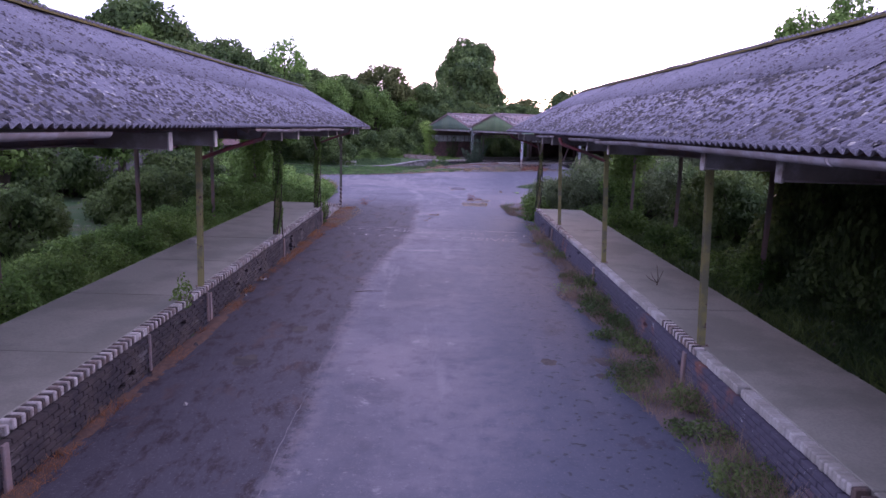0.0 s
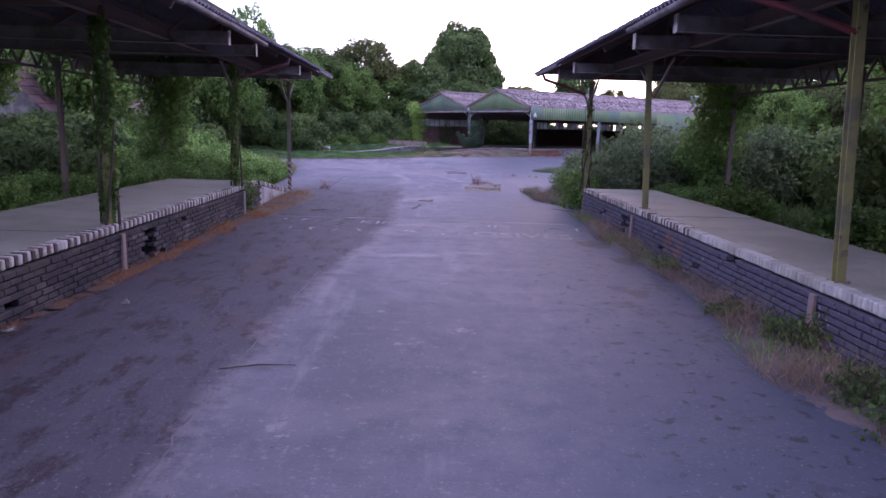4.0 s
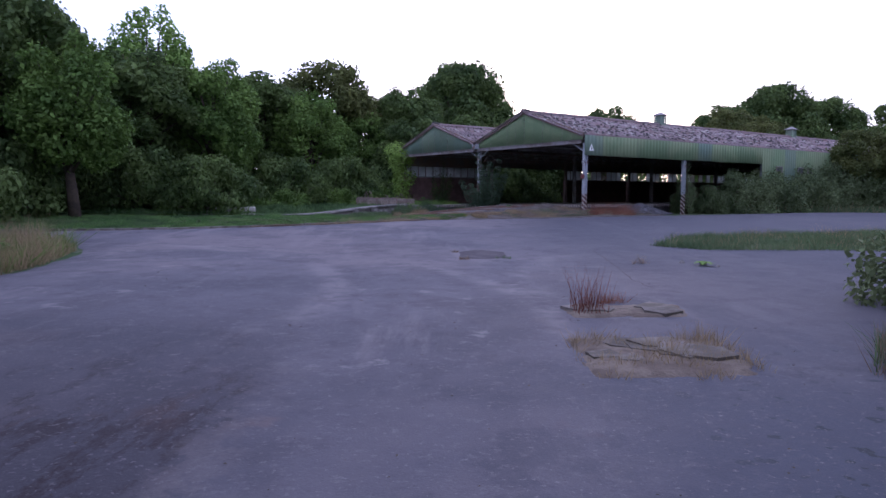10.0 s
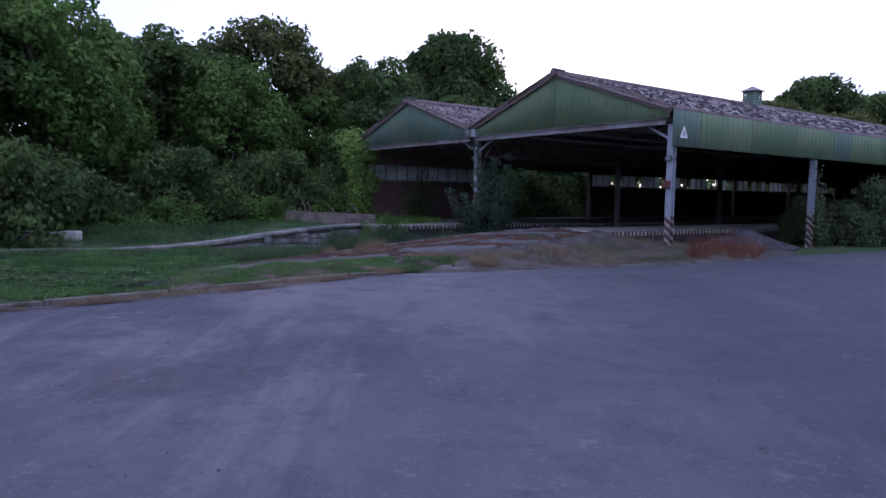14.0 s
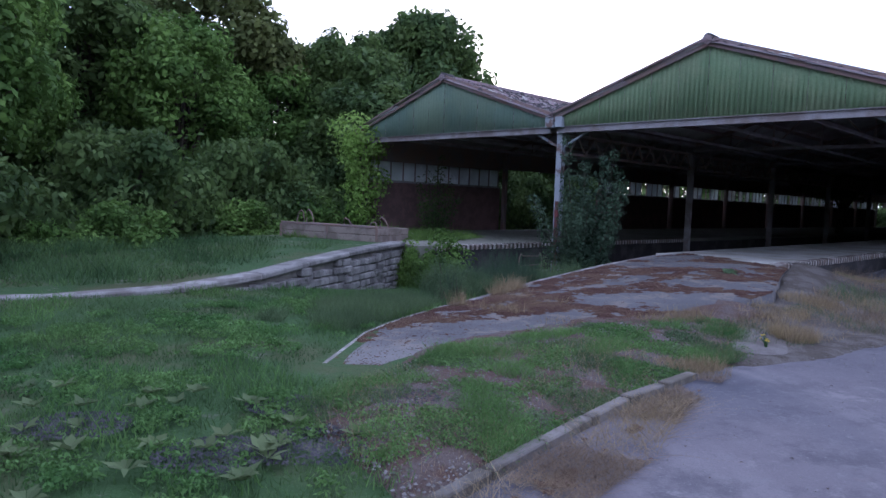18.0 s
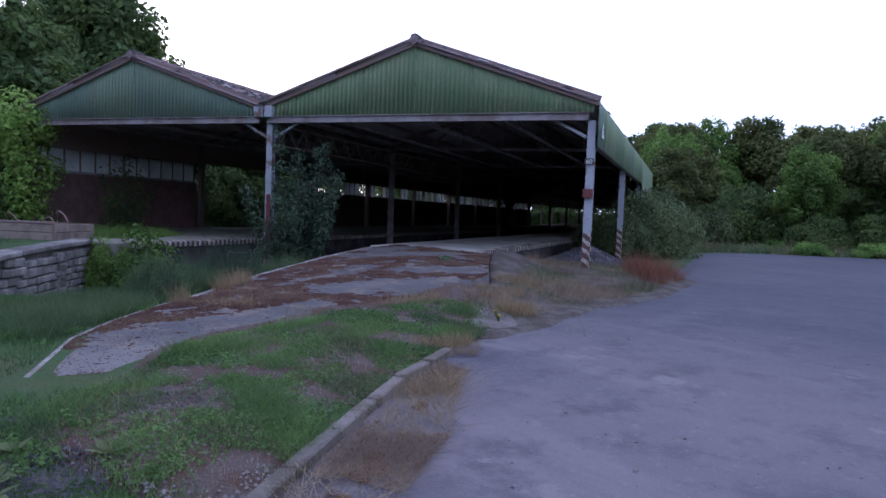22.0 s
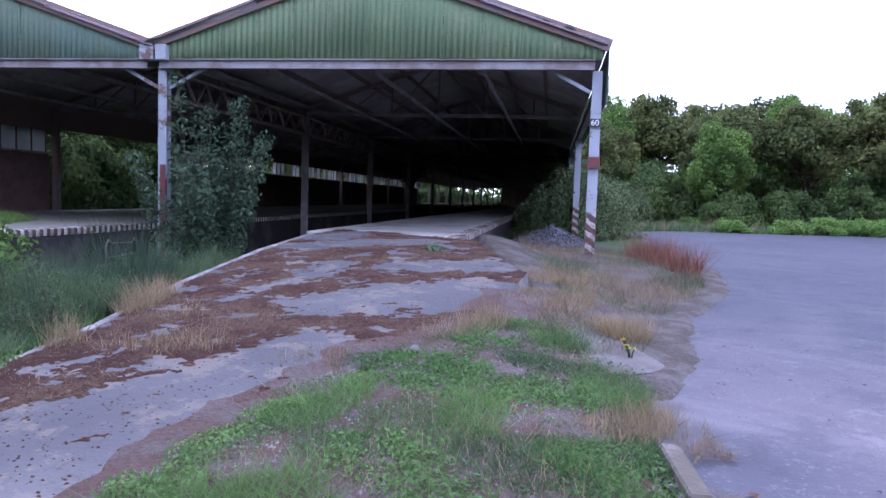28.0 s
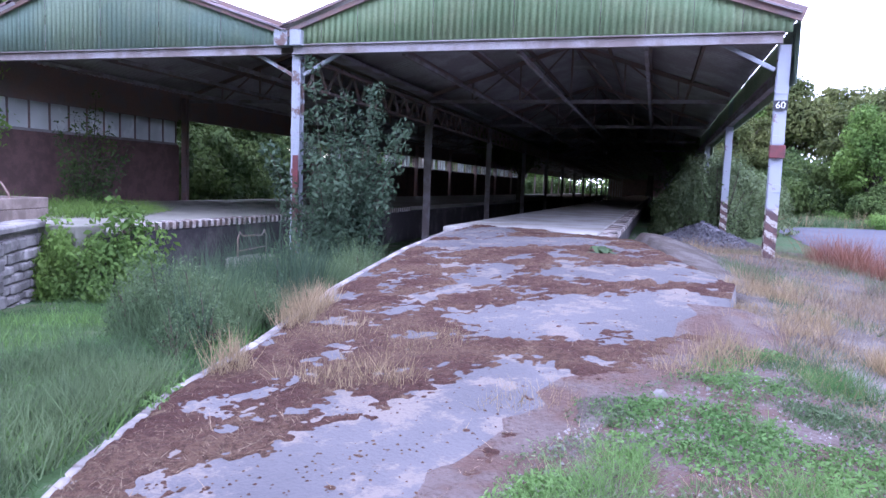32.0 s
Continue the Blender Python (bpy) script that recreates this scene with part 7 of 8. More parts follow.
SLAB_OLD = worn("old_slab_concrete", (0.155, 0.138, 0.132), (0.105, 0.088, 0.080), 1.8, 0.9, 40.0, 0.6, 0.42, 0.58)


def apron_z(x, y):
    return ground_z(x, y) + 0.012 * noise.noise(Vector((x * 1.3, y * 1.3, 4)))


APRON = ((-0.17, 52.52), (0.71, 51.56), (1.08, 51.13), (2, 51.36), (3.41, 51.99), (5.61, 52.41), (8.17, 53.52), (8.5, 54.29), (9.51, 54.99), (10.15, 56.02), (9.32, 57.9), (7.38, 57.25), (6.07, 56.73), (5.53, 56.24), (4.21, 55.04), (2.85, 53.5), (1.59, 52.9), (0.2, 52.78))
thing("dry_verge", sheet(APRON, 0.10, 0.008, 0.11, height=apron_z, drop=0.05), EARTH_DRY, "dry weedy earth between ramp and asphalt", "earth", kind="structure", smooth=True)
thing("earth_mound", sheet(NEAR, 0.12, 0.0, 0.05, height=mound_z, drop=0.055), EARTH_RED, "stony reddish earth between kerb and ramp", "earth", kind="structure", smooth=True)
turf("near_grass", NEAR, 40000, 0.060, 0.0020, GRASS_BRIGHT, "bright grass between kerb and ramp", 63, 0.9, thresh=0.22, freq=2.2, height=mound_z, lift=-0.006, lean=0.9)
turf("near_grass_low", NEAR, 80000, 0.026, 0.0028, GRASS, "short creeping weeds between kerb and ramp", 163, 0.9, thresh=0.12, freq=1.6, height=mound_z, lift=-0.008, lean=0.9)
turf("near_straw", NEAR, 5200, 0.075, 0.0012, STRAW, "thin dry stalks between kerb and ramp", 164, 0.9, thresh=0.0, freq=1.1, height=mound_z, lift=-0.01, lean=0.6)


def low_weeds(name, poly, clumps, leaves, material, label, seed, thresh, size=0.011):
    """Mats of small leaves in clumps, low on the ground."""
    rng = np.random.default_rng(seed)
    lobes = []
    for x, y in scatter(poly, clumps, seed):
        if noise.noise(Vector((x * 1.7, y * 1.7, seed))) > thresh:
            s = rng.uniform(0.03, 0.11)
            lobes.append((x, y, mound_z(x, y) + 0.004, s, s, s * 0.28 + 0.008))
    ob = new(name, array_mesh(name, leaf_cloud(lobes, leaves, size, seed, 0.1, 0.4), 4, material))
    tagged(ob, label, "weeds", kind="stuff")


low_weeds("leafy_weeds", NEAR, 2200, 46000, GRASS_BRIGHT, "low leafy green weeds between kerb and ramp", 171, 0.06, 0.011)
low_weeds("grey_weeds", NEAR, 900, 22000, LEAF_WEED, "low grey-green weeds between kerb and ramp", 172, 0.08, 0.009)
low_weeds("lawn_weeds", ((-7, 46.65), (-4.6, 47.37), (-2.39, 49.23), (-2.25, 50.28), (-3.36, 51.04), (-1.58, 53.44), (-0.43, 54.77), (-1.2, 55.73), (-3.99, 54.1), (-7.99, 51.49)), 2600, 70000, GRASS_BRIGHT, "leafy weeds in the rough grass", 173, -0.05, 0.015)


def grit(poly, n, seed, lo, hi, material=STONE, label="small stones and grit strewn over the earth"):
    """Small stones strewn over the ground."""
    rng = np.random.default_rng(seed)
    g = Geo()
    for x, y in scatter(poly, n, seed):
        s = rng.uniform(lo, hi) * rng.uniform(0.5, 1.0)
        z = mound_z(x, y)
        t = rng.uniform(0, 6.28)
        ring = [(x + s * rng.uniform(0.7, 1.3) * math.cos(t + k * 1.257), y + s * rng.uniform(0.7, 1.3) * math.sin(t + k * 1.257), z - 0.004) for k in range(5)]
        g.add(ring + [(x, y, z + s * rng.uniform(0.4, 0.8))], [(k, (k + 1) % 5, 5) for k in range(5)])
    thing("grit", g, material, label, "gravel", kind="stuff")


grit(NEAR, 6000, 181, 0.003, 0.016)
put(bush, 0.05, 59.95, 0.9, 1.1, z=-0.3)
put(bush, -0.35, 60.3, 0.7, 1.2, z=-0.3)
grit(APRON, 2600, 183, 0.004, 0.018)
grit(((-0.76, 49.76), (1.33, 51.11), (4.04, 51.61), (6.24, 51.9), (6, 50.2), (2.06, 48.92), (-0.58, 48.74), (-1.6, 48.9)), 1600, 182, 0.003, 0.012)
GRAVEL_BLUE = worn("bare_blue_grey_gravel", (0.060, 0.058, 0.066), (0.105, 0.098, 0.105), 9.0, 0.95, 55.0, 0.9, dist=0.02)
for seed, gx, gy, gr in ((301, -2.75, 50.35, 0.22), (302, -2.05, 50.3, 0.2), (303, -2.6, 49.68, 0.3), (304, -3.1, 49.6, 0.26), (305, -1.5, 51.2, 0.16), (306, -3.9, 50.1, 0.25)):
    ring = [(gx + gr * 1.3 * math.cos(0.7 * k), gy + gr * math.sin(0.7 * k)) for k in range(9)]
    grit(ring, 900, seed, 0.004, 0.015, GRAVEL_BLUE, "blue-grey gravel showing through the grass")
SLAB_BIT = ((1.16, 51.54), (1.43, 51.41), (1.65, 51.47), (1.93, 51.79), (2.23, 52.21), (1.71, 52.3), (1.4, 51.94))
thing("slab_remnant", sheet(SLAB_BIT, 0.1, 0.030, 0.04, height=apron_z, drop=0.018), SLAB_OLD, "remnant of a cracked pale concrete slab", "paving", kind="structure", smooth=True)
KERB_LITTER = ((-4.6, 47), (-3.3, 47.9), (-2.15, 48.77), (-1.36, 49.46), (-0.51, 50.16), (0.36, 50.78), (0.59, 50.78), (0.22, 50.42), (-0.28, 49.96), (-0.83, 49.3), (-1.5, 48.78), (-2, 48.41), (-3.1, 47.62), (-4.5, 46.78))
thing("needle_litter", ragged_mat(KERB_LITTER, 0.016, 0.30, 0.001, 3.0, -0.42, 1.5), LITTER_RED, "red-brown needles and grit along the kerb", "leaf litter", kind="structure", smooth=True)
turf("kerb_straw", KERB_LITTER, 34000, 0.034, 0.0014, WEED_BROWN, "dry stalks and needles along the kerb", 165, 0.9, thresh=-0.15, lean=1.8, lift=0.003)
turf("kerb_stalks", KERB_LITTER, 4200, 0.085, 0.0014, STRAW, "long bleached stalks fallen along the kerb", 169, 0.9, thresh=0.0, lean=1.5, lift=0.0)
turf("kerb_end_straw", ((0.23, 50.69), (0.63, 50.78), (0.88, 51.22), (0.43, 51.13)), 350, 0.085, 0.0014, STRAW, "tuft of dry grass at the kerb's end", 166, 0.4, lift=0.0)
TIP = ((0.48, 51.13), (1.13, 51.33), (1.26, 51.75), (0.79, 51.87))
turf("grass_tip", TIP, 2600, 0.085, 0.0025, GRASS_BRIGHT, "tall bright grass tuft by the asphalt", 64, 0.4)
DRY = ((0.69, 51.88), (1.99, 51.71), (3.3, 52.24), (5.5, 52.7), (7.86, 53.78), (8.53, 55.01), (9.7, 56.29), (7.93, 56.7), (6.6, 56.55), (5.88, 55.69), (4.86, 54.63), (3.09, 53.16), (1.45, 52.38))
turf("dry_grass", DRY, 26000, 0.085, 0.0022, STRAW, "dry straw-coloured grass round the ramp's foot", 65, 0.8, thresh=-0.45, height=apron_z)
turf("dry_weeds", DRY, 9000, 0.16, 0.0024, WEED_BROWN, "dead brown weeds by the corner post", 66, 0.8, thresh=0.05)
turf("green_weeds", DRY, 22000, 0.08, 0.003, LEAF_WEED, "green weeds by the corner post", 67, 0.8, thresh=-0.05, freq=0.9)
STRAW_BAND = ((-0.79, 53.66), (-0.47, 53.2), (-0.09, 52.71), (0.54, 52.34), (1.25, 52.36), (0.93, 52.63), (0.24, 52.88), (-0.08, 53.31), (-0.49, 53.83))


def ramp_z(x, y):
    return 0.34 + 0.075 * (y - 53.0)


turf("ramp_straw", STRAW_BAND, 1700, 0.085, 0.0015, STRAW, "tufts of dry grass across the ramp", 167, 0.9, thresh=0.0, freq=2.4, height=ramp_z, lift=-0.005, lean=0.5)
turf("ramp_edge_straw", ((-1.0, 54.02), (-0.75, 53.95), (0.4, 55.05), (0.2, 55.15)), 1600, 0.14, 0.002, STRAW, "dry grass along the ramp's edge", 168, 0.9, thresh=0.05, freq=1.6, height=lambda x, y: 0.33 + 0.085 * (y - 53.6), lean=0.4)
for k, (x, y, r, n, h) in enumerate(((2.15, 52.0, 0.26, 1500, 0.26), (2.55, 52.9, 0.5, 1500, 0.14), (0.42, 51.1, 0.3, 900, 0.12), (0.2, 53.8, 0.35, 700, 0.13), (-0.15, 54.3, 0.3, 700, 0.15), (1.2, 52.75, 0.5, 900, 0.12), (3.6, 53.5, 0.45, 900, 0.12))):
    ring = [(x + r * math.cos(0.7 * q), y + r * 0.7 * math.sin(0.7 * q)) for q in range(9)]
    turf("straw_tuft", ring, n, h, 0.0022, STRAW, "tuft of pale dry straw beside the ramp", 400 + k, 0.8, height=lambda x, y: ground_z(x, y) + 0.03, lean=0.45)
REDW = ((6.08, 53), (7.87, 53.69), (8.44, 54.53), (7.93, 54.96), (6.74, 54.13))
turf("red_dock_weeds", REDW, 3600, 0.32, 0.0026, WEED_RED, "rust-red seeding dock weeds at the asphalt's edge", 68, 0.9, thresh=-0.1, freq=2.2)
LANE = ((-1.2, 54.9), (-0.85, 54.4), (0.1, 55.2), (1.8, 56.9), (3.2, 58.5), (2.4, 60.0), (1.0, 59.8), (0.4, 58.0), (-0.5, 56.3))
weed = tree_shape("weed_clump", 0.30, 0.34, 0.34, 2600, 0.013, LEAF_WEED, 15, "leafy grey-green nettle clump in the sunken lane", 12, False)


def lane_plants():
    rng = np.random.default_rng(71)
    spots = [(x, y, s, s * rng.uniform(0.9, 1.6)) for (x, y), s in zip(scatter(LANE, 46, 72), rng.uniform(0.4, 0.85, 46))]
    planted(weed, spots, "weeds in the sunken lane")


lane_plants()
for x, y, sc in ((0.9, 57.3, 0.5), (1.6, 58.4, 0.75), (2.2, 58.9, 0.75), (0.7, 58.9, 0.45)):
    put(weed, x, y, sc * 1.6, sc * 2.2)
turf("lane_weeds", LANE, 34000, 0.26, 0.0036, LEAF_WEED, "long grass in the sunken lane", 69, 0.9, thresh=-0.3)
turf("lane_stalks", LANE, 9000, 0.46, 0.0034, LEAF_SLATE, "thin grey-green weed stalks in the sunken lane", 70, 0.9, thresh=0.05, lean=0.25)
GRASS_R = ((4.6, 41.5), (5.4, 40.7), (9, 40.6), (14, 41), (20, 42), (22, 44), (20, 45.4), (12, 45.2), (8, 44.4), (6, 43.5))
thing("verge", sheet(GRASS_R, 0.35, 0.012, 0.15, drop=0.02), EARTH, "grassy island in the asphalt", "verge", kind="structure", smooth=True)
turf("verge_grass", GRASS_R, 60000, 0.16, 0.006, LEAF_WEED, "long yellow-green grass on the island", 71, 0.6)
turf("verge_dry", GRASS_R, 9000, 0.2, 0.0035, STRAW, "dry stalks on the grassy island", 72, 0.6, thresh=0.0)
ISLE = ((1.1, 32.1), (2.3, 32.1), (2.35, 33.3), (1.2, 33.3))
turf("island_weeds", ISLE, 2600, 0.09, 0.003, STRAW, "dry weeds in the paving island", 73, 0.9, thresh=0.0, freq=2.5)
turf("island_dock", ((1.5, 34.2), (1.8, 34.2), (1.8, 34.6), (1.5, 34.6)), 130, 0.36, 0.0028, WEED_RED, "red dock stalks in the paving island", 74, 0.4, lean=0.2)
RIGHT_STRIP = ((3.0, 29.4), (3.6, 28.5), (4.4, 30.5), (5.0, 33.0), (3.6, 33.2), (2.9, 32.2))
turf("bush_foot_weeds", RIGHT_STRIP, 7000, 0.18, 0.0035, WEED_BROWN, "brown weeds before the bushes", 75, 0.8, thresh=-0.1)
turf("bush_foot_green", RIGHT_STRIP, 5000, 0.15, 0.004, GRASS, "green weeds before the bushes", 76, 0.8, thresh=0.0)
R_WALL = ((3.74, 2.0), (3.74, 26.5), (3.4, 26.5), (3.2, 22.0), (3.25, 18.0), (2.75, 15.5), (3.2, 13.0), (2.75, 10.3), (3.1, 7.5), (3.4, 4.0), (3.5, 2.0))
thing("debris", ragged_mat(R_WALL, 0.06, 0.25, 0.014, 6.0, 0.12), worn("dark_soil", (0.085, 0.07, 0.07), (0.13, 0.10, 0.09), 2.0, 0.95, 40.0, 0.6),
      "dark soil washed against the dock wall", "soil", kind="structure", smooth=True)
turf("wall_weeds", R_WALL, 10000, 0.24, 0.0035, WEED_BROWN, "dead brown weeds along the dock wall", 77, 0.9, thresh=-0.05, lean=0.7)
turf("wall_creeper", R_WALL, 5000, 0.12, 0.007, LEAF_MID, "green creepers along the dock wall", 78, 0.9, thresh=0.1, freq=0.6, lean=0.9)
creeper = tree_shape("creeper", 0.42, 0.16, 0.16, 1100, 0.022, LEAF_DARK, 16, "low leafy green creeper against the dock wall", 10, False)
planted(creeper, ((3.45, 11.9, 1.0, 1.2), (3.3, 12.6, 1.0, 1.0), (3.5, 13.3, 0.9, 1.4), (3.3, 14.2, 1.1, 1.1), (3.45, 15.0, 0.9, 1.3), (3.2, 10.8, 1.1, 1.0), (3.0, 10.3, 0.9, 0.8), (3.5, 9.6, 1.0, 1.2), (3.4, 8.6, 1.1, 1.0), (3.3, 7.4, 1.1, 1.2), (3.6, 6.2, 1.0, 1.0), (3.55, 16.4, 0.8, 1.6), (3.4, 17.6, 0.7, 0.8), (3.65, 20.2, 0.7, 1.0)), "creepers along the dock wall")
L_WALL = ((-4.18, 2.0), (-3.85, 2.0), (-3.8, 6.0), (-3.95, 9.0), (-3.75, 12.0), (-4.0, 16.0), (-3.9, 18.0), (-3.65, 24.0), (-3.3, 27.0), (-3.6, 30.5), (-5.2, 30.5), (-4.3, 27.2), (-4.18, 26.5))
thing("dry_litter", ragged_mat(L_WALL, 0.05, 0.2, 0.010, 5.0, -0.15), LITTER_RED, "orange-brown leaf litter along the dock wall", "leaf litter", kind="structure", smooth=True)
turf("orange_grass", L_WALL, 18000, 0.085, 0.003, foliage("grass_orange", (0.36, 0.17, 0.06), (0.27, 0.12, 0.05)), "orange dry grass along the dock wall", 79, 0.9, thresh=0.02, lean=0.8)
turf("platform_end_grass", ((-4.15, 25.0), (-3.4, 25.0), (-3.1, 29.0), (-3.6, 31.0), (-5.0, 30.6), (-4.4, 27.0)), 2600, 0.15, 0.003, STRAW, "dry grass at the end of the dock", 80, 0.8)
LEFT_BED = ((-6.3, -8.0), (-10.5, -8.0), (-10.5, 27.0), (-6.3, 27.0))
turf("left_bed_weeds", LEFT_BED, 40000, 0.30, 0.014, LEAF_LIGHT, "low nettles and ivy behind the dock", 81, 0.8, lean=0.8)
turf("left_bed_dry", ((-7.0, 2.0), (-10.5, 2.0), (-10.5, 12.0), (-7.6, 12.0)), 7000, 0.5, 0.008, WEED_BROWN, "dead stalks behind the dock", 82, 0.6)
LEFT_SIDE = ((-6.4, 27.0), (-6.35, 30.6), (-5.2, 31.2), (-5.4, 35.0), (-5.6, 38.0), (-6.2, 40.8), (-7.2, 42.2), (-12, 42.9), (-16, 42.8), (-13, 27.0))
turf("left_side_weeds", LEFT_SIDE, 26000, 0.36, 0.013, LEAF_MID, "bright weeds and brambles beside the yard", 83, 0.8, lean=0.7)
turf("left_side_grass", ((-5.4, 36.2), (-5.6, 38.6), (-6.2, 40.8), (-8.0, 42.0), (-8.5, 39.0), (-6.6, 36.5)), 9000, 0.4, 0.004, STRAW, "pale long grass at the yard's edge", 84, 0.6)
BANK = ((-9.2, 54.6), (-5.8, 55.2), (-4.5, 55.8), (-3.4, 57.0), (-2.4, 58.8), (-1.6, 60.3), (-3.4, 62.4), (-6.5, 61.0), (-12.0, 58.0), (-14.0, 55.0))


def bank_z(x, y):
    return 0.38 + 0.16 * smooth01((y - 55.5) / 4)


turf("bank_grass", BANK, 16000, 0.16, 0.010, GRASS, "grass and low weeds on the old ramp", 85, 0.8, height=bank_z)
RIGHT_BED = ((5.7, -8.0), (11.0, -8.0), (11.0, 28.0), (6.2, 28.0), (5.7, 26.0))
turf("right_bed_weeds", RIGHT_BED, 22000, 0.34, 0.022, LEAF_DARK, "dark weeds behind the dock", 86, 0.8, lean=0.8)
FAR_GRASS = ((14.5, 58.6), (18, 60.4), (20.5, 61.0), (22.8, 60.4), (24.8, 58.2), (27.8, 56), (30.3, 53.6), (34, 54), (34, 60), (28, 64), (23, 66), (15, 61))
turf("far_verge", FAR_GRASS, 16000, 0.30, 0.012, LEAF_WEED, "long grass at the far edge of the asphalt", 87, 0.7)
turf("far_verge_straw", FAR_GRASS, 7000, 0.34, 0.008, STRAW, "bleached stalks in the long grass", 187, 0.8, thresh=0.0)
turf("dock_end_weeds", ((-3.2, 62.0), (-1.2, 61.8), (0.8, 61.6), (2.2, 64.0), (1.0, 66.5), (-1.5, 66.0)), 9000, 0.18, 0.007, LEAF_MID, "bright weeds growing on the overgrown dock", 88, 0.8, height=lambda x, y: 0.62, lean=0.8)
for k, (x0, y0, x1, y1, n, h) in enumerate(((-0.38, 28.66, 0.06, 28.86, 420, 0.05), (-0.5, 26.92, -0.36, 27.08, 160, 0.05), (-0.34, 27.6, -0.24, 27.75, 60, 0.04), (-3.5, 31.6, -3.2, 31.9, 160, 0.3), (0.62, 40.2, 0.78, 40.5, 120, 0.035), (0.66, 39.1, 0.86, 39.25, 160, 0.035), (1.3, 39.2, 1.58, 39.4, 150, 0.035), (3.1, 22.6, 3.3, 23.0, 120, 0.3), (3.3, 38.4, 3.6, 38.6, 120, 0.08))):
    turf("crack_weeds", ((x0, y0), (x1, y0), (x1, y1), (x0, y1)), n, h, 0.004, WEED_RED if k in (3,) else WEED_BROWN if k != 6 else GRASS, "dry weeds in a crack of the asphalt", 200 + k, 0.9, lift=0.0, lean=0.9, thresh=0.05, freq=11.0)
# broad pale leaves in the lawn
rosette_pts = scatter(((-5.5, 47.77), (-3.19, 48.85), (-1.97, 50), (-3.36, 50.81), (-6.49, 51.14), (-7.49, 48.39)), 95, 90)


def rosettes():
    rng = np.random.default_rng(91)
    for x, y in rosette_pts:
        g = Geo()
        n = int(rng.integers(5, 9))
        for k in range(n):
            t = 6.2832 * k / n + rng.uniform(-0.3, 0.3)
            L, W = rng.uniform(0.06, 0.125), rng.uniform(0.018, 0.034)
            c, s = math.cos(t), math.sin(t)
            pts = [(0.0, 0.0, 0.02), (L * 0.5, W, 0.05), (L, 0.0, 0.03 + rng.uniform(0, 0.05)), (L * 0.5, -W, 0.05)]
            g.add([(c * px - s * py, s * px + c * py, pz) for px, py, pz in pts], [(0, 3, 2, 1)])
        thing("dock_plant", g, LEAF_GREY, "flat rosette of broad pale green leaves in the grass", "weed", Matrix.Translation((x, y, ground_z(x, y) - 0.02)), group="rosettes in the grass")


rosettes()


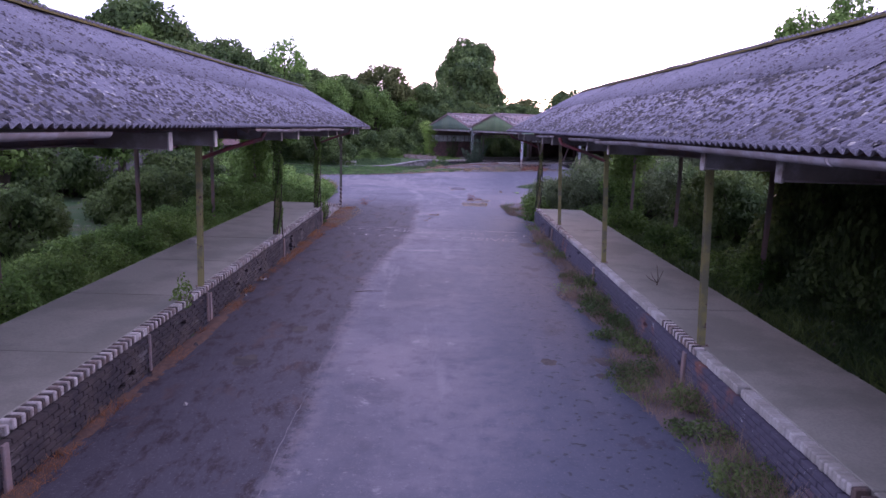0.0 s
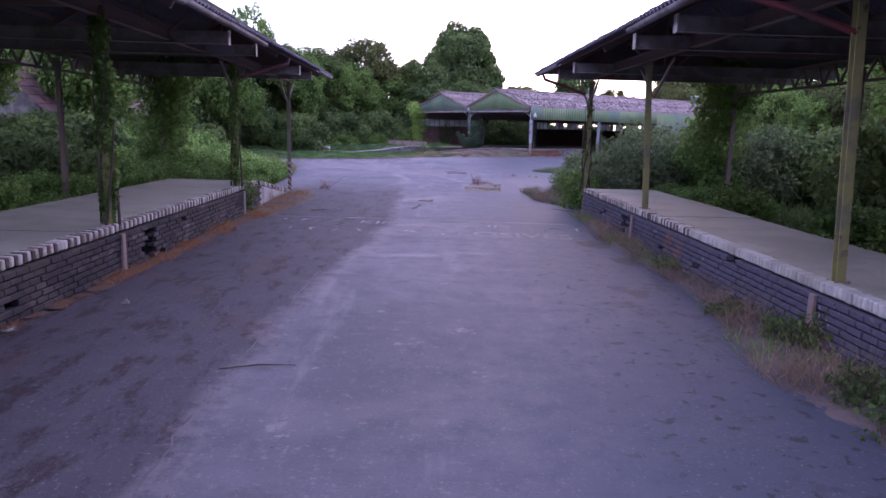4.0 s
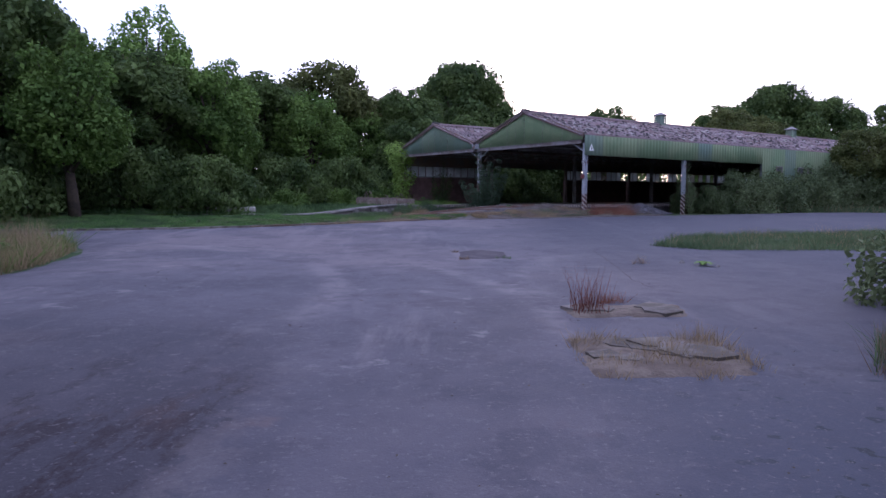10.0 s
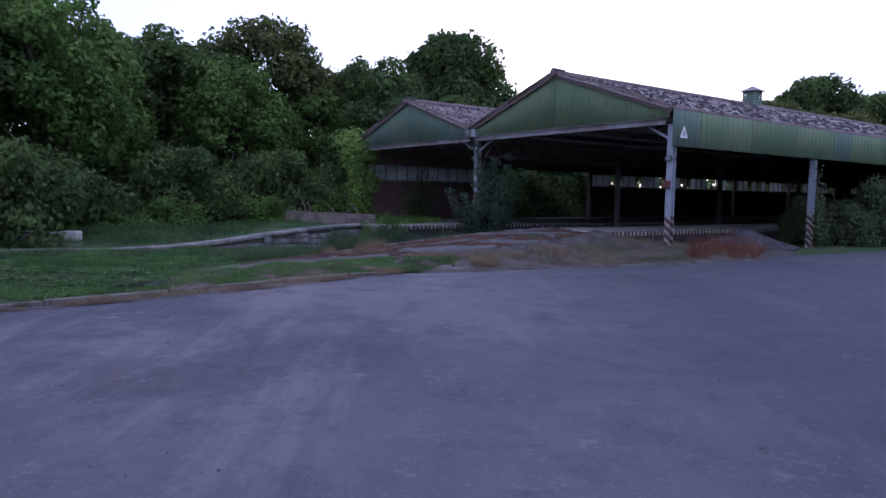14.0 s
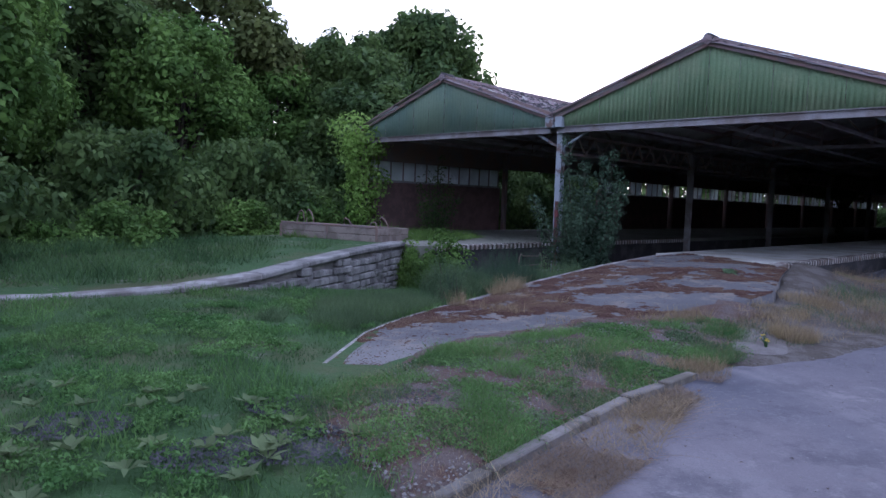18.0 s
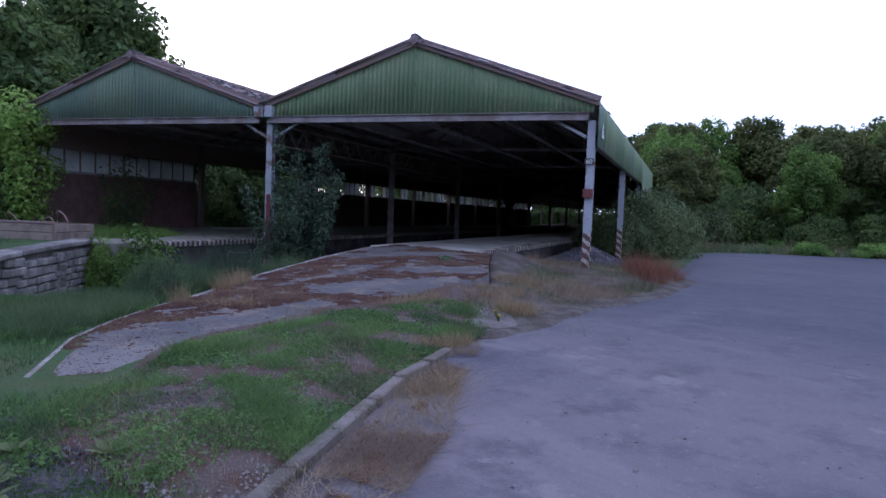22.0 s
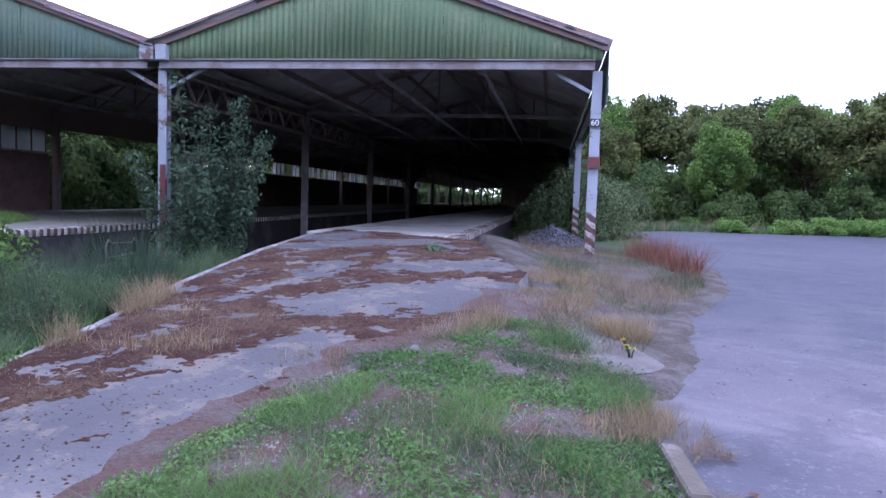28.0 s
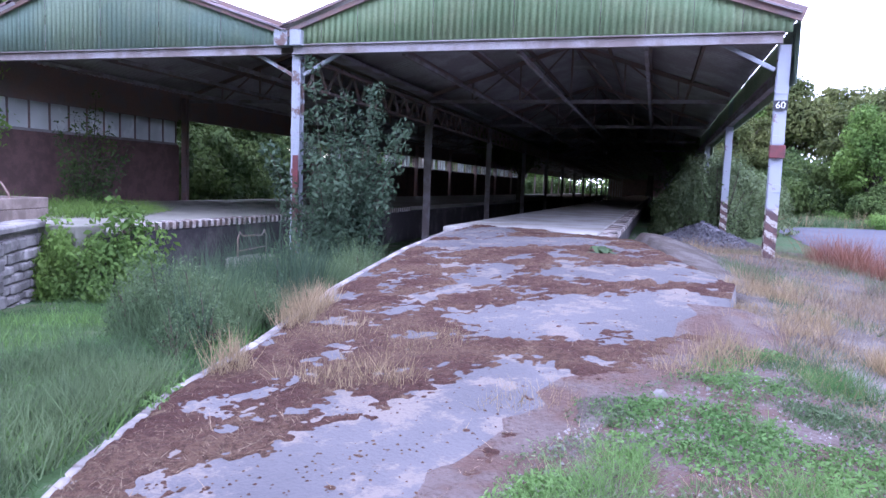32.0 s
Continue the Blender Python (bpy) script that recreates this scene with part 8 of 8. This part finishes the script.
def small_things():
    rng = np.random.default_rng(95)
    # sticks and twigs on the road
    for x, y, L, t in ((-1.45, 15.5, 0.62, 12), (-2.6, 26.2, 0.45, 20), (3.4, 27.2, 0.9, 130)):
        g = Geo().tube(((-L / 2, 0, 0.014), (0, 0.03, 0.022), (L / 2, -0.01, 0.016)), (0.006, 0.007, 0.003), 6)
        thing("stick", g, BARK, "broken dry stick on the asphalt", "stick", Matrix.Translation((x, y, ground_z(x, y))) @ pose(0, 0, 0, 0, 0, t), group="sticks")
    # loose stones
    g = Geo().add([(0.05, 0, 0), (0, 0.045, 0), (-0.05, 0.01, 0), (-0.01, -0.045, 0), (0.01, 0, 0.045), (-0.02, 0.015, 0.04)], [(0, 1, 4), (1, 5, 4), (1, 2, 5), (2, 3, 5), (3, 4, 5), (3, 0, 4)]).mesh("stone", STONE)
    spots = [(-3.4, 17.5), (-3.2, 9.2), (-3.9, 11.6), (-2.23, 50.65), (-1.11, 51.15), (-0.13, 51.95), (-1.65, 50.22), (0.53, 52.49), (-0.61, 51.37), (4.4, 38.4), (4.15, 38.6), (4.5, 38.1), (4.12, 53.59), (3.6, 53.0), (-3.7, 23.0), (-4.0, 14.9)]
    for x, y in spots:
        s = rng.uniform(0.7, 1.8)
        thing("loose_stone", g, None, "small pale loose stone on the ground", "stone", Matrix.Translation((x, y, ground_z(x, y) - 0.004)) @ pose(0, 0, 0, 0, 0, rng.uniform(0, 360)) @ Matrix.Scale(s, 4), group="loose stones")
    # a scrap of paper, a block and a dead twig by the docks
    g = Geo()
    for k in range(6):
        g.add([(rng.uniform(-0.09, 0.09), rng.uniform(-0.07, 0.07), rng.uniform(0, 0.05)) for _ in range(3)], [(0, 1, 2)])
    thing("paper_scrap", g, SIGN_WHITE, "crumpled white paper scrap by the dock wall", "litter", Matrix.Translation((-3.95, 16.3, 0.02)))
    thing("stone_block", Geo().box((-0.11, -0.09, 0), (0.11, 0.09, 0.13), None, 0.03), CONCRETE_PALE, "small concrete block at the dock's rear edge", "block", Matrix.Translation((-6.0, 17.5, 0.615)))
    g = Geo().tube(((0, 0, 0), (0.02, 0.02, 0.16), (-0.02, 0.05, 0.42)), (0.012, 0.009, 0.004), 6)
    for dx, dz in ((0.12, 0.30), (-0.13, 0.26), (-0.22, 0.2)):
        g.tube(((0.01, 0.01, 0.05), (dx * 0.6, 0.03, dz * 0.6), (dx, 0.05, dz)), (0.007, 0.005, 0.003), 5)
    thing("dead_twig", g, BARK, "dead branched twig standing on the dock", "twig", Matrix.Translation((4.5, 14.25, 0.61)))
    g = Geo().tube(((4.2, 30.2, 0.25), (3.9, 29.2, 0.22), (3.62, 28.0, 0.08), (3.42, 26.9, 0.03)), (0.012, 0.014, 0.012, 0.006), 6)
    thing("fallen_branch", g, BARK, "long bent branch fallen against the weeds", "branch")
    # a flat rosette growing out of the asphalt
    g = Geo()
    for k in range(9):
        t = 0.7 * k + rng.uniform(-0.2, 0.2)
        L, W = rng.uniform(0.13, 0.22), 0.035
        c, q = math.cos(t), math.sin(t)
        g.add([(c * a - q * b, q * a + c * b, z) for a, b, z in ((0, 0, 0.01), (L * 0.5, W, 0.06), (L, 0, 0.03), (L * 0.5, -W, 0.06))], [(0, 3, 2, 1)])
    thing("rosette_plant", g, LEAF_LIGHT, "pale green rosette growing out of the asphalt", "weed", Matrix.Translation((4.34, 38.27, ground_z(4.34, 38.27))))
    for x, y, r in ((1.87, 11.2, 0.13), (2.81, 11.3, 0.16), (2.6, 10.65, 0.09), (2.95, 22.2, 0.3), (3.1, 20.6, 0.25), (-2.9, 10.9, 0.2), (-2.4, 12.6, 0.15)):
        n = 18
        ring = [(r * (1 + 0.45 * noise.noise(Vector((math.cos(6.2832 * k / n) * 1.7, math.sin(6.2832 * k / n) * 1.7, x)))) * math.cos(6.2832 * k / n), 1.2 * r * (1 + 0.45 * noise.noise(Vector((math.cos(6.2832 * k / n) * 1.7, math.sin(6.2832 * k / n) * 1.7, x)))) * math.sin(6.2832 * k / n), 0.0015) for k in range(n)]
        g = Geo().add(ring + [(0, 0, 0.004)], [(k, (k + 1) % n, n) for k in range(n)])
        thing("clod", g, SOIL_DARK if y < 30 else DAMP_DIRT, "dark flat clod of wet dirt on the asphalt", "dirt", Matrix.Translation((x, y, ground_z(x, y) + 0.002)), group="clods on the asphalt", kind="structure")
    turf("red_crack_weeds", ((1.85, 34.8), (2.2, 34.9), (2.15, 35.1), (1.9, 35.0)), 160, 0.10, 0.004, WEED_RED, "red dock weeds in a crack", 211, 0.4)
    # a big leafy plant on the ramp
    g = Geo()
    for k in range(26):
        t = 2.4 * k + rng.uniform(-0.3, 0.3)
        L, W = rng.uniform(0.12, 0.26), rng.uniform(0.03, 0.05)
        c, q, up = math.cos(t), math.sin(t), rng.uniform(0.02, 0.16)
        g.add([(c * a - q * b, q * a + c * b, z) for a, b, z in ((0, 0, 0.01), (L * 0.5, W, up), (L, 0, up * 0.7), (L * 0.5, -W, up))], [(0, 3, 2, 1)])
    thing("mullein", g, LEAF_WEED, "large grey-green leafy rosette growing on the ramp", "weed", Matrix.Translation((3.5, 55.1, 0.57)))
    # yellow flower
    f = empty("ragwort", Matrix.Translation((1.58, 51.65, ground_z(1.58, 51.65))), "yellow ragwort at the edge of the asphalt", "flower")
    st = Geo()
    heads = []
    for k in range(7):
        t = rng.uniform(0, 6.28)
        e = (0.06 * math.cos(t), 0.06 * math.sin(t), rng.uniform(0.06, 0.14))
        st.tube(((0, 0, -0.03), (e[0] * 0.4, e[1] * 0.4, e[2] * 0.6), e), (0.005, 0.004, 0.003), 5)
        heads.append((*e, 0.011, 0.011, 0.008))
    part("stalk", st, GRASS, f)
    part("blossom", array_mesh("blossom", leaf_cloud(heads, 120, 0.006, 96), 4, PETAL), None, f)
    # bits of leaf and dirt over the asphalt
    n = 1500
    pts = np.column_stack([rng.uniform(-3.6, 3.4, n), rng.uniform(3, 53, n) ** 1.0])
    pts = pts[(pts[:, 1] < 46) | (pts[:, 0] > -1.5)]
    v = []
    for x, y in pts:
        if not inside_poly(x, y, ROAD):
            continue
        s = rng.uniform(0.005, 0.016)
        t = rng.uniform(0, 6.28)
        z = ground_z(x, y) + 0.006
        c, q = math.cos(t) * s, math.sin(t) * s
        v += [(x - c, y - q, z), (x + q * 0.6, y - c * 0.6, z + s * 0.4), (x + c, y + q, z), (x - q * 0.6, y + c * 0.6, z + s * 0.3)]
    ob = new("fallen_leaves", array_mesh("fallen_leaves", np.array(v), 4, BARK))
    tagged(ob, "dry leaves and crumbs of dirt on the asphalt", "leaf litter", kind="stuff")


small_things()


def far_barn():
    """An old barn half hidden by ivy behind the first canopy."""
    top = empty("barn", Matrix.Translation((-15.6, 38.6, 0)) @ pose(0, 0, 0, 0, 0, -10), "old stone barn with a red tiled roof behind the trees", "barn")
    part("wall", Geo().box((-3, -4, -0.2), (3, 4, 2.4), None, 0.02), STONE, top)
    part("gable", Geo().add([(-3, -4.0, 2.4), (3, -4.0, 2.4), (0, -4.0, 4.9), (-3, -3.7, 2.4), (3, -3.7, 2.4), (0, -3.7, 4.9)], [(0, 1, 2), (5, 4, 3), (0, 2, 5, 3), (2, 1, 4, 5)]), STONE, top)
    for s in (-1, 1):
        for r in range(10):
            for c in range(14):
                k0, k1 = r / 10, (r + 1.1) / 10
                x0, z0 = s * 3.35 * (1 - k0), 2.15 + 2.85 * k0 + 0.02
                x1, z1 = s * 3.35 * (1 - min(1, k1)), 2.15 + 2.85 * min(1, k1)
                y0 = -4.2 + c * 0.6
                g = Geo().add([(x0, y0 + 0.01, z0 + 0.03), (x0, y0 + 0.59, z0 + 0.03), (x1, y0 + 0.59, z1 + 0.02), (x1, y0 + 0.01, z1 + 0.02), (x0, y0 + 0.01, z0), (x0, y0 + 0.59, z0)], [(0, 1, 2, 3), (0, 4, 5, 1)])
                part("roof_tile", g, ROOF_TILE, top)


far_barn()
